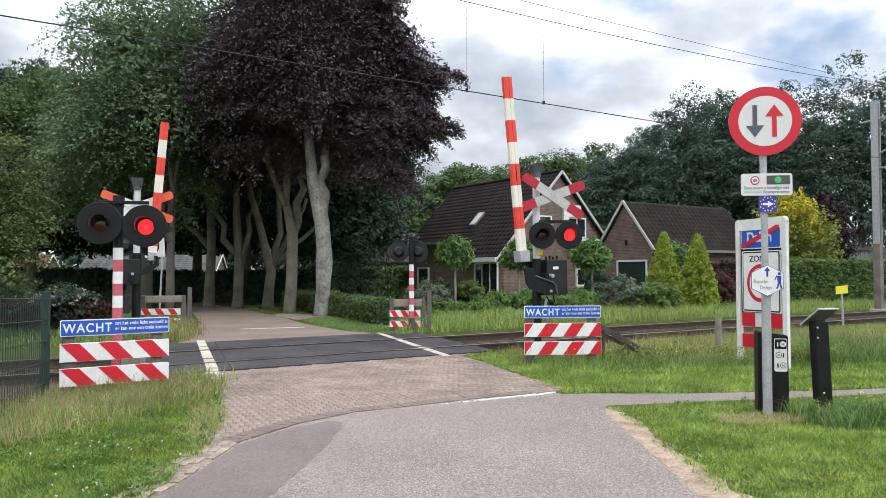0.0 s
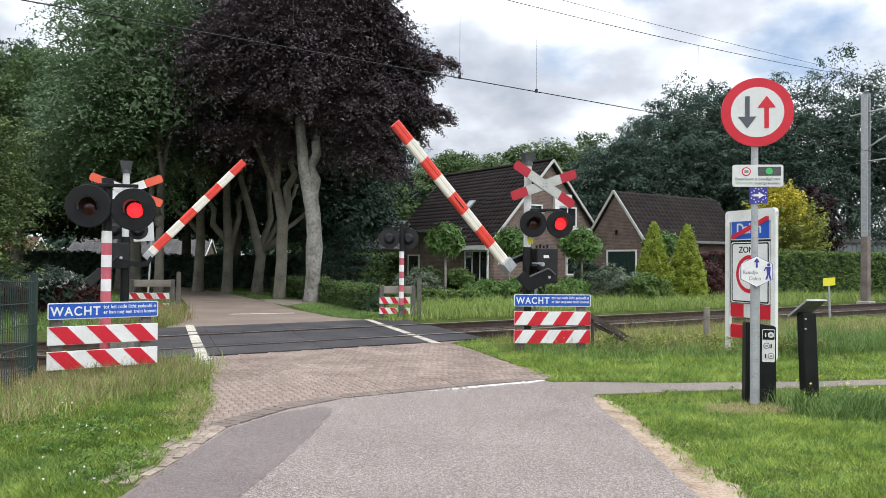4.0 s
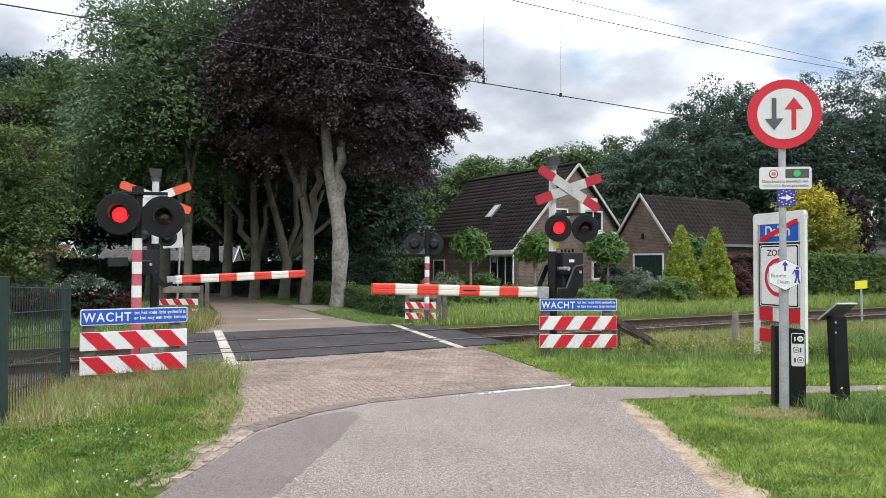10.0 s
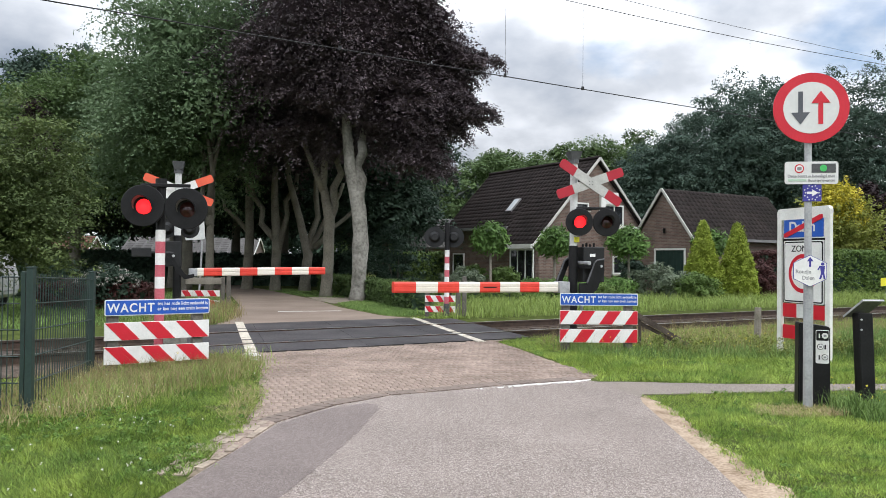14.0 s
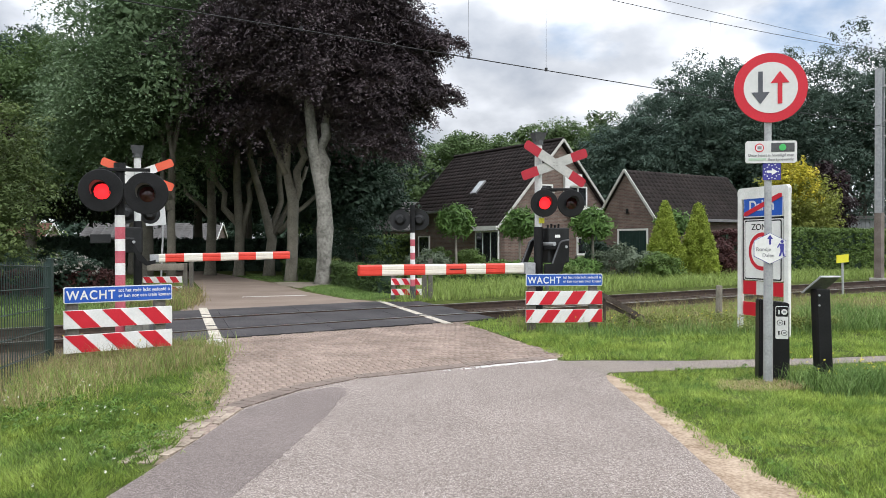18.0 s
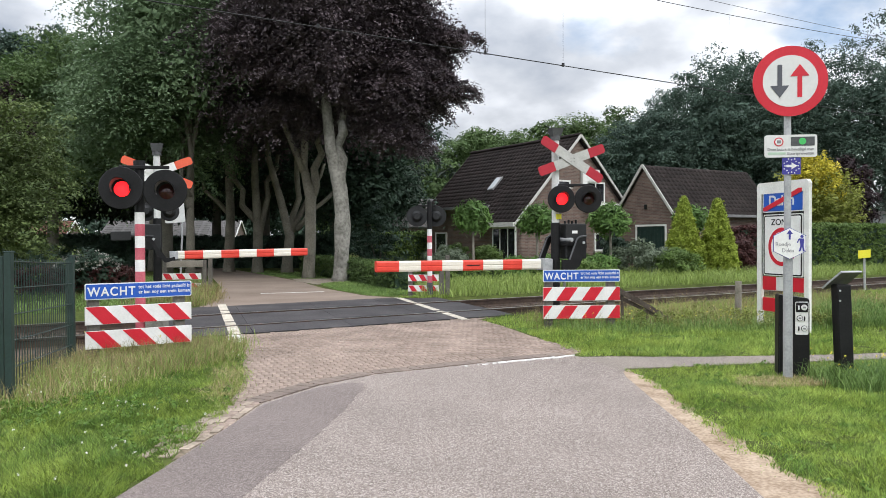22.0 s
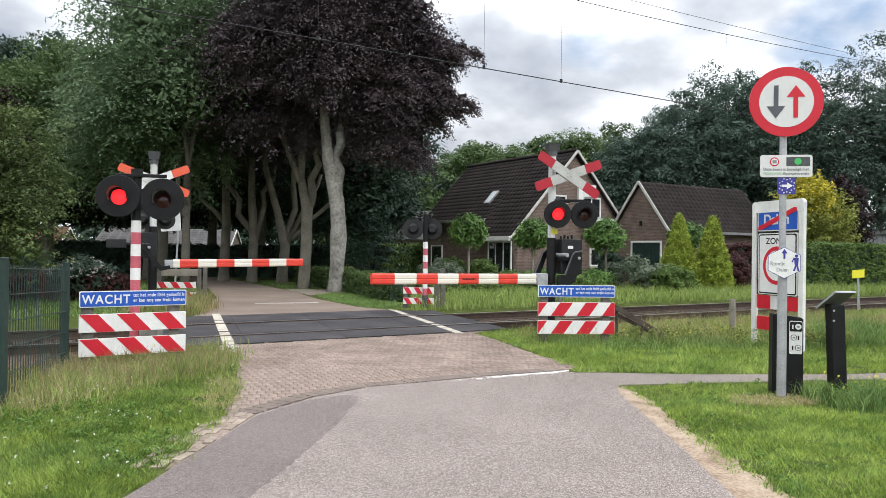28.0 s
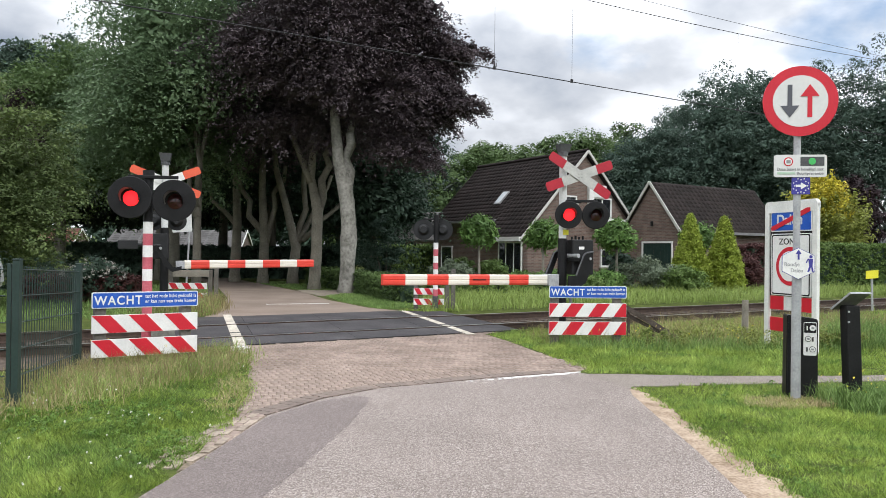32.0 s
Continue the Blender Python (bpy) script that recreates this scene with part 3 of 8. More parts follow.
def inside(poly, p):
    x, y = p[:, 0], p[:, 1]
    ok = np.zeros(len(p), bool)
    for (x0, y0), (x1, y1) in zip(poly, poly[1:] + poly[:1]):
        if y0 != y1:
            ok ^= ((y0 > y) != (y1 > y)) & (x < (x1 - x0) * (y - y0) / (y1 - y0) + x0)
    return ok


def vnoise(p, scale, seed):
    """Smooth random values over the plan."""
    g = np.random.default_rng(seed).random((64, 64))
    q = (p * scale + 1000.0) % 64
    i = np.floor(q).astype(int)
    f = q - i
    f = f * f * (3 - 2 * f)
    i0, j0, i1, j1 = i[:, 0] % 64, i[:, 1] % 64, (i[:, 0] + 1) % 64, (i[:, 1] + 1) % 64
    a = g[i0, j0] * (1 - f[:, 0]) + g[i1, j0] * f[:, 0]
    b = g[i0, j1] * (1 - f[:, 0]) + g[i1, j1] * f[:, 0]
    return a * (1 - f[:, 1]) + b * f[:, 1]


def lawn(poly, n, h0, h1, width, mat, label, seed, near=None, bare=0.25, lean=0.8):
    """Short fine grass in one mesh, one leaf a blade, in tufts of uneven height with thin spots."""
    rng = np.random.default_rng(seed)
    P = np.array(poly)
    p = rng.random((n * 7, 2)) * (P.max(0) - P.min(0)) + P.min(0)
    if near:
        w = np.exp(-((p[:, 0] - near[0]) ** 2 + (p[:, 1] - near[1]) ** 2) / near[2] ** 2)
        p = p[rng.random(len(p)) < 0.15 + w]
    p = p[inside(poly, p)]
    a, b = vnoise(p, 2.3, seed), vnoise(p, 8.0, seed + 1)
    thick = 0.5 * a + 0.5 * b
    p, thick = p[rng.random(len(p)) < np.clip((thick - bare) * 3.2, 0.06, 1)], None
    p = p[:n]
    k = len(p)
    tuft = 0.45 + 0.75 * vnoise(p, 2.3, seed) + 0.75 * vnoise(p, 9.0, seed + 1) ** 1.5
    h = ((h0 + (h1 - h0) * rng.random(k) ** 1.4) * tuft)[:, None]
    an = rng.random(k) * 2 * np.pi
    side = np.stack([np.cos(an), np.sin(an), np.zeros(k)], 1) * width * (0.6 + 0.8 * rng.random((k, 1)))
    way = 6.283 * vnoise(p, 1.1, seed + 2) * 2
    bend = rng.normal(size=(k, 2)) * lean + np.stack([np.cos(way), np.sin(way)], 1) * lean * 0.6
    base = np.stack([p[:, 0], p[:, 1], np.full(k, -0.012)], 1)
    tip = base + np.c_[bend, np.ones(k)] * h * np.array([1, 1, 0.85])
    v = np.stack([base - side * 0.5, base + side * 0.5, tip], 1).reshape(-1, 3)
    ob = new("verge_grass", np_mesh("verge_grass", v, np.arange(3 * k).reshape(-1, 3), mat))
    return tagged(ob, label, "grass", kind="stuff")


def blades(name, poly, n, h0, h1, width, mat, label, category, seed=1, lean=0.45, z=0.0, near=None, patchy=0.0, soft=0.0):
    """Grass in one mesh: bent two-segment blades over a polygon; near=(x, y, reach) makes it thicker there."""
    rng = np.random.default_rng(seed)
    P = np.array(poly)
    p = rng.random((n * 6, 2)) * (P.max(0) - P.min(0)) + P.min(0)
    if near:
        w = np.exp(-((p[:, 0] - near[0]) ** 2 + (p[:, 1] - near[1]) ** 2) / near[2] ** 2)
        p = p[rng.random(len(p)) < 0.12 + w]
    p = p[inside(poly, p)]
    if patchy:
        f = np.sin(p[:, 0] * 2.3 + 1.1 * np.sin(p[:, 1] * 1.7)) * np.sin(p[:, 1] * 1.9 + 0.7 * np.sin(p[:, 0] * 2.9))
        p = p[rng.random(len(p)) < 1 - patchy * (f < -0.15)]
    p = p[:n] + rng.normal(size=(len(p[:n]), 2)) * soft
    k = len(p)
    f = 0.75 + 0.5 * (np.sin(p[:, 0] * 3.1 + 0.5) * np.sin(p[:, 1] * 2.7) * 0.5 + 0.5)
    h = ((h0 + (h1 - h0) * rng.random(k) ** 1.6) * f)[:, None]
    an = rng.random(k) * 2 * np.pi
    side = np.stack([np.cos(an), np.sin(an), np.zeros(k)], 1) * width * (0.6 + 0.8 * rng.random((k, 1)))
    bend = rng.normal(size=(k, 2)) * lean
    b = np.stack([bend[:, 0], bend[:, 1], np.zeros(k)], 1) * h
    base = np.stack([p[:, 0], p[:, 1], np.full(k, z - 0.01)], 1)
    mid = base + b * 0.35 + [0, 0, 1] * h * 0.6
    tip = base + b + [0, 0, 1] * h * (1 - 0.25 * np.abs(bend).max(1, keepdims=True).clip(0, 1.5))
    v = np.stack([base - side * 0.5, base + side * 0.5, mid + side * 0.40, mid - side * 0.40, tip], 1).reshape(-1, 3)
    i = np.arange(k)[:, None] * 5
    faces = np.concatenate([i + [0, 1, 2], i + [0, 2, 3], i + [3, 2, 4]])
    ob = new(name, np_mesh(name, v, faces, mat))
    return tagged(ob, label, category, kind="stuff")


def ragged(pts, amp, step, seed, keep=()):
    """An outline with small irregular bites; corners whose index is in keep bound straight runs."""
    rng = random.Random(seed)
    out = []
    for i, (a, b) in enumerate(zip(pts, pts[1:] + pts[:1])):
        d = Vector((b[0] - a[0], b[1] - a[1]))
        k = max(1, int(d.length / step))
        q = Vector((-d.y, d.x)).normalized()
        for j in range(k):
            w = 0 if i in keep or j == 0 else rng.uniform(-amp, amp)
            out.append((a[0] + d.x * j / k + q.x * w, a[1] + d.y * j / k + q.y * w))
    return out


# Plan: u runs along the railway, n across it (away from the camera).
U, N = Vector((0.855, 0.5185, 0)), Vector((-0.5185, 0.855, 0))
TRACK_TURN = 31.23


def tr(s, o, z=0.0):
    p = U * s + N * o
    return Vector((p.x, p.y, z))


def tr2(s, o):
    p = tr(s, o)
    return (p.x, p.y)


RAIL_NEAR, RAIL_FAR = 12.42, 14.52
# ---- ground, road and railway ----
def ground():
    """One sheet to the horizon with the shallow bed of the railway in it."""
    so = sorted(set([-900, -400, -200, -100, -50, -30, -20, -14, -10, -7, -5.2, -5.0, 11.4, 11.6, 14, 18, 24, 32, 45, 70, 120, 250, 500, 900] + list(np.linspace(-4.5, 11.2, 24))))
    oo = [-900, -300, -100, -40, -20, -10, -4, 0, 2, 4, 6, 8, 9.5, 10.6, 11.35, 11.7, 12.42, 13.4, 14.5, 15.3, 15.9, 16.6, 18, 20, 24, 30, 40, 60, 100, 200, 400, 900]
    bm = bmesh.new()
    grid = []
    for o in oo:
        row = []
        for s in so:
            z = -0.012
            if 11.6 < o < 15.5:
                z = -0.21
            x, y = tr2(s, o)
            row.append(bm.verts.new((x, y, z)))
        grid.append(row)
    for a, b in zip(grid, grid[1:]):
        for i in range(len(a) - 1):
            bm.faces.new((a[i], a[i + 1], b[i + 1], b[i]))
    return solo("ground", bm, M_GROUND, "flat grassy ground with worn soil reaching the horizon", "ground", "structure")


ground()

ROAD_L = [(-2.3, 0.0), (-1.95, 2.4), (-1.78, 3.6), (-1.74, 4.16), (-1.68, 4.57), (-1.6, 5.18), (-1.51, 5.89), (-1.43, 6.7)]
ROAD_R = [(2.0, -1.0), (1.84, 3.0), (1.85, 4.18), (1.95, 5.58), (2.06, 7.82), (2.12, 8.16), (1.86, 9.18)]
BOUND = [(-1.43, 6.7), (-1.04, 7.49), (-0.53, 8.08), (0.08, 8.42), (0.73, 8.82), (1.73, 9.29)]
road = thing("road", "grey asphalt lane with a darker repaired strip along one edge", "road", kind="structure")
bm = bmesh.new()
slab(bm, [(-2.6, -6)] + ROAD_L + BOUND[1:] + ROAD_R[::-1] + [(2.3, -6)], -0.25, 0.0)
part("asphalt", bm, M_ASPHALT, road)
bm = bmesh.new()
slab(bm, ragged([(-1.94, 2.5), (-1.73, 4.16), (-1.59, 5.18), (-1.41, 6.62), (-1.08, 7.30), (-0.76, 7.62), (-0.62, 7.56), (-0.60, 7.35), (-0.69, 6.38), (-0.86, 5.18), (-1.04, 4.16), (-1.2, 3.2), (-1.3, 2.3)], 0.012, 0.05, 4, (0, 1, 2, 3, 4)), -0.2, 0.0025)
part("repair_strip", bm, M_PATCH, road, "darker smooth asphalt repair strip")
bm = bmesh.new()
rngl = random.Random(5)
for k in range(44):
    t = rngl.random() ** 0.6
    x, y = 0.35 + 1.36 * t, 8.50 + 0.70 * t + rngl.uniform(-0.035, 0.04)
    w, h = rngl.uniform(0.015, 0.10) * (0.35 + t), rngl.uniform(0.006, 0.022) * (0.5 + 1.4 * t)
    c, s = math.cos(0.46), math.sin(0.46)
    slab(bm, [(x + c * a - s * b, y + s * a + c * b) for a, b in ((-w, -h), (w * 0.8, -h * 0.7), (w, h * 0.8), (-w * 0.7, h))], 0.0, 0.0055 + 0.0004 * k / 46)
part("worn_marking", bm, M_WORNLINE, road, "worn white edge marking")
for pts, nm in (([(2.3, -6), (2.0, -1), (1.84, 3.0), (1.85, 4.18), (1.95, 5.58), (2.06, 7.82), (2.12, 8.16), (2.22, 8.3), (2.30, 7.4), (2.22, 6.0), (2.20, 5.2), (2.28, 4.4), (2.34, 3.2), (2.6, -1), (2.8, -6)], "sandy_edge"),):
    bm = bmesh.new()
    slab(bm, ragged(pts, 0.05, 0.12, 7, (0, 1, 2, 3, 4, 5, 13, 14)), -0.2, -0.006)
    solo("sandy_verge", bm, M_SAND, "bare sandy strip beside the asphalt edge", "verge", "structure")

bm = bmesh.new()
slab(bm, [(1.86, 9.18), (2.12, 8.16), (2.2, 8.34), (3.23, 8.52), (5.1, 8.85), (9.0, 9.5), (30, 13.0), (30, 13.6), (9.2, 9.98), (5.3, 9.26), (3.4, 9.12), (2.2, 9.2)], -0.2, -0.003)
solo("footpath", bm, M_PATH, "narrow grey asphalt footpath branching off the lane", "path", "structure")

# Block paving between the asphalt and the crossing; left edge bordered by grass.
PAVE = BOUND + [(2.05, 9.75), (1.6, 11.0), (1.25, 12.6), (0.95, 13.6), tr2(8.35, 11.36), tr2(3.0, 11.36), (-3.1, 11.68), (-2.79, 10.84), (-2.27, 9.52), (-1.86, 7.79), (-1.72, 6.6), (-1.7, 5.8), (-1.66, 5.0), (-1.6, 5.1), (-1.5, 5.9)]
paving = thing("block_paving", "weathered pinkish-grey clay block paving before the crossing", "paving", kind="structure")
bm = bmesh.new()
slab(bm, PAVE, -0.2, -0.007)
part("bedding", bm, M_JOINT, paving, "sandy joints")


def bricks():
    """Courses run across the lane; the nearest are single pieces, the rest one joined layer."""
    rng = random.Random(3)
    ang = radians(10)
    c, s = math.cos(ang), math.sin(ang)
    w, h = 0.080, 0.165
    mats = []
    cells = []
    for j in range(0, 70):
        for i in range(-66, 80):
            a = (i + 0.5 * (j % 2)) * w
            b = j * h + 0.05 * math.sin(a * 1.1)
            x, y = -0.4 + c * a - s * b, 4.6 + s * a + c * b
            cells.append((x, y))
    C = np.array(cells)
    ok = inside(PAVE, C)
    for dx, dy in ((0.045, 0), (-0.045, 0), (0, 0.075), (0, -0.075)):
        ok &= inside(PAVE, C + [dx, dy])
    C = C[ok]
    C = C[np.argsort(C[:, 1])]
    me = None
    for k, (x, y) in enumerate(C):
        lift = rng.uniform(0.0, 0.006)
        turn = ang + rng.uniform(-0.02, 0.02)
        m = Matrix.Translation((x, y, -0.02 + lift)) @ Matrix.Rotation(turn, 4, "Z")
        if k < 300:
            if me is None:
                bm = bmesh.new()
                slab(bm, [(-0.0378, -0.0800), (0.0378, -0.0800), (0.0378, 0.0800), (-0.0378, 0.0800)], -0.05, 0.018)
                bmesh.ops.bevel(bm, geom=[e for e in bm.edges if all(v.co.z > 0 for v in e.verts)], offset=0.004, segments=1, affect="EDGES")
                me = mesh_of("paver", bm, M_PAVER)
            ob = new("paver", me)
            ob.parent = paving
            ob.matrix_basis = m
        else:
            mats.append(m)
    cor = np.array([(-0.0378, -0.0800), (0.0378, -0.0800), (0.0378, 0.0800), (-0.0378, 0.0800)])
    vs, fs = [], []
    for k, m in enumerate(mats):
        o = len(vs)
        for g, z in ((1.0, -0.03), (1.0, 0.014), (0.95, 0.018)):
            for x, y in cor:
                vs.append(m @ Vector((x * g, y * g, z)))
        for r in (0, 4):
            for q in range(4):
                fs.append((o + r + q, o + r + (q + 1) % 4, o + r + 4 + (q + 1) % 4, o + r + 4 + q))
        fs.append((o + 8, o + 9, o + 10, o + 11))
    ob = new("pavers", np_mesh("pavers", np.array([tuple(v) for v in vs]), np.array(fs), M_PAVERS))
    ob.parent = paving
    tagged(ob, kind="stuff")
    # A soldier course of darker bricks along the seam with the asphalt.
    bm = bmesh.new()
    for (x0, y0), (x1, y1) in zip(BOUND, BOUND[1:]):
        L = math.hypot(x1 - x0, y1 - y0)
        k = int(L / 0.104)
        a = math.atan2(y1 - y0, x1 - x0)
        for i in range(k):
            t = (i + 0.5) / k
            m = Matrix.Translation((x0 + t * (x1 - x0), y0 + t * (y1 - y0), 0)) @ Matrix.Rotation(a, 4, "Z")
            slab(bm, [(-0.052, 0.02), (0.052, 0.02), (0.052, 0.225), (-0.052, 0.225)], -0.05, 0.003 + rng.uniform(0, 0.004), m)
    part("border_course", bm, M_KERB, paving, "darker reddish border bricks", kind="stuff")


M_EDGE = ramp_mat("edge_setts", (0.205, 0.165, 0.130), (0.38, 0.318, 0.255), 3.0, 30, 0.92, 0.8, island=0.12, depth=0.008, spec=0.2)


def edge_strip():
    """Lengthwise bricks along the lane's edge, half lost in the grass."""
    rng = random.Random(8)
    bm = bmesh.new()
    pts = [(-1.68, 4.55), (-1.60, 5.18), (-1.51, 5.89), (-1.43, 6.7), (-1.30, 7.0)]
    for (x0, y0), (x1, y1) in zip(pts, pts[1:]):
        L = math.hypot(x1 - x0, y1 - y0)
        a = math.atan2(y1 - y0, x1 - x0)
        for row in range(5):
            k = max(1, int(L / 0.19))
            for i in range(k):
                t = (i + 0.5 + 0.3 * (row % 2)) / k
                x, y = x0 + t * (x1 - x0), y0 + t * (y1 - y0)
                if y < 5.1 or row * 0.075 > 0.10 + 0.24 * min(1.0, max(0.0, (y - 4.5) / 1.2)) or (row == 4 and rng.random() < 0.35):
                    continue
                m = Matrix.Translation((x, y, 0)) @ Matrix.Rotation(a + rng.uniform(-0.07, 0.07), 4, "Z")
                q, e = 0.015 + row * 0.074, [rng.uniform(-0.007, 0.007) for _ in range(6)]
                slab(bm, [(-0.090 + e[0], q + e[1]), (0.090 + e[2], q + e[3]), (0.092 + e[4], q + 0.066 + e[5]), (-0.092 + e[1], q + 0.066 + e[2])], -0.05, 0.001 + rng.uniform(-0.006, 0.006), m)
    part("edge_strip", bm, M_EDGE, paving, "lengthwise edge bricks", kind="stuff")
    bm = bmesh.new()
    for k in range(26):
        t = rng.random() ** 1.5
        x, y = -2.84 + 0.20 * t + rng.uniform(-0.10, 0.10), 11.45 - 1.0 * t
        w, h = rng.uniform(0.02, 0.07), rng.uniform(0.02, 0.06)
        slab(bm, [(x - w, y - h), (x + w * 0.7, y - h * 0.6), (x + w, y + h), (x - w * 0.6, y + h * 0.8)], -0.01, 0.005 + 0.0003 * k)
    part("worn_marking", bm, M_WORNLINE, paving, "worn remains of the white edge line", kind="stuff")


# Crossing deck of dark rubber panels with the rails let into it.
deck = thing("crossing_deck", "dark rubber level crossing panels laid between and beside the rails", "level crossing", kind="structure")


def deck_end(o, left):
    """Where the deck ends along the track at the offset o (its ends run with the lane)."""
    return (3.05 if left else 7.75) + (o - 11.4) * (0.26 if left else 0.24)


for o0, o1, k in ((11.38, RAIL_NEAR - 0.05, 4), (RAIL_NEAR + 0.13, RAIL_FAR - 0.13, 4), (RAIL_FAR + 0.05, 16.35, 4)):
    for i in range(k):
        bm = bmesh.new()
        a0, a1 = deck_end(o0, True) - 0.9, deck_end(o0, False) + 1.1
        b0, b1 = deck_end(o1, True) - 0.9, deck_end(o1, False) + 1.1
        f0, f1 = i / k, (i + 1) / k
        g = 0.004
        slab(bm, [tr2(a0 + (a1 - a0) * f0 + g, o0), tr2(a0 + (a1 - a0) * f1 - g, o0), tr2(b0 + (b1 - b0) * f1 - g, o1), tr2(b0 + (b1 - b0) * f0 + g, o1)], -0.14, 0.010)
        part("deck_panel", bm, M_PLATE, deck)
# White edge lines on the deck.
for (x0, y0), (x1, y1), wd in (((-4.50, 16.9), (-2.86, 11.5), 0.17), ((-0.72, 18.75), (0.70, 13.4), 0.15)):
    for f0, f1 in ((0.0, 0.275), (0.30, 0.66), (0.69, 1.0)):
        bm = bmesh.new()
        d = Vector((x1 - x0, y1 - y0)).normalized()
        q = Vector((-d.y, d.x)) * wd / 2
        a, b = Vector((x0, y0)).lerp(Vector((x1, y1)), f0), Vector((x0, y0)).lerp(Vector((x1, y1)), f1)
        slab(bm, [tuple(a - q), tuple(b - q), tuple(b + q), tuple(a + q)], -0.02, 0.015)
        part("edge_line", bm, M_LINE, deck, "white painted edge line")

track = thing("railway_track", "single railway track with rusty rails on dark sleepers", "railway track", kind="structure")
for o in (RAIL_NEAR, RAIL_FAR):
    prof = [(-0.07, -0.15), (0.07, -0.15), (0.07, -0.135), (0.012, -0.115), (0.012, -0.035), (0.036, -0.025), (0.036, 0.0), (-0.036, 0.0), (-0.036, -0.025), (-0.012, -0.035), (-0.012, -0.115), (-0.07, -0.135)]
    bm = bmesh.new()
    rings = []
    for s in (-80, 0, 15, 60, 200):
        rings.append([bm.verts.new(tr(s, o + a, z * 1.15 + 0.022)) for a, z in prof])
    for r0, r1 in zip(rings, rings[1:]):
        for k in range(len(prof)):
            bm.faces.new((r0[k], r0[(k + 1) % len(prof)], r1[(k + 1) % len(prof)], r1[k]))
    bmesh.ops.recalc_face_normals(bm, faces=bm.faces)
    rl = part("rail", bm, M_RAIL, track)
    bm = bmesh.new()
    slab(bm, [tr2(-80, o - 0.03), tr2(200, o - 0.03), tr2(200, o + 0.03), tr2(-80, o + 0.03)], 0.008, 0.0265)
    part("rail_head", bm, M_RAILTOP, rl, "worn shiny running surface")


def sleepers():
    me = None
    for i in range(-20, 100):
        s = 9.4 + i * 0.62 if i >= 0 else 1.6 + (i + 1) * 0.62
        if me is None:
            bm = bmesh.new()
            box(bm, -0.12, 0.12, -1.55, 1.55, -0.08, 0.06, 0.015)
            me = mesh_of("sleeper", bm, M_SLEEPER)
        ob = new("sleeper", me)
        ob.parent = track
        p = tr(s, (RAIL_NEAR + RAIL_FAR) / 2, -0.20)
        ob.matrix_basis = pose(p.x, p.y, p.z, 0, 0, TRACK_TURN)


def ballast():
    rng = np.random.default_rng(4)
    n = 26000
    s = np.where(rng.random(n) < 0.75, 8.9 + rng.random(n) ** 1.5 * 34, 2.0 - rng.random(n) * 16)
    o = 11.25 + rng.random(n) * 4.6
    keep = (np.abs(o - RAIL_NEAR) > 0.06) & (np.abs(o - RAIL_FAR) > 0.06)
    s, o = s[keep], o[keep]
    n = len(s)
    ctr = s[:, None] * np.array(U)[None] + o[:, None] * np.array(N)[None]
    edge = np.minimum(o - 11.25, 15.85 - o).clip(0, 1)
    ctr[:, 2] = -0.20 + 0.05 * rng.random(n) - 0.02 * (edge < 0.2)
    r = (0.022 + 0.03 * rng.random(n))[:, None, None]
    base = np.array([(1, 0, 0), (-1, 0, 0), (0, 1, 0), (0, -1, 0), (0, 0, 1), (0, 0, -1)], float)
    v = base[None] * (0.6 + 0.7 * rng.random((n, 6, 1))) * r
    q = rng.random(n) * 6.28
    cs, sn = np.cos(q)[:, None], np.sin(q)[:, None]
    v = np.stack([v[..., 0] * cs - v[..., 1] * sn, v[..., 0] * sn + v[..., 1] * cs, v[..., 2]], -1) + ctr[:, None]
    f = np.array([(0, 2, 4), (2, 1, 4), (1, 3, 4), (3, 0, 4)])
    faces = (np.arange(n)[:, None, None] * 6 + f[None]).reshape(-1, 3)
    ob = new("ballast", np_mesh("ballast", v.reshape(-1, 3), faces, M_BALLAST))
    tagged(ob, "brown crushed stone ballast round the sleepers", "ballast", kind="stuff")
    bm = bmesh.new()
    for s0, s1 in ((-80, 2.2), (8.8, 200)):
        slab(bm, [tr2(s0, 11.3), tr2(s1, 11.3), tr2(s1, 15.9), tr2(s0, 15.9)], -0.4, -0.175)
    slab(bm, [tr2(-60, 9.9), tr2(1.9, 10.3), tr2(2.3, 11.28), tr2(-60, 11.28)], -0.3, 0.004)
    solo("track_bed", bm, M_BALLAST, "brown stony bed under the railway track", "track bed", "structure")


# The lane beyond the crossing bends away under the trees.
FAR_L = [(-4.85, 16.4), (-5.0, 17.66), (-6.13, 23.1), (-8.2, 29.5), (-10.2, 34.5), (-14.5, 43), (-24, 58)]
FAR_R = [(-0.55, 18.55), (-1.6, 19.6), (-3.03, 22.6), (-4.43, 26.6), (-6.3, 30.8), (-8.2, 34.9), (-11.6, 42), (-20, 57)]
bm = bmesh.new()
slab(bm, FAR_L + FAR_R[::-1], -0.2, -0.002)
far_road = solo("far_lane", bm, M_FARROAD, "pale brown-grey lane bending away under the trees", "road", "structure")
bm = bmesh.new()
slab(bm, [(-4.4, 20.4), (-2.8, 21.0), (-2.8, 21.1), (-4.4, 20.5)], -0.01, 0.003)
solo("stop_line", bm, M_WORNLINE, "faded thin white line across the far lane", "road marking", "structure")
bm = bmesh.new()
slab(bm, ragged([(-4.3, 26.0), (-3.5, 24.5), (-2.95, 25.8), (-2.5, 26.4), (-2.5, 27.5), (-3.7, 28.2), (-5.0, 28.1)], 0.10, 0.3, 27), -0.1, 0.004)
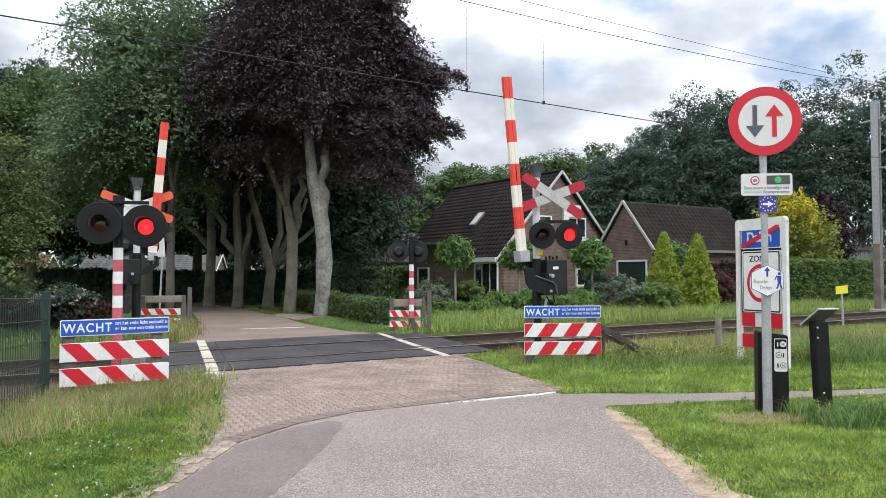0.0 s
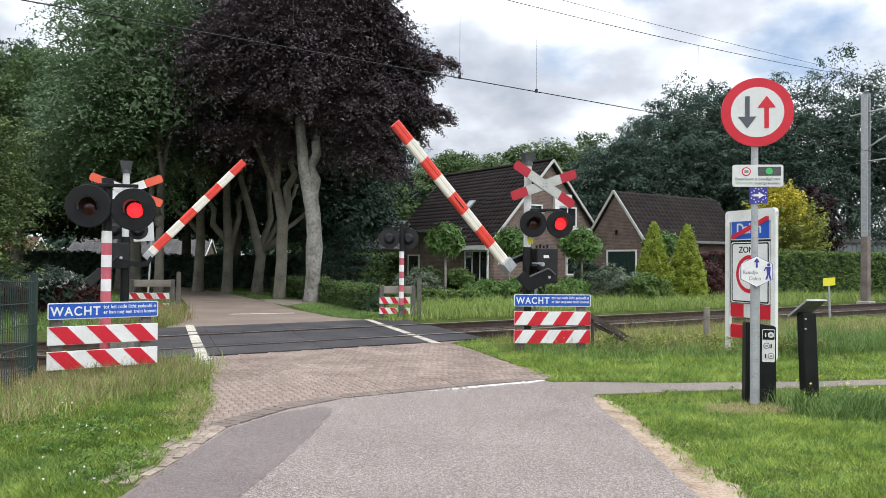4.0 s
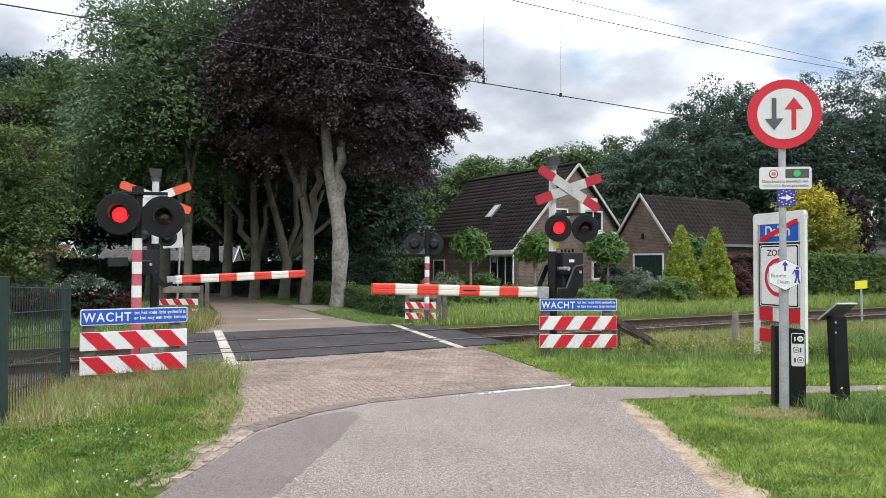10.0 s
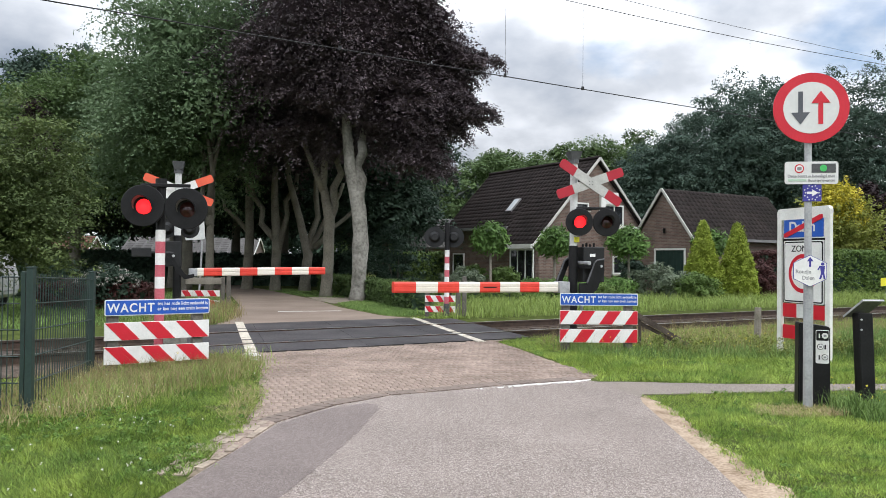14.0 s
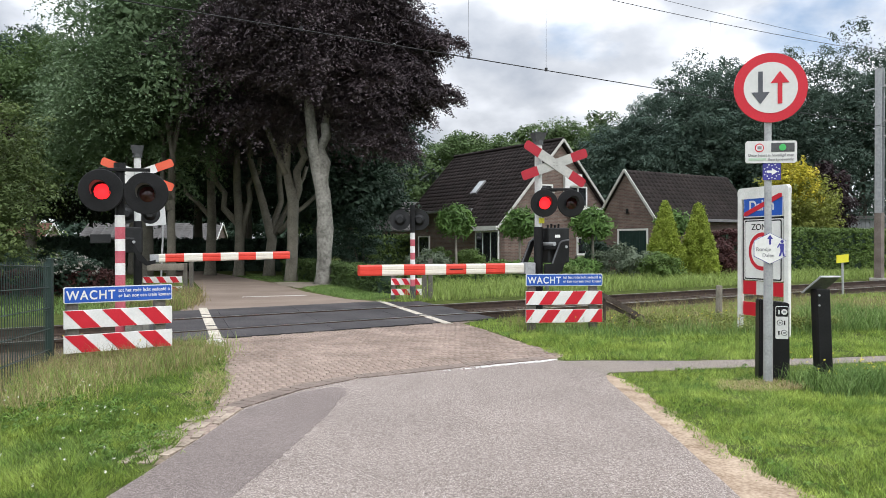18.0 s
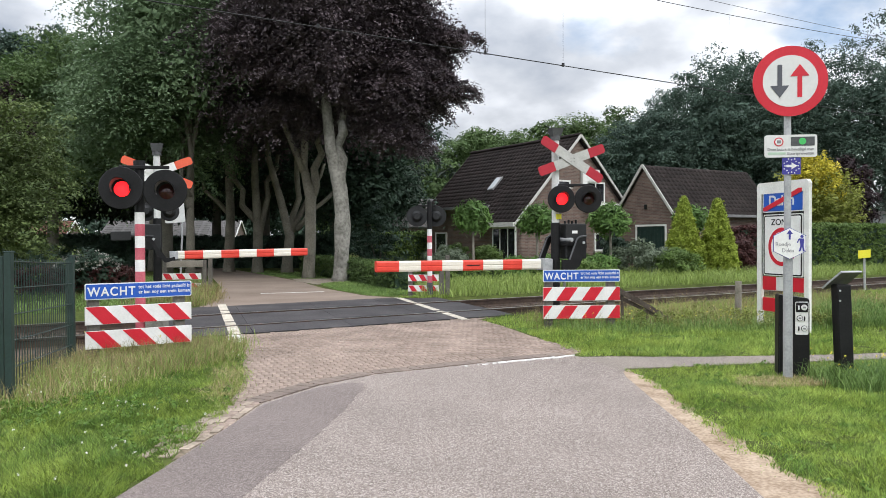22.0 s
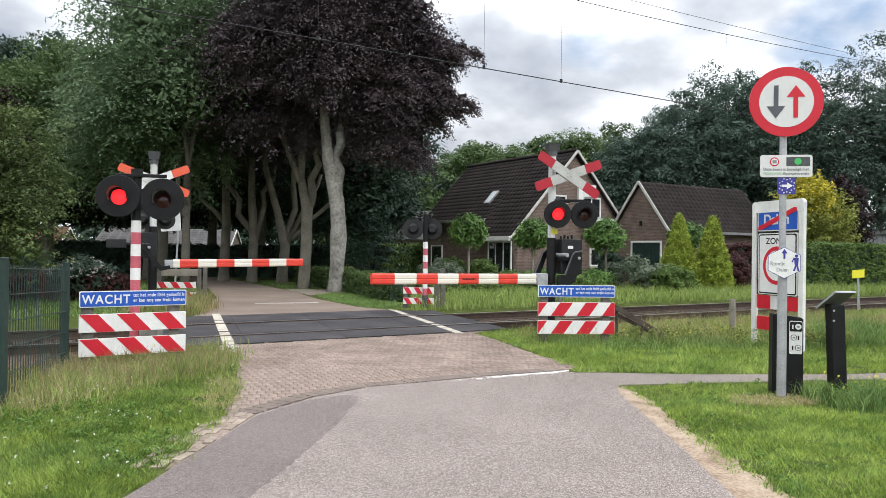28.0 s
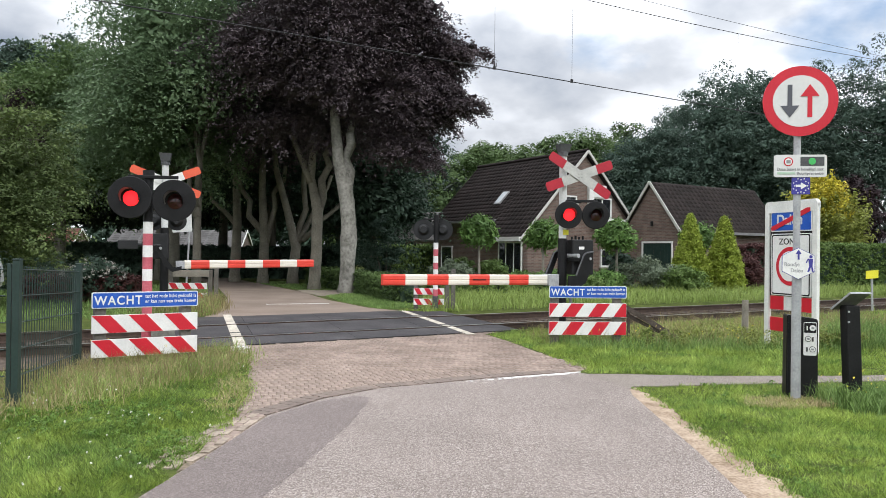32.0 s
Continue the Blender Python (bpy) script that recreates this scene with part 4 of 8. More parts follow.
solo("bare_earth", bm, M_BAREEARTH, "trodden sandy earth round the foot of the pale beech", "ground", "structure")
# ---- crossing equipment ----
def striped_planks(parent, w, z0, z1, slant, y, mirror):
    """One plank with slanting red and white stripes, each stripe a piece of its own."""
    bm = bmesh.new()
    box(bm, 0, w, y + 0.004, y + 0.03, z0, z1, 0.004)
    pl = part("plank", bm, M_WHITE, parent, "white plank with slanting red stripes")
    k = 0
    step = w / 6.0
    x = -slant if mirror else -2 * step
    i = 0
    while x < w:
        pts = [(x, z1), (x + step, z1), (x + step + slant, z0), (x + slant, z0)]
        if mirror:
            pts = [(w - a, b) for a, b in pts]
        if i % 2 == 0:
            clipped = clip_x(pts, 0.004, w - 0.004)
            if len(clipped) > 2:
                bm = bmesh.new()
                plate(bm, [(a, min(max(b, z0 + 0.004), z1 - 0.004)) for a, b in clipped], y, y + 0.006)
                part("stripe", bm, M_RED, pl)
        x += step
        i += 1


def clip_x(pts, lo, hi):
    for side, lim in ((1, lo), (-1, hi)):
        out = []
        for (x0, z0), (x1, z1) in zip(pts, pts[1:] + pts[:1]):
            in0, in1 = side * (x0 - lim) >= 0, side * (x1 - lim) >= 0
            if in0:
                out.append((x0, z0))
            if in0 != in1:
                t = (lim - x0) / (x1 - x0)
                out.append((lim, z0 + t * (z1 - z0)))
        pts = out
        if not pts:
            return []
    return pts


def warning_board(x, y, turn, w, mirror, lift, label):
    b = thing("warning_fence", label, "barrier fence", pose(x, y, 0, 0, 0, turn))
    for px in (0.04, w - 0.20):
        bm = bmesh.new()
        box(bm, px, px + 0.13, 0.035, 0.15, -0.3, 0.74 + lift, 0.012)
        part("post", bm, M_WOODDARK, b)
    bm = bmesh.new()
    plate(bm, round_rect(w, 0.195, 0.02, w / 2, 0.81 + lift), 0.0, 0.02)
    pn = part("text_panel", bm, M_WHITE, b, "blue warning panel with white lettering")
    bm = bmesh.new()
    plate(bm, round_rect(w - 0.022, 0.173, 0.014, w / 2, 0.81 + lift), -0.004, 0.002)
    part("blue_face", bm, M_BLUE, pn)
    words("WACHT", 0.150, 0.03, 0.757 + lift, -0.0055, M_WHITE, pn, 0.003, 0.435 * w, 1.18, apart=True)
    words("tot het rode licht gedoofd is", 0.062, 0.485 * w, 0.832 + lift, -0.0055, M_WHITE, pn, 0.0012, 0.495 * w, 1.08)
    words("er kan nog een trein komen", 0.062, 0.485 * w, 0.768 + lift, -0.0055, M_WHITE, pn, 0.0012, 0.495 * w, 1.08)
    striped_planks(b, w, 0.41 + lift, 0.63 + lift, 0.15 if mirror else 0.20, -0.002, mirror)
    striped_planks(b, w, 0.12 + lift, 0.335 + lift, 0.15 if mirror else 0.20, -0.002, mirror)
    return b


warning_board(-4.07, 9.2, 33.5, 1.26, False, 0.0, "two red-and-white striped planks under a blue warning panel in tall grass")
warning_board(1.88, 12.2, 3.0, 1.26, True, 0.02, "red-and-white striped planks below a blue panel on grey posts")

LAMPS = []


def lamp_unit(head, x, z, r, hood=0.20, lens=0.44, small=1.0, aim=(0.0, 0.0)):
    """Background disc, dark lens, hood, and the lit lamp that comes forward through the lens."""
    bm = bmesh.new()
    plate(bm, circle(r, x, z, 40), -0.005, 0.03)
    bmesh.ops.bevel(bm, geom=[e for e in bm.edges if len(e.link_faces) == 2 and abs(e.verts[0].co.y - e.verts[1].co.y) < 1e-4 and e.verts[0].co.y < 0], offset=0.006, segments=1, affect="EDGES")
    disc = part("background_disc", bm, M_BLACK, head)
    bm = bmesh.new()
    rod(bm, (x, 0.02, z), (x, 0.17, z), r * 0.62, r * 0.38, 20)
    part("housing", bm, M_DARKGREY, head, smooth=False)
    lr = r * lens
    seg = 20
    rings = []
    for y, k in ((0.02, 1.0), (-hood * 0.6, 1.02), (-hood, 1.04)):
        rings.append([(x + lr * k * 1.06 * math.cos(a), y * (0.45 + 0.55 * max(math.sin(a), -0.2)), z + lr * k * 1.06 * math.sin(a)) for a in [math.pi * (-0.15 + 1.3 * i / seg) for i in range(seg + 1)]])
    # The near post's lining is painted lighter to look lit inside its hood.
    for shell, nm, mt in ((1.0, "hood", M_BLACK), (0.97, "hood_lining", M_LINING_LIT if small < 1 else M_DARKGREY)):
        bm = bmesh.new()
        vs = [[bm.verts.new((x + (px - x) * shell, py, z + (pz - z) * shell)) for px, py, pz in rg] for rg in rings]
        for a, b in zip(vs, vs[1:]):
            for i in range(seg):
                bm.faces.new((a[i], a[i + 1], b[i + 1], b[i]))
        part(nm, bm, mt, head)

    def dome(rad, y0, bulge):
        bm = bmesh.new()
        top = bm.verts.new((0, y0 - bulge, 0))
        prev = None
        for j in range(1, 5):
            q = j / 4
            ring = [bm.verts.new((rad * q * math.cos(2 * math.pi * i / 24), y0 - bulge * (1 - q * q), rad * q * math.sin(2 * math.pi * i / 24))) for i in range(24)]
            for i in range(24):
                if prev is None:
                    bm.faces.new((top, ring[i], ring[(i + 1) % 24]))
                else:
                    bm.faces.new((prev[i], ring[i], ring[(i + 1) % 24], prev[(i + 1) % 24]))
            prev = ring
        return bm

    x, z, lr = x + aim[0], z + aim[1], lr * small
    part("lens", dome(lr, -0.008, 0.03), M_LENS_OFF, head, "dark red lens", True, m=Matrix.Translation((x, 0, z)))
    lit = part("signal_lamp", dome(lr * 0.99, -0.014, 0.03), M_LAMP_ON, head, "glowing red signal lamp", True, m=Matrix.Translation((x, 0, z)))
    return lit


def crossbuck(mast, x, z, y, arm, w, a1, a2, tips, mid):
    """Two crossed boards with coloured ends, bolted together; angles from the level in degrees."""
    cb = bmesh.new()
    box(cb, x - 0.03, x + 0.03, y + 0.02, y + 0.12, z - 0.05, z + 0.05)
    holder = part("crossbuck", cb, M_STEEL, mast, "crossed warning boards with coloured ends")
    for a, yy in ((a1, y), (a2, y + 0.018)):
        for lo, hi, mt, nm in ((-arm * 0.52, arm * 0.52, mid, "board_middle"), (-arm, -arm * 0.522, tips, "board_end"), (arm * 0.522, arm, tips, "board_end")):
            bm = bmesh.new()
            cut = w * 0.18
            pts = [(lo + (cut if lo == -arm else 0), -w / 2), (hi - (cut if hi == arm else 0), -w / 2), (hi, -w / 2 + (cut if hi == arm else 0)), (hi, w / 2 - (cut if hi == arm else 0)), (hi - (cut if hi == arm else 0), w / 2), (lo + (cut if lo == -arm else 0), w / 2), (lo, w / 2 - (cut if lo == -arm else 0)), (lo, -w / 2 + (cut if lo == -arm else 0))]
            uniq = [p for i, p in enumerate(pts) if p != pts[i - 1]]
            plate(bm, uniq, yy, yy + 0.014, Matrix.Translation((x, 0, z)) @ Matrix.Rotation(radians(-a), 4, "Y"))
            part(nm, bm, mt, holder)
    for dx, dz in ((-0.03, 0.025), (0.03, 0.02), (-0.028, -0.03), (0.03, -0.028)):
        bm = bmesh.new()
        rod(bm, (x + dx, y - 0.006, z + dz), (x + dx, y + 0.002, z + dz), 0.007, seg=8)
        part("bolt", bm, M_DARKGREY, holder)


def bands(parent, r, z0, step, cols, names):
    z = z0
    for c, nm in zip(cols, names):
        bm = bmesh.new()
        rod(bm, (0, 0, z - step), (0, 0, z), r, seg=20)
        part(nm, bm, c, parent, smooth=False)
        z -= step
    return z


def signal_head(mast, dx, dy, dz, turn, gap, r, drop=0.0, lens=0.44, small=1.0, aim=(0.0, 0.0)):
    """A pair of lamps on a crossbar."""
    bm = bmesh.new()
    box(bm, -gap / 2 - 0.04, gap / 2 + 0.04, 0.06, 0.10, r * 0.93, r * 0.93 + 0.045, 0.008)
    rod(bm, (0, 0.09, r * 0.95), (-dx * 0.6, 0.12, r * 0.95), 0.02, seg=8)
    head = part("signal_head", bm, M_BLACK, mast, "pair of round black signal lights", m=pose(dx, dy, dz, 0, 0, turn))
    a = lamp_unit(head, -gap / 2, 0.0, r, lens=lens, small=small, aim=aim)
    b = lamp_unit(head, gap / 2, -drop, r, lens=lens, small=small, aim=aim)
    return a, b


# Near signal post beside the first warning fence.
sig_l = thing("crossing_signal", "red-and-white banded post with two round black warning lights", "crossing light", pose(-3.82, 10.3, 0))
bm = bmesh.new()
rod(bm, (0, 0, 1.80), (0, 0, 2.44), 0.062, seg=20)
rod(bm, (0, 0, 2.42), (0, 0, 2.49), 0.075, seg=20)
part("upper_post", bm, M_BLACK, sig_l, "black upper post with a flat cap")
bands(sig_l, 0.064, 1.80, 0.158, [M_WHITE, M_PINKRED] * 5 + [M_WHITE, M_PINKRED], ["post_band"] * 12)
bm = bmesh.new()
box(bm, 0.07, 0.32, -0.06, 0.20, -0.1, 0.56, 0.03)
part("foundation", bm, M_FOOTING, sig_l, "pale concrete foundation block")
LL, LR = signal_head(sig_l, 0.10, -0.14, 2.115, 10.0, 0.555, 0.278, 0.03, 0.40, 0.92, (0.018, -0.015))
LAMPS.append((LL, LR))


def boom(parent, pivot, length, root, off, h0, h1, cols, sgn, weight):
    """The arm that turns about the pivot: striped bands, a bracket and the curved counterweight arms."""
    bm = bmesh.new()
    box(bm, sgn * root - 0.10, sgn * root + 0.10, -0.11, 0.11, -off - 0.10, -off + 0.095, 0.012)
    arm = part("boom_arm", bm, M_STEEL, parent, "striped barrier boom with a grey bracket", m=pivot)
    n = len(cols)
    tot = sum(c[1] for c in cols)
    x = root + 0.1
    step = (length - root - 0.1) / tot
    for mt, k in cols:
        x1 = x + step * k
        bm = bmesh.new()
        q0, q1 = (x - root) / (length - root), (x1 - root) / (length - root)
        ha, hb = h0 + (h1 - h0) * q0, h0 + (h1 - h0) * q1
        xa, xb = sgn * x, sgn * (x1 - 0.0005)
        prof = [(-1, -0.7), (-0.7, -1), (0.7, -1), (1, -0.7), (1, -0.12), (0.86, -0.05), (0.86, 0.05), (1, 0.12), (1, 0.7), (0.7, 1), (-0.7, 1), (-1, 0.7), (-1, 0.12), (-0.86, 0.05), (-0.86, -0.05), (-1, -0.12)]
        r0 = [bm.verts.new((xa, a * ha * 0.28, -off + b * ha / 2)) for a, b in prof]
        r1 = [bm.verts.new((xb, a * hb * 0.28, -off + b * hb / 2)) for a, b in prof]
        for i in range(len(prof)):
            bm.faces.new((r0[i], r0[(i + 1) % len(prof)], r1[(i + 1) % len(prof)], r1[i]))
        bm.faces.new(r0)
        bm.faces.new(r1)
        bmesh.ops.recalc_face_normals(bm, faces=bm.faces)
        part("boom_band", bm, mt, arm)
        x = x1
    if sgn < 0:
        mid = root + 0.1 + step * 3.5
        bm = bmesh.new()
        box(bm, sgn * mid - 0.12, sgn * mid + 0.12, -h0 * 0.28 - 0.004, -h0 * 0.28 + 0.01, -off - 0.008, -off + 0.008)
        part("slot", bm, M_BLACK, arm, "narrow dark slot in a red band")
        shapes = ((-0.24, [(-0.17, -0.347), (-0.03, -0.342), (0.03, -0.2), (0.12, 0.01), (0.17, 0.05), (0.317, 0.07), (0.333, -0.13), (0.284, -0.228), (0.185, -0.455), (0.086, -0.525), (-0.17, -0.54)]),
                  (0.20, [(-0.36, -0.327), (-0.20, 0.04), (-0.15, 0.07), (-0.06, 0.139), (0.06, 0.12), (0.05, -0.04), (-0.12, -0.05), (-0.24, -0.327)]))
        for yy, pts in shapes:
            bm = bmesh.new()
            plate(bm, pts, yy, yy + 0.035)
            sa = part("side_arm", bm, M_BLACK, arm, "curved black side arm")
            q = pts[1:6] if yy < 0 else pts[:5]
            for a, b in zip(q, q[1:]):
                bm = bmesh.new()
                rod(bm, (a[0], yy - 0.01, a[1]), (b[0], yy - 0.01, b[1]), 0.016, seg=6)
                part("arm_rim", bm, M_DARKGREY, sa)
            bm = bmesh.new()
            rod(bm, (0.26 if yy < 0 else 0.0, yy - 0.02, -0.05 if yy < 0 else 0.05), (0.26 if yy < 0 else 0.0, yy, -0.05 if yy < 0 else 0.05), 0.025, seg=10)
            part("pin", bm, M_STEEL, sa, "bright steel pin")
        bm = bmesh.new()
        box(bm, -0.05, 0.33, -0.22, 0.2, -0.10, -0.04, 0.01)
        part("cross_beam", bm, M_BLACK, arm)
    for yy in (-0.24, 0.20) if sgn > 0 else ():
        pts = [(sgn * (root + 0.02), -off - 0.03), (sgn * (root - 0.16), -off - 0.07), (sgn * (root - 0.36), -off * 0.55), (sgn * (root - 0.50), 0.02), (-sgn * 0.10, 0.10), (-sgn * 0.16, 0.0), (-sgn * 0.05, -0.10), (sgn * (root - 0.40), -off * 0.95), (sgn * (root - 0.2), -off - 0.17), (sgn * (root + 0.02), -off - 0.12)]
        bm = bmesh.new()
        plate(bm, pts, yy, yy + 0.035)
        part("side_arm", bm, M_BLACK, arm, "curved black side arm")
    bm = bmesh.new()
    rod(bm, (0, -0.27, 0), (0, 0.26, 0), 0.035, seg=12)
    part("axle", bm, M_STEEL, arm)
    if not weight:
        return arm
    bm = bmesh.new()
    box(bm, min(-sgn * 0.95, -sgn * 0.5), max(-sgn * 0.95, -sgn * 0.5), -0.20, -0.02, -0.02, 0.20, 0.02)
    rod(bm, (0, -0.11, 0.06), (-sgn * 0.6, -0.11, 0.09), 0.04, seg=10)
    part("counterweight", bm, M_DARKBOX, arm, "dark counterweight box")
    return arm


def barrier(name, x, y, turn, label, mirror):
    return thing(name, label, "level crossing barrier", pose(x, y, 0, 0, 0, turn))


# Near barrier: local x runs along the boom, away from the lane.
bar_r = barrier("barrier", 2.27, 13.3, 15.2, "level crossing barrier with lights and crossbuck on a grey mast", False)
bm = bmesh.new()
rod(bm, (0, 0, -0.2), (0, 0, 1.71), 0.080, seg=20)
rod(bm, (0, 0, -0.1), (0, 0, 0.06), 0.17, seg=20)
part("lower_mast", bm, M_BLACK, bar_r, "black lower mast")
bm = bmesh.new()
rod(bm, (0, 0, 1.71), (0, 0, 3.17), 0.066, seg=20)
part("mast", bm, M_MASTWHITE, bar_r, "grey-white upper mast")
bm = bmesh.new()
bmesh.ops.create_cone(bm, cap_ends=True, segments=4, radius1=0.105, radius2=0.155, depth=0.14, matrix=Matrix.Translation((0, 0, 3.28)) @ Matrix.Rotation(radians(45), 4, "Z"))
rod(bm, (0, 0, 3.14), (0, 0, 3.22), 0.085, seg=16)
part("bell", bm, M_DARKGREY, bar_r, "dark warning bell cap")
bm = bmesh.new()
box(bm, -0.02, 0.075, -0.085, -0.05, 1.77, 1.86, 0.004)
part("tag", bm, M_YSIGN, bar_r, "small yellow tag")
crossbuck(bar_r, 0.245, 2.80, -0.17, 0.66, 0.165, -31, 20, M_CRIMSON, M_BOARDWHITE)
RL, RR = signal_head(bar_r, 0.255, -0.24, 2.115, -13.0, 0.47, 0.238)
LAMPS.append((RL, RR))
bm = bmesh.new()
box(bm, 0.12, 0.52, -0.16, 0.22, 1.08, 1.69, 0.02)
mc = part("machine_box", bm, M_DARKBOX, bar_r, "black drive box")
bm = bmesh.new()
box(bm, 0.24, 0.34, -0.166, -0.158, 1.52, 1.57)
part("label_plate", bm, M_WHITE, mc)
for k in range(4):
    bm = bmesh.new()
    rod(bm, (0.18 + 0.07 * k, 0.0, 1.68), (0.18 + 0.07 * k, 0.0, 1.74 + 0.02 * (k % 2)), 0.02, seg=8)
    part("cable_gland", bm, M_BLACK, mc)
bm = bmesh.new()
sweep(bm, [(0.12, -0.1, 0.55), (0.12, -0.1, 0.92), (0.14, -0.1, 1.0), (0.2, -0.1, 1.03)], [0.03] * 4, 8)
part("cable_pipe", bm, M_STEEL, bar_r, smooth=True)
bm = bmesh.new()
sweep(bm, [(0.12, -0.12, 1.05), (0.2, -0.14, 0.93), (0.27, -0.14, 0.95), (0.26, -0.12, 1.08)], [0.014] * 4, 6)
part("cable", bm, M_BLACK, bar_r, smooth=True)
PIV_R = Matrix.Translation((0.122, -0.039, 1.41)) @ Matrix.Rotation(radians(8.8), 4, "Z")
BOOM_R = boom(bar_r, PIV_R, 3.476, 0.38, 0.419, 0.172, 0.170, [(M_CREAM, 1), (M_ORANGE, 1)] * 4, -1, False)

# Far barrier on the other side of the track, facing the other way.
bar_l = barrier("barrier", -6.62, 19.0, 15.5, "level crossing barrier seen from behind with an orange-tipped crossbuck", True)
bm = bmesh.new()
rod(bm, (0, 0, -0.2), (0, 0, 1.97), 0.10, seg=20)
rod(bm, (0, 0, -0.1), (0, 0, 0.06), 0.19, seg=20)
part("lower_mast", bm, M_BLACK, bar_l, "black lower mast")
bm = bmesh.new()
rod(bm, (0, 0, 1.97), (0, 0, 3.54), 0.082, seg=20)
part("mast", bm, M_MASTWHITE, bar_l, "grey-white upper mast")
bm = bmesh.new()
bmesh.ops.create_cone(bm, cap_ends=True, segments=4, radius1=0.15, radius2=0.21, depth=0.2, matrix=Matrix.Translation((0, 0, 3.71)) @ Matrix.Rotation(radians(45), 4, "Z"))
rod(bm, (0, 0, 3.52), (0, 0, 3.62), 0.11, seg=16)
part("bell", bm, M_DARKGREY, bar_l, "dark warning bell cap")
crossbuck(bar_l, 0.0, 3.12, 0.12, 0.88, 0.2, -21, 22, M_TIP, M_WHITE)
for dx in (-0.27, 0.27):
    bm = bmesh.new()
    plate(bm, circle(0.24, dx, 2.15, 32), 0.20, 0.24)
    rod(bm, (dx, 0.22, 2.15), (dx, 0.04, 2.15), 0.17, 0.08, 20)
    part("signal_back", bm, M_DARKBOX, bar_l, "round signal light seen from behind")
bm = bmesh.new()
box(bm, -0.30, 0.10, -0.16, 0.24, 1.2, 1.82, 0.02)
part("machine_box", bm, M_DARKBOX, bar_l, "black drive box")
PIV_L = Matrix.Translation((-0.082, -0.211, 1.459)) @ Matrix.Rotation(radians(5.9), 4, "Z")
BOOM_L = boom(bar_l, PIV_L, 3.779, 0.46, 0.408, 0.21, 0.19, [(M_CREAM, 0.35)] + [(M_ORANGE, 1), (M_CREAM, 1)] * 3 + [(M_ORANGE, 1)], 1, True)

# Opposite signal on the far side, seen from behind, with its little plank fence.
sig_f = thing("crossing_signal", "banded post with two round lights seen from behind", "crossing light", pose(0.10, 18.9, 0))
bm = bmesh.new()
rod(bm, (0, 0, 1.68), (0, 0, 2.36), 0.062, seg=16)
part("upper_post", bm, M_BLACK, sig_f, "black upper post")
bands(sig_f, 0.06, 1.68, 0.165, [M_WHITE, M_PINKRED] * 4, ["post_band"] * 8)
bm = bmesh.new()
rod(bm, (0, 0, -0.1), (0, 0, 0.36), 0.075, seg=16)
part("lower_post", bm, M_DARKGREY, sig_f)
for dx, yy in ((-0.31, 0.0), (0.16, 0.1)):
    bm = bmesh.new()
    plate(bm, circle(0.255, dx, 2.0, 32), yy, yy + 0.03)
    bk = part("signal_back", bm, M_DARKBOX, sig_f, "round black signal light seen from behind")
    bm = bmesh.new()
    rod(bm, (dx, yy, 2.0), (dx, yy - 0.13, 2.0), 0.14, 0.08, 20)
    part("housing", bm, M_DARKBOX, bk)
bm = bmesh.new()
box(bm, -0.32, 0.18, 0.0, 0.04, 2.24, 2.28, 0.006)
part("crossbar", bm, M_BLACK, sig_f)


def plank_fence(x, y, turn, w, label, beam, z_top):
    f = thing("plank_fence", label, "barrier fence", pose(x, y, 0, 0, 0, turn))
    for px, up in ((0.0, 0.0), (w - 0.12, 0.0), (w + 0.03, 0.20)):
        bm = bmesh.new()
        box(bm, px, px + 0.11, 0.03, 0.15, -0.2, z_top + up, 0.012)
        part("post", bm, M_WOODDARK, f)
    if beam:
        bm = bmesh.new()
        box(bm, 0.1, w - 0.1, 0.0, 0.05, z_top - 0.19, z_top - 0.01, 0.008)
        part("beam", bm, M_WOODGREY, f, "weathered plain beam")
    for z0, z1 in ((0.385, 0.55), (0.13, 0.285)):
        striped_planks(f, w - 0.14, z0, z1, 0.10, -0.004, False)
    return f


plank_fence(-0.44, 19.0, 0, 0.90, "small fence of red-and-white planks between grey posts beyond the track", True, 0.83)
plank_fence(-6.95, 20.3, 12, 1.12, "grey wooden fence with a striped plank behind the far barrier", True, 0.90)

# White plate on a slim pole behind the far barrier.
wp = thing("road_sign", "plain pale sign back on a slim steel pole", "sign", pose(-7.68, 24, 0))
bm = bmesh.new()
rod(bm, (0, 0, -0.2), (0.12, 0, 2.45), 0.03, seg=10)
part("pole", bm, M_STEEL, wp)
bm = bmesh.new()
plate(bm, round_rect(0.62, 0.6, 0.04, 0.03, 2.28), -0.045, -0.033, pose(0, 0, 0, 0, -4, 0))
part("sign_back", bm, M_MASTWHITE, wp)

# ---- right verge: signs ----
s1 = thing("give_way_sign", "round red-rimmed priority sign with small plates on a steel pole", "road sign", pose(3.67, 7.66, 0))
bm = bmesh.new()
rod(bm, (0, 0, -0.3), (-0.01, 0, 3.28), 0.0345, seg=16)
part("lower_pole", bm, M_STEEL, s1, "galvanised pole")
bm = bmesh.new()
rod(bm, (0, 0, -0.3), (0, 0, 1.36), 0.046, seg=16)
part("pole_sleeve", bm, M_STEEL, s1)
DT = pose(-0.01, -0.06, 3.0, 0, 0, -14)
bm = bmesh.new()
plate(bm, circle(0.352, 0, 0, 48), 0.0, 0.022)
disc = part("sign_disc", bm, M_RED, s1, "red rim", m=DT)
bm = bmesh.new()
plate(bm, circle(0.258, 0, 0, 48), -0.004, 0.002)
part("white_field", bm, M_SIGNFACE, disc)
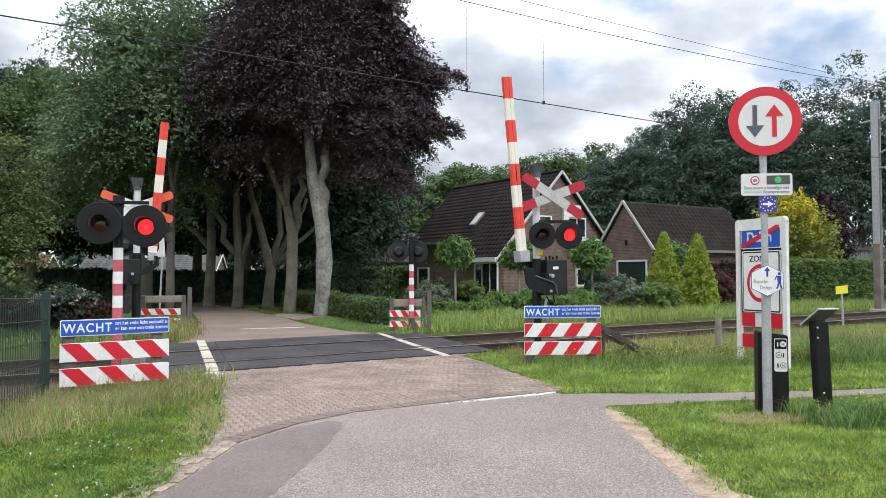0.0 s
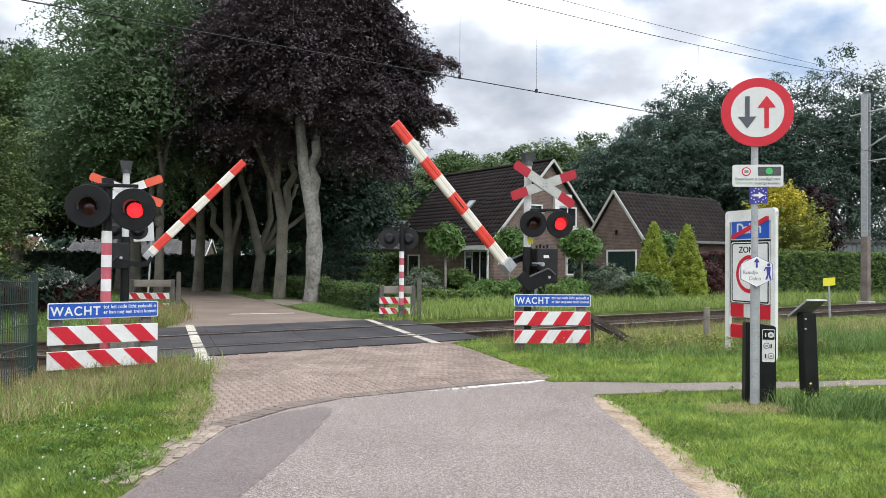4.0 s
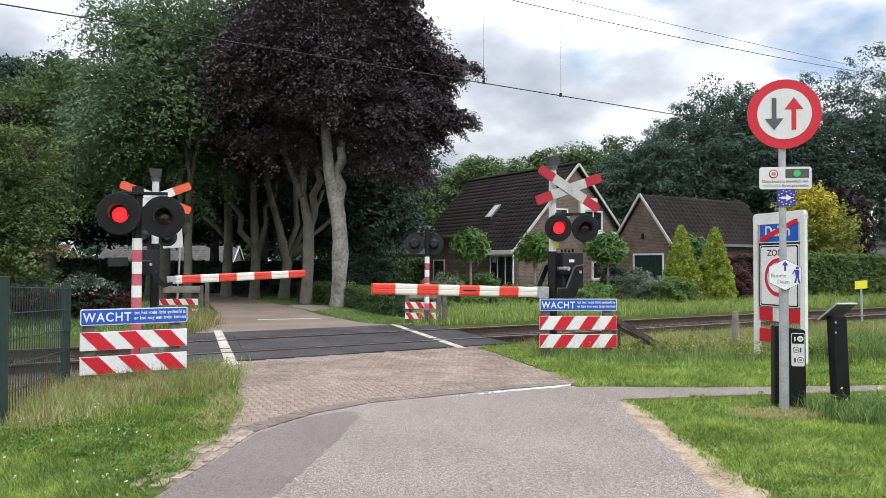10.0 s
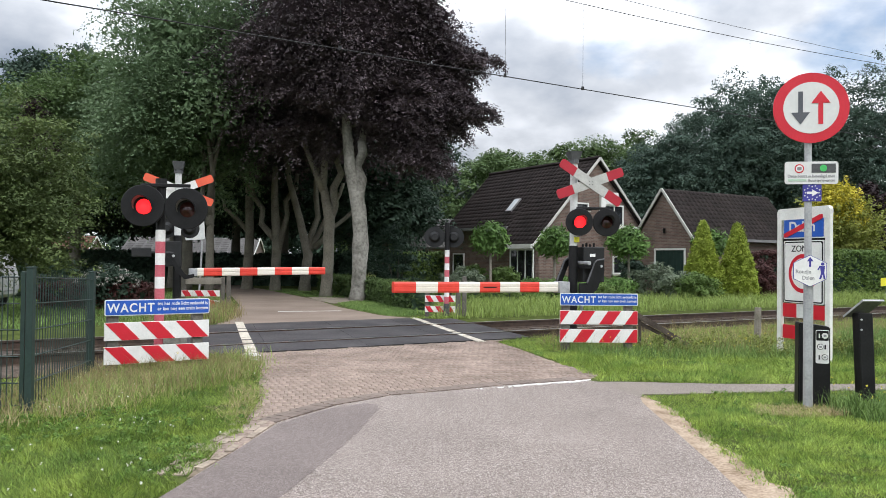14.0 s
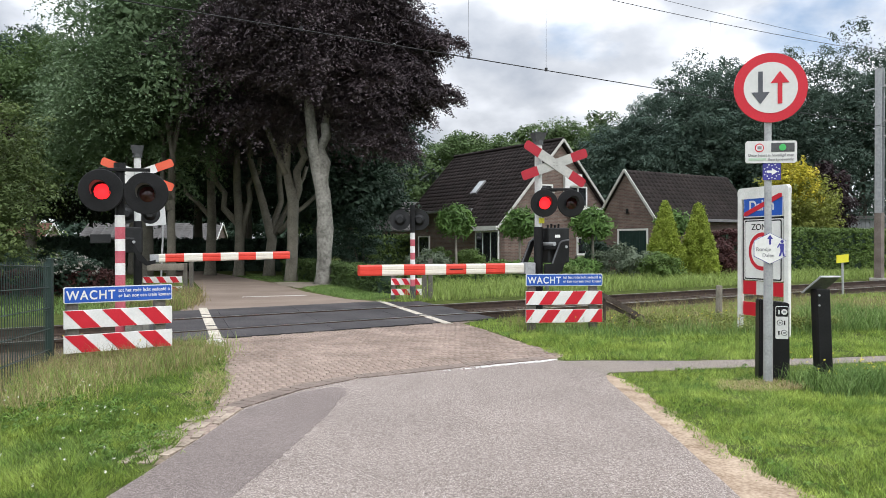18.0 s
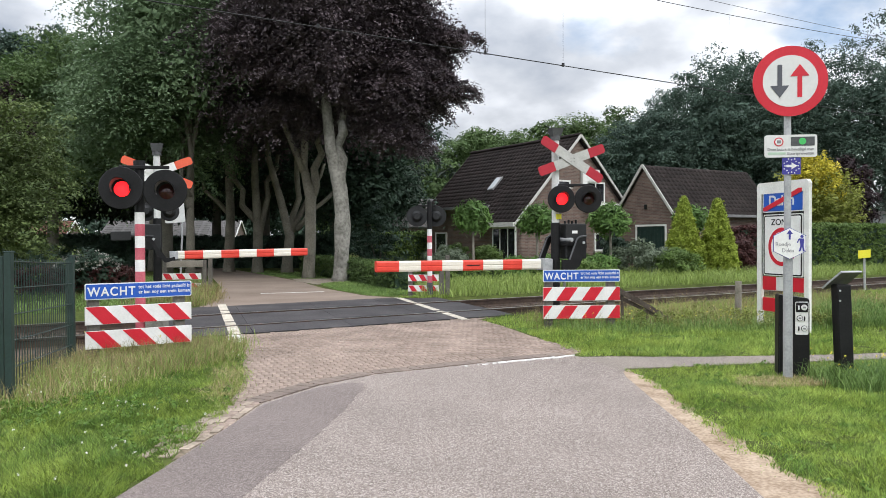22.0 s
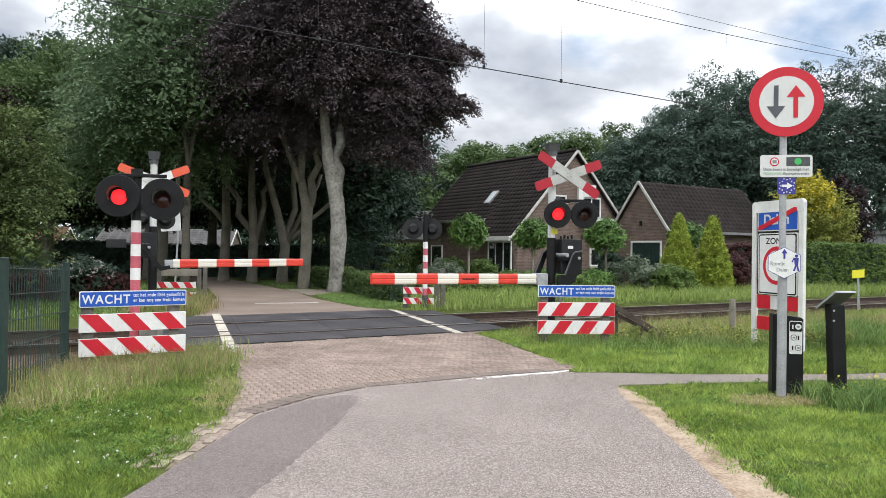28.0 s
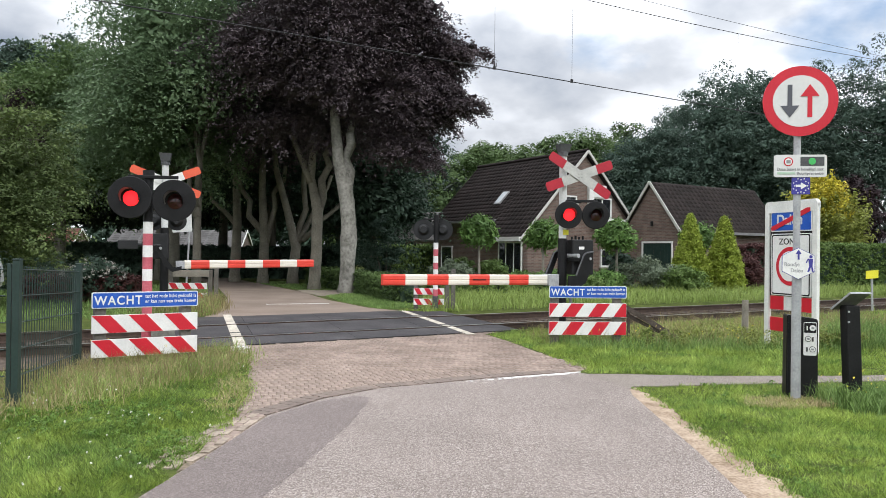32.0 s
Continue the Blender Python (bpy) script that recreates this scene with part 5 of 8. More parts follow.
for x, sgn, mt, nm in ((-0.098, -1, M_GREYARROW, "dark_arrow"), (0.088, 1, M_RED, "red_arrow")):
    k = 0.165
    pts = [(x - 0.022, -sgn * k), (x + 0.022, -sgn * k), (x + 0.022, sgn * 0.045), (x + 0.088, sgn * 0.045), (x, sgn * k), (x - 0.088, sgn * 0.045), (x - 0.022, sgn * 0.045)]
    bm = bmesh.new()
    plate(bm, pts if sgn > 0 else pts[::-1], -0.009, -0.003)
    part(nm, bm, mt, disc)
for zz in (2.82, 3.15):
    bm = bmesh.new()
    box(bm, -0.05, 0.03, -0.045, 0.04, zz, zz + 0.03, 0.004)
    part("clamp", bm, M_STEEL, s1)
PL = pose(0.0, -0.055, 2.35, 0, 0, -10)
bm = bmesh.new()
plate(bm, round_rect(0.50, 0.225, 0.025), 0.0, 0.014)
nb = part("notice_plate", bm, M_SIGNFACE, s1, "small white neighbourhood notice plate", m=PL)
bm = bmesh.new()
plate(bm, [(0.0, 0.0), (0.225, 0.0), (0.225, 0.09), (0.0, 0.09)], -0.003, 0.001)
part("dark_field", bm, M_DARKGREY, nb)
bm = bmesh.new()
plate(bm, circle(0.034, 0.11, 0.045, 20), -0.006, -0.002)
part("green_mark", bm, M_GREENLOGO, nb)
bm = bmesh.new()
plate(bm, circle(0.045, -0.115, 0.042, 24), -0.003, 0.001)
part("red_ring", bm, M_RED, nb)
bm = bmesh.new()
plate(bm, circle(0.034, -0.115, 0.042, 24), -0.006, -0.002)
part("ring_field", bm, M_WHITE, nb)
bm = bmesh.new()
plate(bm, [(-0.135, 0.028), (-0.095, 0.028), (-0.095, 0.058), (-0.135, 0.058)], -0.009, -0.005)
part("grey_symbol", bm, M_BARS, nb)
words("Deze buurt is beveiligd met", 0.04, -0.225, -0.045, -0.002, M_BARS, nb, 0.0005, 0.44)
bm = bmesh.new()
plate(bm, [(-0.22, -0.085), (-0.05, -0.085), (-0.05, -0.062), (-0.22, -0.062)], -0.003, 0.001)
part("green_bar", bm, M_PALEGREEN, nb)
words("Buurtpreventie", 0.04, -0.035, -0.088, -0.002, M_BARS, nb, 0.0005, 0.25)
bm = bmesh.new()
plate(bm, round_rect(0.175, 0.17, 0.006), 0.0, 0.01)
rt = part("route_plate", bm, M_NAVY, s1, "small dark blue plate with a white arrow", m=pose(0.01, -0.05, 2.15, 0, 0, -10))
bm = bmesh.new()
plate(bm, [(-0.05, -0.012), (0.0, -0.012), (0.0, -0.035), (0.055, 0.0), (0.0, 0.035), (0.0, 0.012), (-0.05, 0.012)], -0.004, 0.001)
part("white_arrow", bm, M_WHITE, rt)
for i in range(16):
    a = 2 * math.pi * i / 16
    bm = bmesh.new()
    q = 0.062 + 0.014 * (i % 2)
    plate(bm, circle(0.007, q * math.cos(a), q * math.sin(a), 8), -0.004, 0.001)
    part("dot", bm, M_MASTWHITE, rt)
HX = pose(-0.02, -0.075, 1.375, 0, 0, -12)
hexo = [(-0.155, 0.075), (-0.155, -0.085), (0.0, -0.165), (0.155, -0.085), (0.155, 0.075), (0.0, 0.155)]
bm = bmesh.new()
plate(bm, hexo, 0.0, 0.008)
hx = part("hexagon_plate", bm, M_NAVY, s1, "white hexagonal walking route plate", m=HX)
bm = bmesh.new()
plate(bm, [(a * 0.965, b * 0.965) for a, b in hexo], -0.003, 0.002)
part("white_face", bm, M_WHITE, hx)
bm = bmesh.new()
plate(bm, [(-0.009, 0.035), (0.009, 0.035), (0.009, 0.09), (0.03, 0.09), (0.0, 0.135), (-0.03, 0.09), (-0.009, 0.09)], -0.006, -0.001)
part("blue_arrow", bm, M_NAVY, hx)
words("Rondje", 0.055, -0.135, -0.03, -0.0045, M_BARS, hx, 0.0, 0.14)
words("Dalen", 0.055, -0.075, -0.092, -0.0045, M_BARS, hx, 0.0, 0.11)
for pts in ([(0.09, 0.045), (0.135, 0.045), (0.13, -0.03), (0.10, -0.03)], [(0.10, -0.03), (0.118, -0.03), (0.10, -0.085), (0.082, -0.085)], [(0.115, -0.03), (0.13, -0.03), (0.142, -0.085), (0.125, -0.085)], [(0.095, 0.04), (0.075, 0.0), (0.066, 0.006), (0.088, 0.05)], circle(0.016, 0.115, 0.065, 12)):
    bm = bmesh.new()
    plate(bm, pts, -0.006, -0.001)
    part("walker_mark", bm, M_NAVY, hx)

# Built-up area end sign: a white frame on two legs.
ZT = math.degrees(math.atan2(11.22 - 12.3, 5.69 - 5.385))
zs = thing("zone_sign", "tall white-framed sign with a struck-out blue place name", "road sign", pose(5.385, 12.3, 0, 0, 0, ZT))
ZW = math.hypot(11.22 - 12.3, 5.69 - 5.385)
for x0, x1 in ((0.0, 0.10), (ZW - 0.10, ZW)):
    bm = bmesh.new()
    box(bm, x0, x1, 0.0, 0.06, -0.2, 2.26, 0.012)
    part("leg", bm, M_TRIM, zs, "white post")
bm = bmesh.new()
plate(bm, round_rect(ZW, 0.18, 0.07, ZW / 2, 2.22), -0.001, 0.061)
part("top_rail", bm, M_TRIM, zs, "white rounded top")
bm = bmesh.new()
box(bm, 0.10, ZW - 0.10, 0.03, 0.055, 0.82, 2.22)
part("backing", bm, M_BLACK, zs, "dark backing panel")
c0, c1 = 0.135, ZW - 0.115
bm = bmesh.new()
plate(bm, round_rect(c1 - c0, 0.375, 0.02, (c0 + c1) / 2, 2.02), 0.01, 0.03)
pn = part("place_panel", bm, M_WHITE, zs, "blue place name panel struck out in red")
bm = bmesh.new()
plate(bm, round_rect(c1 - c0 - 0.035, 0.34, 0.015, (c0 + c1) / 2, 2.02), 0.005, 0.012)
part("blue_face", bm, M_BLUE, pn)
words("Dalen", 0.225, c0 + 0.13, 1.94, 0.003, M_SIGNFACE, pn, 0.005, (c1 - c0) * 0.62)
bm = bmesh.new()
plate(bm, [(c0 + 0.02, 1.855), (c0 + 0.09, 1.855), (c1 - 0.02, 2.13), (c1 - 0.02, 2.185), (c1 - 0.09, 2.185), (c0 + 0.02, 1.91)], -0.003, 0.002)
part("red_stroke", bm, M_RED, pn)
bm = bmesh.new()
plate(bm, round_rect(c1 - c0 - 0.02, 0.97, 0.03, (c0 + c1) / 2, 1.315), 0.01, 0.03)
zp = part("zone_panel", bm, M_WHITE, zs, "white zone panel with a red ring")
for pts in (round_rect(c1 - c0 - 0.06, 0.94, 0.03, (c0 + c1) / 2, 1.315),):
    bm = bmesh.new()
    plate(bm, pts, 0.006, 0.012)
    part("black_border", bm, M_BLACK, zp)
    bm = bmesh.new()
    plate(bm, round_rect(c1 - c0 - 0.10, 0.90, 0.025, (c0 + c1) / 2, 1.315), 0.002, 0.008)
    part("white_face", bm, M_WHITE, zp)
words("ZONE", 0.135, c0 + 0.19, 1.63, 0.0, M_BLACK, zp, 0.001, 0.42)
bm = bmesh.new()
plate(bm, circle(0.30, (c0 + c1) / 2, 1.29, 40), -0.003, 0.004)
part("red_ring", bm, M_RED, zp)
bm = bmesh.new()
plate(bm, circle(0.235, (c0 + c1) / 2, 1.29, 40), -0.007, -0.002)
part("ring_field", bm, M_WHITE, zp)
for z0, z1, a, b, mt in ((0.60, 0.815, 0.0, 0.34, M_RED), (0.60, 0.815, 0.34, 0.72, M_MASTWHITE), (0.60, 0.815, 0.72, 1.0, M_RED), (0.262, 0.475, 0.0, 0.36, M_RED), (0.262, 0.475, 0.36, 0.42, M_WHITE)):
    bm = bmesh.new()
    w = ZW - 0.24
    box(bm, 0.12 + w * a, 0.12 + w * b, 0.02, 0.05, z0, z1)
    part("striped_plank", bm, mt, zs)

# Black route bollard and slanting info lectern.
bo = thing("route_bollard", "black square route bollard with three small white plates", "bollard", pose(3.80, 7.88, 0, 0, 0, -14))
bm = bmesh.new()
plate(bm, [(-0.135, -0.2), (0.17, -0.2), (0.165, 0.80), (-0.13, 0.84)], -0.10, 0.10)
bmesh.ops.bevel(bm, geom=list(bm.edges), offset=0.01, segments=2, affect="EDGES")
part("body", bm, M_BLACK, bo)
bm = bmesh.new()
plate(bm, round_rect(0.125, 0.34, 0.015, 0.09, 0.60), -0.105, -0.099)
lb = part("plate_field", bm, M_WHITE, bo)
bm = bmesh.new()
plate(bm, round_rect(0.115, 0.10, 0.01, 0.09, 0.712), -0.108, -0.102)
part("black_plate", bm, M_BLACK, lb)
for z in (0.712, 0.60, 0.495):
    bm = bmesh.new()
    cx = 0.112 if z != 0.60 else 0.07
    plate(bm, circle(0.030, cx, z, 20), -0.112, -0.106)
    rm = part("round_mark", bm, M_WHITE if z > 0.7 else M_BLACK, lb)
    bm = bmesh.new()
    plate(bm, circle(0.025, cx, z, 20), -0.114, -0.111)
    part("mark_field", bm, M_WHITE, rm)
    bm = bmesh.new()
    plate(bm, [(cx - 0.013, z - 0.009), (cx + 0.013, z - 0.009), (cx + 0.013, z + 0.009), (cx - 0.013, z + 0.009)], -0.116, -0.113)
    part("mark_bar", bm, M_BARS, rm)
    bm = bmesh.new()
    x = 0.06 if z != 0.60 else 0.115
    plate(bm, [(x - 0.006, z - 0.025), (x + 0.006, z - 0.025), (x + 0.006, z + 0.02), (x - 0.006, z + 0.02)], -0.112, -0.106)
    part("arrow_mark", bm, M_WHITE if z > 0.7 else M_BLACK, lb)
il = thing("info_lectern", "slanted information board on a leaning black wooden post", "information board", pose(4.20, 7.55, 0))
bm = bmesh.new()
plate(bm, [(-0.065, -0.25), (0.075, -0.25), (0.025, 0.96), (-0.115, 0.96)], -0.06, 0.07)
bmesh.ops.bevel(bm, geom=list(bm.edges), offset=0.008, segments=1, affect="EDGES")
part("post", bm, M_BLACK, il, "leaning black post")
# The board's face looks away over the path; its back and pale rim show.
e1, e2 = Vector((0.262, 0.04, 0.012)), Vector((0.12, -0.20, 0.165))
BM = Matrix((e1.normalized(), e2.normalized(), e1.cross(e2).normalized())).transposed().to_4x4()
bm = bmesh.new()
box(bm, -0.133, 0.133, -0.143, 0.143, -0.006, 0.006, 0.003)
bd = part("board", bm, M_BOARDBACK, il, "slanted grey board seen from its back", m=Matrix.Translation((-0.03, 0.02, 1.0)) @ BM)
bm = bmesh.new()
box(bm, -0.136, 0.136, 0.142, 0.152, -0.010, 0.010, 0.002)
box(bm, -0.136, -0.130, -0.142, 0.142, -0.010, 0.010, 0.002)
part("rim", bm, M_STEEL, bd, "pale metal rim")
for z in (0.80, 0.90):
    bm = bmesh.new()
    rod(bm, (-0.09, -0.07, z), (-0.09, -0.055, z), 0.010, seg=8)
    part("screw", bm, M_STEEL, il)

# Concrete marker post by the ballast, yellow marker, fallen rail-side timber.
cp = thing("marker_post", "weathered grey wooden marker post in the grass", "post", pose(5.55, 13.45, 0))
bm = bmesh.new()
rod(bm, (0, 0, -0.1), (0.01, 0, 0.66), 0.062, 0.055, seg=12)
part("shaft", bm, M_WOODGREY, cp)
ym = thing("marker_sign", "small yellow marker plate on a thin post", "sign", pose(12.02, 20.6, 0))
bm = bmesh.new()
rod(bm, (0, 0, -0.3), (-0.03, 0, 0.9), 0.03, seg=8)
part("post", bm, M_STEEL, ym)
bm = bmesh.new()
plate(bm, [(-0.22, 0.86), (0.12, 0.89), (0.12, 1.11), (-0.22, 1.08)], -0.05, -0.04)
part("yellow_plate", bm, M_YSIGN, ym)
tg = thing("timber_guard", "dark weathered timber guard sloping down beside the rails", "guard", pose(3.25, 12.9, 0))
for dy, dz, w in ((0.0, 0.0, 0.085), (0.03, -0.12, 0.06), (0.24, 0.02, 0.07)):
    bm = bmesh.new()
    a, b = Vector((-0.02, dy + 0.08, 0.585 + dz)), Vector((0.98, dy, 0.0 + dz * 0.4))
    d = (b - a).normalized()
    up = Vector((-d.z, 0, d.x)) * w / 2
    vs = [bm.verts.new(p + q * up + Vector((0, e, 0))) for p in (a, a.lerp(b, 0.5) + up * 0.12, b) for q, e in ((-1, 0), (1, 0), (1, 0.035), (-1, 0.035))]
    for r in (0, 4):
        for k in range(4):
            bm.faces.new((vs[r + k], vs[r + (k + 1) % 4], vs[r + 4 + (k + 1) % 4], vs[r + 4 + k]))
    bm.faces.new(vs[:4])
    bm.faces.new(vs[8:])
    bmesh.ops.recalc_face_normals(bm, faces=bm.faces)
    part("plank", bm, M_SLEEPER, tg, "dark split plank")
for f in (0.12, 0.55):
    bm = bmesh.new()
    rod(bm, (f, 0.12, -0.1), (f, 0.12, 0.60 * (1 - f)), 0.028, 0.024, 7)
    part("stake", bm, M_SLEEPER, tg)
# Overhead line: mast, contact wire, messenger and droppers.
mast = thing("catenary_mast", "tall grey steel overhead line mast, rusted at the foot", "mast", pose(18.62, 29.4, 0, 0, 0, TRACK_TURN))
bm = bmesh.new()
for x in (-0.12, 0.09):
    box(bm, x, x + 0.03, -0.13, 0.13, 0.0, 8.3)
box(bm, -0.09, 0.09, -0.012, 0.012, 0.0, 8.3)
part("column", bm, M_STEEL, mast, "grey H-section column")
bm = bmesh.new()
box(bm, -0.125, 0.125, -0.135, 0.135, 0.02, 2.6)
part("rusty_foot", bm, M_MASTRUST, mast, "rust-brown lower part")
bm = bmesh.new()
box(bm, -0.26, 0.26, -0.26, 0.26, -0.2, 0.03, 0.02)
part("foundation", bm, M_CONCRETE, mast)
for a, b, r in (((0, 0, 7.55), (0, -2.4, 7.75), 0.04), ((0, 0, 6.1), (0, -2.2, 7.3), 0.035), ((0, 0, 5.6), (0, -2.1, 5.7), 0.03), ((0, -0.3, 7.6), (0, 0.6, 7.5), 0.035)):
    bm = bmesh.new()
    rod(bm, a, b, r, seg=8)
    part("bracket_arm", bm, M_STEEL, mast)
ol = thing("overhead_line", "thin overhead contact wire with messenger and droppers", "overhead wire", kind="structure")


def sag(s, z, k):
    """Height of a hung wire: a bow between masts 44 m apart, lowest at 9 m."""
    return z + k * ((s - 9 + 22) % 44 - 22) ** 2


for o, z, r, nm, k in ((13.45, 5.44, 0.011, "contact_wire", 0.0), (13.45, 7.41, 0.008, "messenger_wire", 0.00168), (14.7, 8.33, 0.006, "feeder_wire", 0.0008)):
    bm = bmesh.new()
    ss = [-57 + 2.2 * i for i in range(91)]
    sweep(bm, [tuple(tr(s, o, sag(s, z, k))) for s in ss], [r] * len(ss), 6)
    part(nm, bm, M_WIRE, ol)
for s in (-12.0, -6.0, 0.2, 5.8, 9.68, 11.9, 17.9, 24, 30, 36, 42):
    bm = bmesh.new()
    rod(bm, tr(s, 13.45, 5.44), tr(s, 13.45, sag(s, 7.41, 0.00168)), 0.0035, seg=5)
    box(bm, -0.03, 0.03, -0.02, 0.02, 5.42, 5.5, 0.0, Matrix.Translation(tr(s, 13.45, 0)))
    part("dropper", bm, M_WIRE, ol)


# Green mesh fence on the near side: a corner post, one panel to the warning fence, one to the side.
def mesh_panel(fence, p0, p1, h, gap=0.05):
    p0, p1 = Vector(p0), Vector(p1)
    d = p1 - p0
    L = d.length
    n = int(L / gap)
    for i in range(1, n):
        bm = bmesh.new()
        q = p0 + d * i / n
        rod(bm, q + Vector((0, 0, 0.04)), q + Vector((0, 0, h - 0.02)), 0.0055, seg=4, caps=False)
        part("upright_wire", bm, M_FENCE, fence)
    for z in (0.08, 0.28, 0.52, 0.76, 1.0, h - 0.05):
        for off in (-0.006, 0.006):
            bm = bmesh.new()
            q = Vector((-d.y, d.x, 0)).normalized() * off
            rod(bm, p0 + q + Vector((0, 0, z)), p1 + q + Vector((0, 0, z)), 0.0055, seg=4, caps=False)
            part("rail_wire", bm, M_FENCE, fence)


fence = thing("mesh_fence", "dark green double-wire mesh fence on square posts", "fence")
for x, y, z in ((-3.72, 6.9, 0), (-4.18, 9.1, -0.08), (-6.3, 6.82, 0), (-8.9, 6.74, 0)):
    bm = bmesh.new()
    box(bm, x - 0.031, x + 0.031, y - 0.031, y + 0.031, -0.3, z + 1.32, 0.006)
    box(bm, x - 0.036, x + 0.036, y - 0.036, y + 0.036, z + 1.32, z + 1.335, 0.005)
    part("post", bm, M_FENCE, fence)
for x, y, z in ((-3.80, 6.93, 0), (-4.235, 9.14, -0.08)):
    bm = bmesh.new()
    box(bm, x - 0.02, x + 0.02, y - 0.02, y + 0.02, -0.3, z + 1.29, 0.005)
    part("side_post", bm, M_FENCE, fence)
mesh_panel(fence, (-3.735, 6.94, 0), (-4.17, 9.06, -0.08), 1.29, 0.082)
mesh_panel(fence, (-3.83, 6.91, 0), (-6.3, 6.82, 0), 1.29)
mesh_panel(fence, (-6.3, 6.82, 0), (-8.9, 6.74, 0), 1.29)
# ---- houses ----
def tiled_roof(parent, corners, rows, cols, mat, name="roof_slope", lift=0.0):
    """A slope between eave corners a, b and ridge corners d, c, covered with overlapping tiles."""
    a, b, c, d = [Vector(p) for p in corners]
    nrm = (b - a).cross(d - a).normalized()
    if nrm.z < 0:
        nrm = -nrm
    bm = bmesh.new()
    vs = [bm.verts.new(p - nrm * 0.10) for p in (a, b, c, d)] + [bm.verts.new(p) for p in (a, b, c, d)]
    for f in ((3, 2, 1, 0), (4, 5, 6, 7), (0, 1, 5, 4), (1, 2, 6, 5), (2, 3, 7, 6), (3, 0, 4, 7)):
        bm.faces.new([vs[i] for i in f])
    bmesh.ops.recalc_face_normals(bm, faces=bm.faces)
    slope = part(name, bm, mat, parent, "dark tiled roof slope")
    V, F = [], []
    rng = random.Random(int(rows * 31 + cols))
    for r in range(rows):
        f0, f1 = r / rows, (r + 1.12) / rows
        f1 = min(f1, 1.0)
        for k in range(cols):
            g0, g1 = k / cols, (k + 1) / cols
            off = []
            up = 0.026 + rng.uniform(0, 0.010)
            for f, g, h in ((f0, g0, up), (f0, (g0 * 0.55 + g1 * 0.45), up + 0.02), (f0, g1, up - 0.02), (f1, g1, 0.0), (f1, (g0 * 0.55 + g1 * 0.45), 0.022), (f1, g0, 0.006)):
                lo, hi = a.lerp(b, g), d.lerp(c, g)
                off.append(lo.lerp(hi, f) + nrm * h)
            o = len(V)
            V += [tuple(v) for v in off]
            V += [tuple(off[0] - nrm * 0.03), tuple(off[2] - nrm * 0.02)]
            F += [(o, o + 1, o + 4, o + 5), (o + 1, o + 2, o + 3, o + 4), (o + 6, o + 7, o + 2, o + 1)]
    ob = new("roof_tiles", np_mesh("roof_tiles", np.array(V), np.array(F), mat))
    ob.parent = slope
    tagged(ob, kind="stuff")
    return slope


def strip(parent, name, p0, p1, w, t, mat, label="", up=(0, 0, 1)):
    """A board from p0 to p1, w wide along up and t thick."""
    p0, p1 = Vector(p0), Vector(p1)
    d = (p1 - p0).normalized()
    upv = Vector(up)
    side = d.cross(upv).normalized() * t / 2
    upv = side.cross(d).normalized() * w / 2
    bm = bmesh.new()
    vs = [bm.verts.new(p + s * side + u * upv) for p in (p0, p1) for s, u in ((-1, -1), (1, -1), (1, 1), (-1, 1))]
    for f in ((0, 1, 2, 3), (7, 6, 5, 4), (0, 4, 5, 1), (1, 5, 6, 2), (2, 6, 7, 3), (3, 7, 4, 0)):
        bm.faces.new([vs[i] for i in f])
    bmesh.ops.recalc_face_normals(bm, faces=bm.faces)
    return part(name, bm, mat, parent, label)


def window(parent, m, w, h, panes=2, sill=True, name="window"):
    """A framed window on a wall: local x along the wall, -y outwards, z up from the sill."""
    bm = bmesh.new()
    f = 0.07
    for a in ((0, w, 0, f), (0, w, h - f, h), (0, f, f, h - f), (w - f, w, f, h - f)):
        box(bm, a[0], a[1], -0.04, 0.05, a[2], a[3])
    wd = part(name, bm, M_TRIM, parent, "white framed window", m=m)
    for i in range(1, panes):
        bm = bmesh.new()
        box(bm, w * i / panes - 0.025, w * i / panes + 0.025, -0.035, 0.045, f, h - f)
        part("mullion", bm, M_TRIM, wd)
    for i in range(panes):
        bm = bmesh.new()
        box(bm, max(f, w * i / panes + 0.025), min(w - f, w * (i + 1) / panes - 0.025), -0.012, 0.012, f, h - f)
        part("pane", bm, M_PANE, wd, "dark glass pane")
    if sill:
        bm = bmesh.new()
        box(bm, -0.06, w + 0.06, -0.11, 0.05, -0.07, 0.0, 0.006)
        part("sill", bm, M_CONCRETE, wd)
    return wd


def wall_slab(parent, pts, thick, m, name="wall", mat=None):
    bm = bmesh.new()
    plate(bm, pts, 0.0, thick)
    return part(name, bm, mat or M_WALL, parent, m=m)


HT = TRACK_TURN
house = thing("house", "brick house with a steep dark tiled roof and white bargeboards", "house", pose(3.97, 33.5, 0, 0, 0, HT))
HW, HR, HE, HL = 7.64, 6.24, 2.19, 8.93
wall_slab(house, [(0.2, 0), (HW - 0.2, 0), (HW - 0.2, HE + 0.1), (HW / 2, HR - 0.18), (0.2, HE + 0.1)], 0.28, Matrix.Translation((0, 0.15, 0)), "gable_wall")
wall_slab(house, [(1.0, 0), (HW - 0.2, 0), (HW - 0.2, HE + 0.1), (HW / 2, HR - 0.18), (1.0, 3.0)], 0.28, Matrix.Translation((0, HL - 0.45, 0)), "gable_wall")
wall_slab(house, [(0.15, 0), (3.0, 0), (3.0, 2.2), (0.15, 2.2)], 0.25, Matrix.Translation((0.2, 0, 0)) @ Matrix.Rotation(radians(90), 4, "Z") @ Matrix.Translation((0, -0.25, 0)), "side_wall")
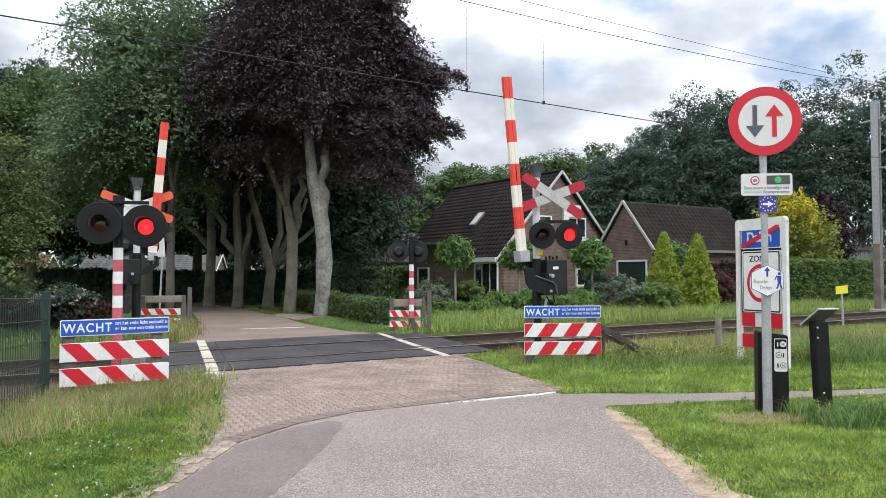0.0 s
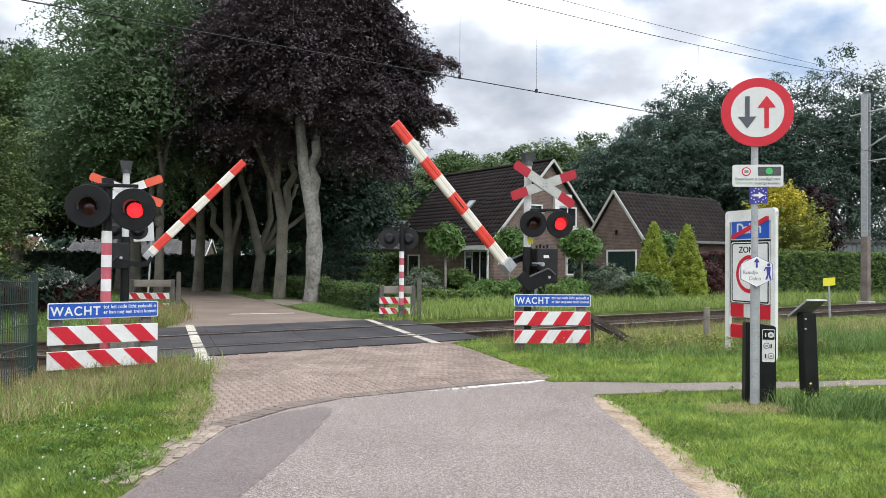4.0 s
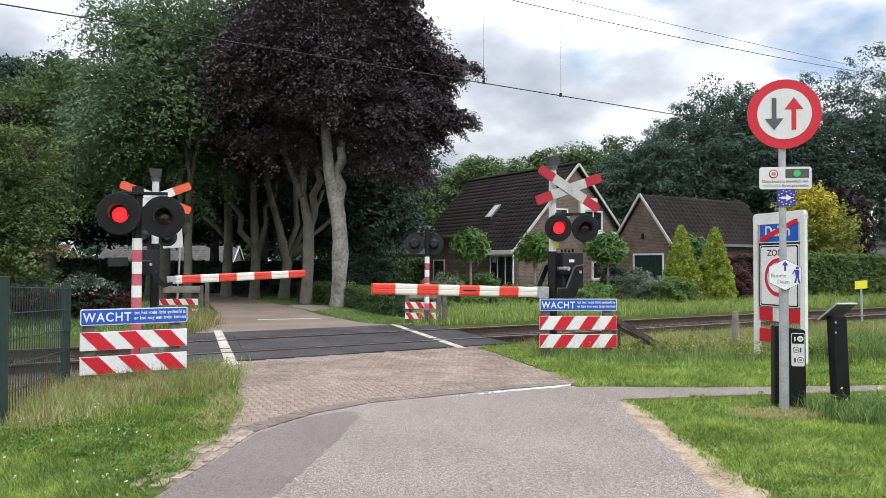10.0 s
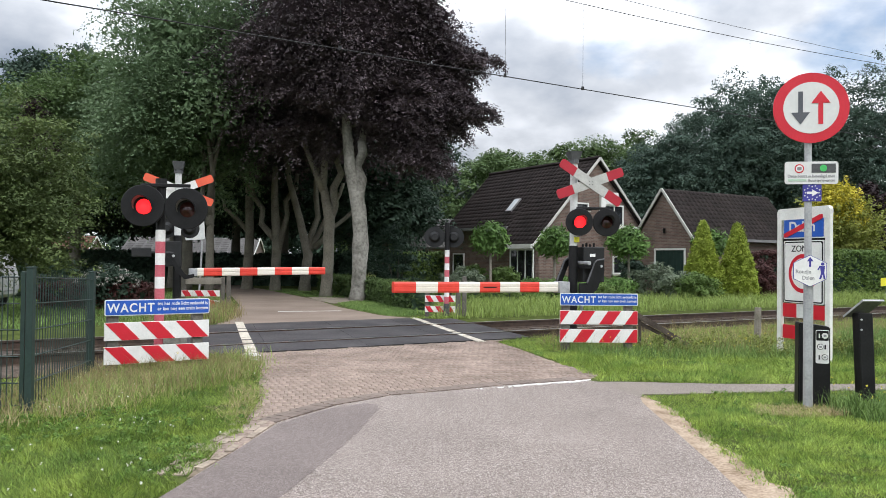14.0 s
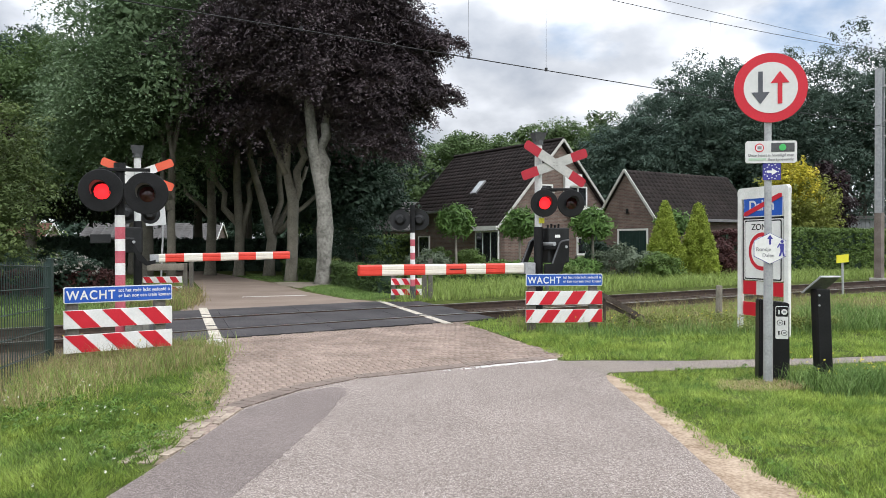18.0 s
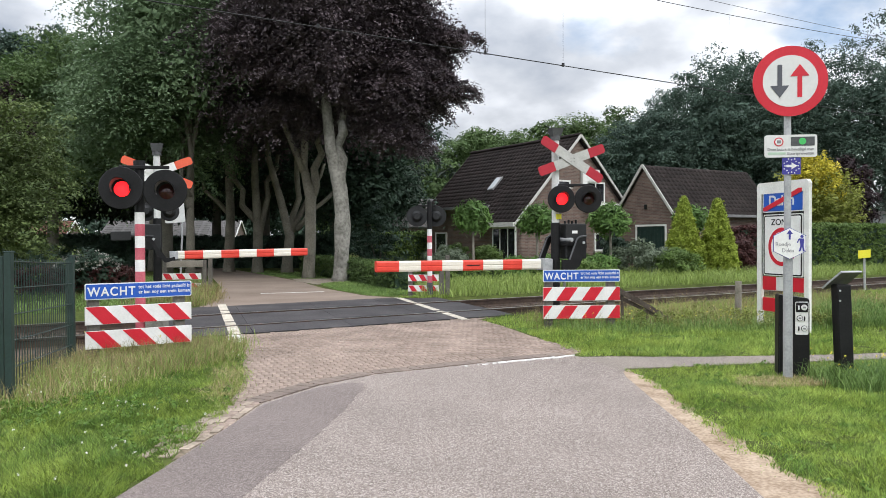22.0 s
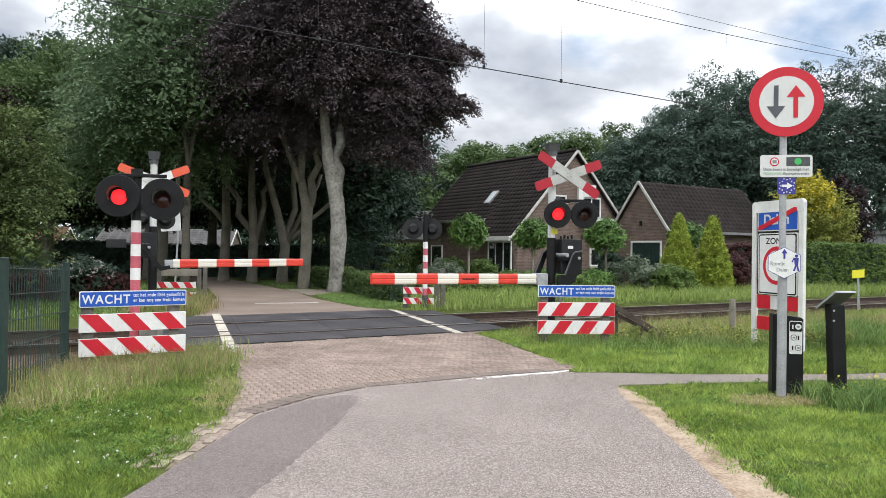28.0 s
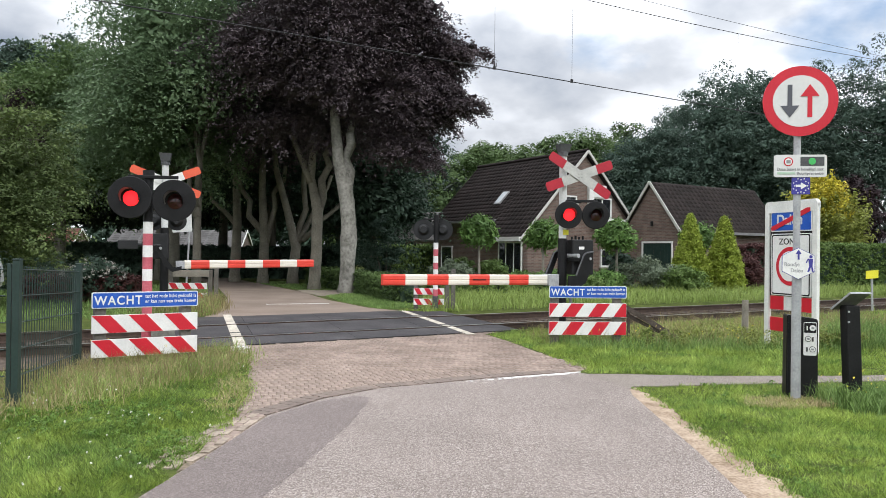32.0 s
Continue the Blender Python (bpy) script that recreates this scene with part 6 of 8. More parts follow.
wall_slab(house, [(3.0, 0), (HL - 0.2, 0), (HL - 0.2, 3.0), (3.0, 3.0)], 0.25, Matrix.Translation((1.0, 0, 0)) @ Matrix.Rotation(radians(90), 4, "Z") @ Matrix.Translation((0, -0.25, 0)), "side_wall")
wall_slab(house, [(0.15, 0), (HL - 0.2, 0), (HL - 0.2, 2.2), (0.15, 2.2)], 0.25, Matrix.Translation((HW - 0.2, 0, 0)) @ Matrix.Rotation(radians(90), 4, "Z"), "side_wall")
wall_slab(house, [(0.2, 0), (1.25, 0), (1.25, 3.0), (0.2, 2.2)], 0.25, Matrix.Translation((0, 2.75, 0)), "return_wall")
tiled_roof(house, [(0.83, HL, 3.07), (0.83, 3.0, 3.07), (HW / 2, 3.0, HR), (HW / 2, HL, HR)], 16, 20, M_ROOF)
tiled_roof(house, [(-0.05, 3.0, 2.14), (-0.05, 0.0, 2.14), (HW / 2, 0.0, HR), (HW / 2, 3.0, HR)], 20, 10, M_ROOF)
tiled_roof(house, [(HW + 0.05, 0.0, 2.14), (HW + 0.05, HL, 2.14), (HW / 2, HL, HR), (HW / 2, 0.0, HR)], 10, 12, M_ROOF)
for sx in (-0.1, HW + 0.1):
    strip(house, "bargeboard", (sx, -0.06, 2.07), (HW / 2, -0.06, HR + 0.02), 0.11, 0.05, M_BARGE, "pale bargeboard", (0, 0, 1))
strip(house, "gutter", (0.74, 3.0, 3.02), (0.74, HL, 3.02), 0.13, 0.13, M_GUTTER, "grey gutter")
strip(house, "fascia", (-0.10, -0.02, 2.08), (-0.10, 3.05, 2.08), 0.20, 0.14, M_TRIM, "pale fascia with gutter")
bm = bmesh.new()
rod(bm, (HW / 2, -0.04, HR + 0.05), (HW / 2, HL, HR + 0.05), 0.09, seg=8)
part("ridge_tiles", bm, M_ROOF, house)
window(house, pose(4.25, 0.10, 3.14), 1.2, 0.98, 2)
window(house, pose(2.41, 0.10, 3.80), 0.85, 0.34, 1)
window(house, pose(4.8, 0.10, 0.85), 0.6, 0.85, 1)
bm = bmesh.new()
box(bm, 4.1, 5.9, -0.45, 0.14, 2.98, 3.10, 0.01)
part("balcony_slab", bm, M_TRIM, house, "narrow white slab below the gable window")
bm = bmesh.new()
box(bm, 3.95, 4.25, -0.02, 0.14, 3.2, 4.7, 0.01)
box(bm, 4.25, 5.05, -0.02, 0.14, 4.12, 4.7, 0.01)
part("gable_cladding", bm, M_TRIM, house, "white boarding by the gable window")
window(house, Matrix.Translation((0.17, 1.95, 0.25)) @ Matrix.Rotation(radians(-90), 4, "Z"), 1.75, 1.72, 3, False, "patio_window")
window(house, Matrix.Translation((0.97, 8.2, 0.6)) @ Matrix.Rotation(radians(-90), 4, "Z"), 1.1, 1.2, 1)
# Skylight in the slope.
sl = (Vector((HW / 2, 0, HR)) - Vector((0.83, 0, 3.07)))
ang = math.degrees(math.atan2(sl.z, sl.x))
sk = Matrix.Translation((1.84, 3.95, 4.14)) @ Matrix.Rotation(radians(-ang), 4, "Y")
bm = bmesh.new()
box(bm, -0.45, 0.45, -0.25, 0.25, 0.0, 0.10, 0.01)
skl = part("skylight", bm, M_GUTTER, house, "roof skylight", m=sk)
bm = bmesh.new()
box(bm, -0.38, 0.38, -0.19, 0.19, 0.10, 0.106)
part("sky_toned_glass", bm, M_SKYTONED, skl)
gate = thing("garden_gate", "tall dark green boarded gate with a white post", "gate", pose(*(Vector((3.97, 33.5, 0)) + U * 7.75).to_tuple(), 0, 0, HT))
for i in range(6):
    bm = bmesh.new()
    box(bm, 0.06 + 0.17 * i, 0.22 + 0.17 * i, 0.0, 0.03, 0.02, 2.1, 0.006)
    part("board", bm, M_GARDOOR, gate)
bm = bmesh.new()
box(bm, -0.06, 0.05, -0.03, 0.08, -0.1, 2.15, 0.006)
part("post", bm, M_TRIM, gate, "white post")

garage = thing("garage", "small brick garage with a dark green door and brown tiled roof", "garage", pose(10.7, 33.0, 0, 0, 0, HT))
GW, GE, GA, GL = 3.2, 2.6, 4.75, 7.36
RZ = Matrix.Rotation(radians(90), 4, "Z")
wall_slab(garage, [(0.05, 0), (GW - 0.05, 0), (GW - 0.05, GE), (GW / 2, GA - 0.14), (0.05, GE)], 0.25, Matrix.Translation((0.3, 0, 0)) @ RZ, "gable_wall")
wall_slab(garage, [(0.05, 0), (GW - 0.05, 0), (GW - 0.05, GE), (GW / 2, GA - 0.14), (0.05, GE)], 0.25, Matrix.Translation((GL, 0, 0)) @ RZ, "gable_wall")
wall_slab(garage, [(0.06, 0), (GL, 0), (GL, GE), (0.06, GE)], 0.25, Matrix.Translation((0, 0.05, 0)), "side_wall")
wall_slab(garage, [(0.06, 0), (GL, 0), (GL, GE), (0.06, GE)], 0.25, Matrix.Translation((0, GW - 0.3, 0)), "side_wall")
tiled_roof(garage, [(-0.05, -0.2, GE - 0.12), (GL + 0.1, -0.2, GE - 0.12), (GL + 0.1, GW / 2, GA), (-0.05, GW / 2, GA)], 12, 26, M_ROOF)
tiled_roof(garage, [(GL + 0.1, GW + 0.2, GE - 0.12), (-0.05, GW + 0.2, GE - 0.12), (-0.05, GW / 2, GA), (GL + 0.1, GW / 2, GA)], 8, 12, M_ROOF)
for sy in (-0.22, GW + 0.22):
    strip(garage, "bargeboard", (-0.08, sy, GE - 0.16), (-0.08, GW / 2, GA + 0.0), 0.11, 0.05, M_BARGE, "pale bargeboard")
strip(garage, "gutter", (0.0, -0.27, GE - 0.14), (GL + 0.1, -0.27, GE - 0.14), 0.12, 0.12, M_GUTTER, "grey gutter")
GD = Matrix.Translation((0.02, 2.1, 0)) @ Matrix.Rotation(radians(-90), 4, "Z")
bm = bmesh.new()
for a in ((0, 0.08, 0, 2.06), (1.72, 1.80, 0, 2.06), (0.08, 1.72, 1.98, 2.06)):
    box(bm, a[0], a[1], -0.01, 0.12, a[2], a[3])
dr = part("garage_door", bm, M_TRIM, garage, "dark green garage door in a white frame", m=GD)
for i in range(8):
    bm = bmesh.new()
    box(bm, 0.085 + i * 0.2045, 0.282 + i * 0.2045, 0.02, 0.06, 0.02, 1.975, 0.006)
    part("door_board", bm, M_GARDOOR, dr)
bm = bmesh.new()
box(bm, -0.02, 0.04, -0.06, 0.06, 0, 0.22, 0.015)
part("wall_lamp", bm, M_BLACK, garage, "small dark wall lamp", m=Matrix.Translation((0.0, 1.5, 2.75)))


def simple_house(x, y, turn, w, l, eave, ridge, roof, wall, label, rows=10, cols=14):
    """A plain gabled house with its ridge along local y."""
    h = thing("house", label, "house", pose(x, y, 0, 0, 0, turn))
    for yy in (0.0, l - 0.25):
        wall_slab(h, [(0.1, 0), (w - 0.1, 0), (w - 0.1, eave), (w / 2, ridge - 0.12), (0.1, eave)], 0.25, Matrix.Translation((0, yy, 0)), "gable_wall", wall)
    for xx in (0.35, w - 0.1):
        wall_slab(h, [(0.1, 0), (l - 0.1, 0), (l - 0.1, eave), (0.1, eave)], 0.25, Matrix.Translation((xx, 0, 0)) @ RZ, "side_wall", wall)
    tiled_roof(h, [(-0.2, l + 0.1, eave - 0.2), (-0.2, -0.1, eave - 0.2), (w / 2, -0.1, ridge), (w / 2, l + 0.1, ridge)], rows, cols, roof)
    tiled_roof(h, [(w + 0.2, -0.1, eave - 0.2), (w + 0.2, l + 0.1, eave - 0.2), (w / 2, l + 0.1, ridge), (w / 2, -0.1, ridge)], rows, cols, roof)
    for sx in (-0.2, w + 0.2):
        strip(h, "bargeboard", (sx, -0.14, eave - 0.22), (w / 2, -0.14, ridge), 0.2, 0.05, M_TRIM, "white bargeboard")
    if eave > 1.5:
        window(h, pose(w * 0.3, -0.06, 0.7), w * 0.4, 0.95, 2)
    return h


simple_house(4.6, 55, 98, 7.0, 7.2, 2.5, 4.5, M_GREYROOF, M_WALL, "low brick house with a grey roof beyond the hedge")
simple_house(-17.5, 70, 94, 7.0, 12, 1.7, 3.3, M_GREYROOF, M_WALL, "grey-roofed house half hidden behind tree trunks")
simple_house(-31.0, 66, 100, 6.5, 9, 1.7, 3.2, M_REDROOF, M_WALL, "low house with a reddish tiled roof behind trees")
simple_house(-19.6, 38.5, 62, 4.0, 6, 0.5, 1.25, M_REDROOF, M_WALL, "low garden shed with a reddish roof beyond the track")
shed = thing("shed", "long grey clad shed beyond the hedge", "shed", pose(27, 55, 0, 0, 0, 12))
bm = bmesh.new()
plate(bm, [(0, 0), (16, 0), (16, 3.2), (0, 3.2)], 0.0, 8.0)
sb = part("walls", bm, M_SHED, shed)
bm = bmesh.new()
for i in range(40):
    box(bm, i * 0.4, i * 0.4 + 0.06, -0.03, 0.0, 0, 3.2)
part("cladding_ribs", bm, M_SHED, sb, kind="stuff")
bm = bmesh.new()
box(bm, -0.2, 16.2, -0.2, 8.2, 3.2, 3.45)
part("roof", bm, M_GREYROOF, shed)

# White van beyond the track at the fence.
van = thing("van", "white panel van parked beyond the track", "vehicle", pose(-12.6, 20.0, 0, 0, 0, 8))
bm = bmesh.new()
plate(bm, [(-2.2, 0.3), (1.0, 0.3), (1.15, 0.45), (1.12, 0.9), (0.98, 1.35), (0.75, 1.66), (0.5, 1.72), (-2.2, 1.74)], -0.75, 0.75)
bmesh.ops.bevel(bm, geom=[e for e in bm.edges], offset=0.06, segments=2, affect="EDGES")
part("body", bm, M_CARWHITE, van)
for wx in (-1.5, 0.55):
    for wy in (-0.78, 0.66):
        bm = bmesh.new()
        rod(bm, (wx, wy, 0.3), (wx, wy + 0.12, 0.3), 0.3, seg=20)
        wh = part("wheel", bm, M_TYRE, van)
        bm = bmesh.new()
        rod(bm, (wx, wy - 0.004, 0.3), (wx, wy + 0.124, 0.3), 0.18, seg=16)
        part("rim", bm, M_STEEL, wh)
bm = bmesh.new()
plate(bm, [(0.1, 1.05), (0.85, 1.05), (0.72, 1.5), (0.1, 1.55)], -0.757, -0.752)
part("side_glass", bm, M_PANE, van)


# ---- trees and shrubs ----
def clump_cloud(rng, centre, radii, n, shell=0.5, low=-0.75, gap=0.0):
    """Clump centres in a lumpy ellipsoid, more of them towards its skin."""
    c, r = np.array(centre), np.array(radii)
    d = rng.normal(size=(n * 3, 3))
    d /= np.linalg.norm(d, axis=1)[:, None]
    d = d[d[:, 2] > low][:n]
    lump = 1 + 0.16 * np.sin(d[:, 0] * 5 + centre[0]) * np.sin(d[:, 1] * 4.3 + centre[1]) + 0.14 * np.sin(d[:, 2] * 6.1 + centre[0] * 2) + 0.10 * (2 * rng.random(len(d)) - 1)
    k = (shell + (1 - shell) * rng.random(len(d)) ** 0.6) * lump
    return c + d * k[:, None] * r


def limb(rng, p, q, r0, r1, k=6, sag=0.25):
    pts, p, q = [], Vector(p), Vector(q)
    L = (q - p).length
    j = [Vector((rng.normal(), rng.normal(), rng.normal() * 0.4)) * L * 0.035 for _ in range(k)]
    for i in range(k):
        t = i / (k - 1)
        pts.append(tuple(p.lerp(q, t) + j[i] * (1 if 0 < i < k - 1 else 0) + Vector((0, 0, math.sin(t * math.pi) * L * sag * 0.2))))
    return pts, [r0 + (r1 - r0) * (i / (k - 1)) ** 0.8 for i in range(k)]


def lobed(rng, centre, radii, n, low=-0.7):
    """Clump centres on the outer faces of rounded lobes that make up one crown, with the way each clump's bough points."""
    c, r = np.array(centre, float), np.array(radii, float)
    size = float(r.mean())
    m = int(np.clip(n / 13, 3, 26))
    d = rng.normal(size=(m * 6, 3))
    d /= np.linalg.norm(d, axis=1)[:, None]
    d = d[d[:, 2] > low]
    pick = [d[0]]
    for q in d[1:]:
        if len(pick) < m and min(np.linalg.norm(q - e) for e in pick) > 1.75 / math.sqrt(m):
            pick.append(q)
    lobes = np.array(pick) * (0.50 + 0.22 * rng.random((len(pick), 1)))
    lr = (0.42 + 0.16 * rng.random(len(lobes))) * (1.0 if m > 8 else 1.2)
    w = rng.integers(0, len(lobes), n)
    e = rng.normal(size=(n, 3)) + lobes[w] * 1.1 + [0, 0, 0.25]
    e /= np.linalg.norm(e, axis=1)[:, None]
    pts = lobes[w] + e * (lr[w] * (0.60 + 0.46 * rng.random(n) ** 0.7))[:, None]
    return c + pts * r, e * r / size


def tree(x, y, label, trunk, limbs, crowns, leaf, bark, seed, size=0.16, per=70, category="tree", flat=0.7, stretch=1.1, droop=0.15, tilt=0.4, tight=0.62):
    """trunk: (points, radii) in local metres; limbs: ends and radii; crowns: (centre, radii, clumps, clump radius)."""
    rng = np.random.default_rng(seed)
    t = thing("tree", label, category, pose(x, y, 0))
    bm = bmesh.new()
    sweep(bm, trunk[0], trunk[1], 14, 0.22)
    part("trunk", bm, bark, t, smooth=True)
    for p, q, r0, r1 in limbs:
        bm = bmesh.new()
        sweep(bm, *limb(rng, p, q, r0, r1), 8, 0.15)
        part("limb", bm, bark, t, smooth=True)
    cs, rs, os, ins = [], [], [], []
    for c, r, n, cr in crowns:
        pts, way = lobed(rng, c, r, n)
        cs.append(pts)
        rs.append(cr * (0.6 + 0.8 * rng.random(len(pts))))
        o = (pts - np.array([0, 0, c[2] - r[2] * 0.5])) * [1, 1, tilt]
        os.append(o / (np.linalg.norm(o, axis=1)[:, None] + 1e-9) * 0.7 + way * [0.6, 0.6, 0.2] - [0, 0, 0.12])
        if n > 60:
            ins.append(clump_cloud(rng, c, np.array(r) * (0.72 if tight > 0.8 else 0.58), n // 2, 0.2))
    ob = new("crown", leaf_mesh("crown", np.concatenate(cs), np.concatenate(rs), per, size, leaf, rng, flat, 0.7, droop, np.concatenate(os), stretch, tight, 0.28))
    ob.parent = t
    if ins:
        ins = np.concatenate(ins)
        # Oversized leaves inside, added to keep light from passing through the crown.
        ob = new("inner_crown", leaf_mesh("inner_crown", ins, np.full(len(ins), max(c[3] for c in crowns) * 1.1), 34, size * 2.0, leaf, rng, 0.8))
        ob.parent = t
    return t


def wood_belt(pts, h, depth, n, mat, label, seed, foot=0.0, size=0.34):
    """A deep filler belt of shady undergrowth and saplings far behind."""
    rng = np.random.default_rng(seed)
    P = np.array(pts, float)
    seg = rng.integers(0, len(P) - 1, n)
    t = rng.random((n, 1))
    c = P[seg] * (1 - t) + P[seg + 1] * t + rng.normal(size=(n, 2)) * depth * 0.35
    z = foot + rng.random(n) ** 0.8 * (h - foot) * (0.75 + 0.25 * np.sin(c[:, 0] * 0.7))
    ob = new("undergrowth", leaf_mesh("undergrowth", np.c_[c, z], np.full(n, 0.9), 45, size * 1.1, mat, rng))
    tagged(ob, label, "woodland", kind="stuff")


# Near-black filler leaves paint in the deep shade behind the trunks.
wood_belt([(-60, 44), (-34, 48), (-22, 50), (-14, 52), (-2, 56)], 8.5, 4, 1500, M_SHADE, "near-black boughs behind the gardens with shade in their colour", 91, 3.0)
# Backdrop belt added so bright sky stays hidden under the boughs.
wood_belt([(-75, 84), (-40, 92), (-8, 92)], 10.0, 5, 1000, M_DARKGREEN, "dark backdrop woods added behind the low houses", 93, 0.0, 0.5)
wood_belt([(-6, 84), (14, 82), (34, 74), (60, 72)], 8.0, 6, 700, M_FARDARK, "dark undergrowth in the woods behind the houses", 92)

# The pale beech beside the lane, with its dark copper crown.
tree(-3.0, 26.7, "large copper beech with a pale grey trunk beside the lane",
     ([(0.05, 0, -0.1), (0.07, 0, 0.25), (0.08, 0, 1.0), (0.11, 0, 1.9), (0.10, 0, 2.3), (0.0, 0.05, 3.2), (-0.30, 0.1, 4.6), (-0.48, 0.1, 6.5), (-0.4, 0.1, 9.0)], [0.37, 0.275, 0.255, 0.275, 0.27, 0.25, 0.20, 0.17, 0.08]),
     [((0.04, 0.05, 3.1), (0.08, 0.2, 5.6), 0.22, 0.16), ((0.08, 0.2, 5.5), (1.6, 0.8, 9.0), 0.13, 0.05), ((-0.3, 0.4, 5.6), (-2.4, 1.6, 8.4), 0.12, 0.05), ((-0.3, 0.4, 6.2), (3.0, 0.7, 7.0), 0.10, 0.04), ((-0.3, 0, 7.4), (-0.8, -1.6, 9.4), 0.09, 0.03)],
     [((-0.9, 0.3, 10.4), (2.6, 3.2, 4.0), 330, 0.75), ((0.8, 0.5, 8.0), (1.7, 2.0, 1.7), 170, 0.5), ((0.3, 0.2, 10.8), (1.9, 2.4, 2.2), 130, 0.5),
      ((2.6, 0.1, 8.6), (1.3, 1.3, 0.55), 50, 0.34), ((3.6, 0.0, 8.2), (0.9, 0.8, 0.25), 26, 0.26), ((1.9, -0.1, 6.7), (1.2, 1.5, 1.0), 110, 0.38), ((2.3, -0.2, 9.7), (0.9, 1.2, 0.5), 32, 0.32), ((2.5, 0.2, 7.5), (1.1, 1.2, 0.8), 80, 0.32),
      ((2.05, 0.0, 9.9), (1.3, 1.4, 1.15), 90, 0.36), ((2.6, 0.0, 9.2), (1.0, 1.1, 0.6), 60, 0.32), ((3.9, 0.0, 8.3), (0.9, 0.7, 0.3), 34, 0.24), ((2.0, 0.2, 5.0), (1.1, 1.1, 0.7), 70, 0.32), ((2.6, 0.2, 6.9), (1.3, 1.3, 1.0), 120, 0.36), ((3.1, 0.0, 6.45), (1.2, 0.9, 0.40), 60, 0.28), ((3.5, -0.1, 6.6), (1.2, 0.8, 0.5), 60, 0.24), ((3.5, 0.1, 7.6), (1.0, 0.8, 0.4), 40, 0.26), ((2.0, -0.2, 5.8), (0.9, 1.0, 0.4), 30, 0.28), ((1.5, 0.6, 5.4), (0.8, 0.9, 0.4), 28, 0.28), ((2.0, -0.4, 10.9), (0.8, 1.0, 0.5), 20, 0.32),
      ((-0.5, 1.6, 7.0), (2.2, 1.2, 1.4), 90, 0.45), ((-2.6, 0.6, 7.8), (2.4, 2.2, 2.4), 240, 0.6), ((-2.6, 1.0, 6.2), (1.8, 1.2, 0.8), 70, 0.38), ((-1.6, -1.6, 8.6), (1.8, 1.0, 1.6), 90, 0.5), ((-0.55, -0.7, 7.3), (0.9, 0.5, 1.0), 110, 0.32), ((0.9, 0.5, 6.2), (1.2, 1.2, 0.8), 80, 0.36), ((2.2, 0.2, 6.0), (1.1, 1.0, 0.5), 50, 0.30), ((0.0, -0.9, 8.5), (1.7, 0.9, 1.6), 140, 0.42), ((-0.3, -1.1, 7.5), (1.7, 0.7, 1.1), 150, 0.36)],
     M_BEECH, M_BARK, 11, 0.088, 165, flat=0.30, stretch=1.6, droop=0.45)
tree(-4.39, 28.9, "copper beech with a forked grey trunk in the roadside row",
     ([(0, 0, -0.1), (0, 0, 0.3), (0.04, 0, 1.4), (0.05, 0, 3.0), (-0.2, 0.1, 4.2), (-0.1, 0.1, 6.5), (0.0, 0.1, 9.0)], [0.31, 0.225, 0.205, 0.20, 0.16, 0.12, 0.07]),
     [((0.05, 0, 2.9), (0.6, 0.2, 5.6), 0.19, 0.1), ((-0.2, 0, 4.0), (-1.4, 0.3, 7.0), 0.14, 0.06)],
     [((-0.6, 0.4, 8.6), (3.4, 3.4, 4.2), 300, 0.8)], M_BEECH, M_BARKMID, 12, 0.14, 115, flat=0.4, stretch=1.4, droop=0.3)
tree(-6.07, 33.7, "beech with several leaning stems in the roadside row",
     ([(0, 0, -0.1), (0, 0, 0.4), (0.1, 0, 1.6), (-0.3, 0, 3.2), (-0.8, 0, 5.0), (-1.0, 0, 7.0)], [0.32, 0.235, 0.20, 0.16, 0.13, 0.08]),
     [((0.1, 0, 1.5), (0.5, 0, 5.5), 0.17, 0.09), ((0.2, 0, 1.8), (1.6, 0.2, 4.8), 0.14, 0.08), ((0.4, 0, 1.9), (2.1, 0.1, 3.6), 0.13, 0.08)],
     [((-0.4, 0.2, 7.8), (3.4, 3.2, 3.2), 280, 0.75)], M_BEECH, M_BARKMID, 13, 0.16, 100, flat=0.4, stretch=1.4, droop=0.3)
tree(-7.42, 33.9, "dark-trunked beech in the roadside row",
     ([(0, 0, -0.1), (0, 0, 0.4), (0.03, 0, 2.0), (-0.1, 0, 4.0), (-0.1, 0, 7.0)], [0.32, 0.22, 0.195, 0.17, 0.1]),
     [((0.0, 0, 2.2), (-1.6, 0, 5.2), 0.16, 0.08), ((0.1, 0, 1.8), (0.9, 0, 5.2), 0.15, 0.09)],
     [((-0.8, 0, 7.4), (3.4, 3.2, 3.0), 260, 0.75), ((-2.4, -1.2, 6.8), (2.4, 1.8, 2.0), 130, 0.6)], M_BEECH, M_BARKMID, 14, 0.16, 100, flat=0.4, stretch=1.4, droop=0.3)
tree(-8.9, 34.8, "dark upright beech trunk in the roadside row",
     ([(0, 0, -0.1), (0, 0, 0.4), (0.06, 0, 2.5), (0.0, 0, 5.0), (0, 0, 8)], [0.33, 0.23, 0.20, 0.18, 0.1]),
     [((0, 0, 2.6), (-2.4, 0, 5.0), 0.12, 0.05)],
     [((-1.0, 0, 8.6), (3.6, 3.4, 4.4), 300, 0.9)], M_DARKGREEN, M_BARKMID, 15, 0.15, 110, flat=0.4, stretch=1.4, droop=0.3)
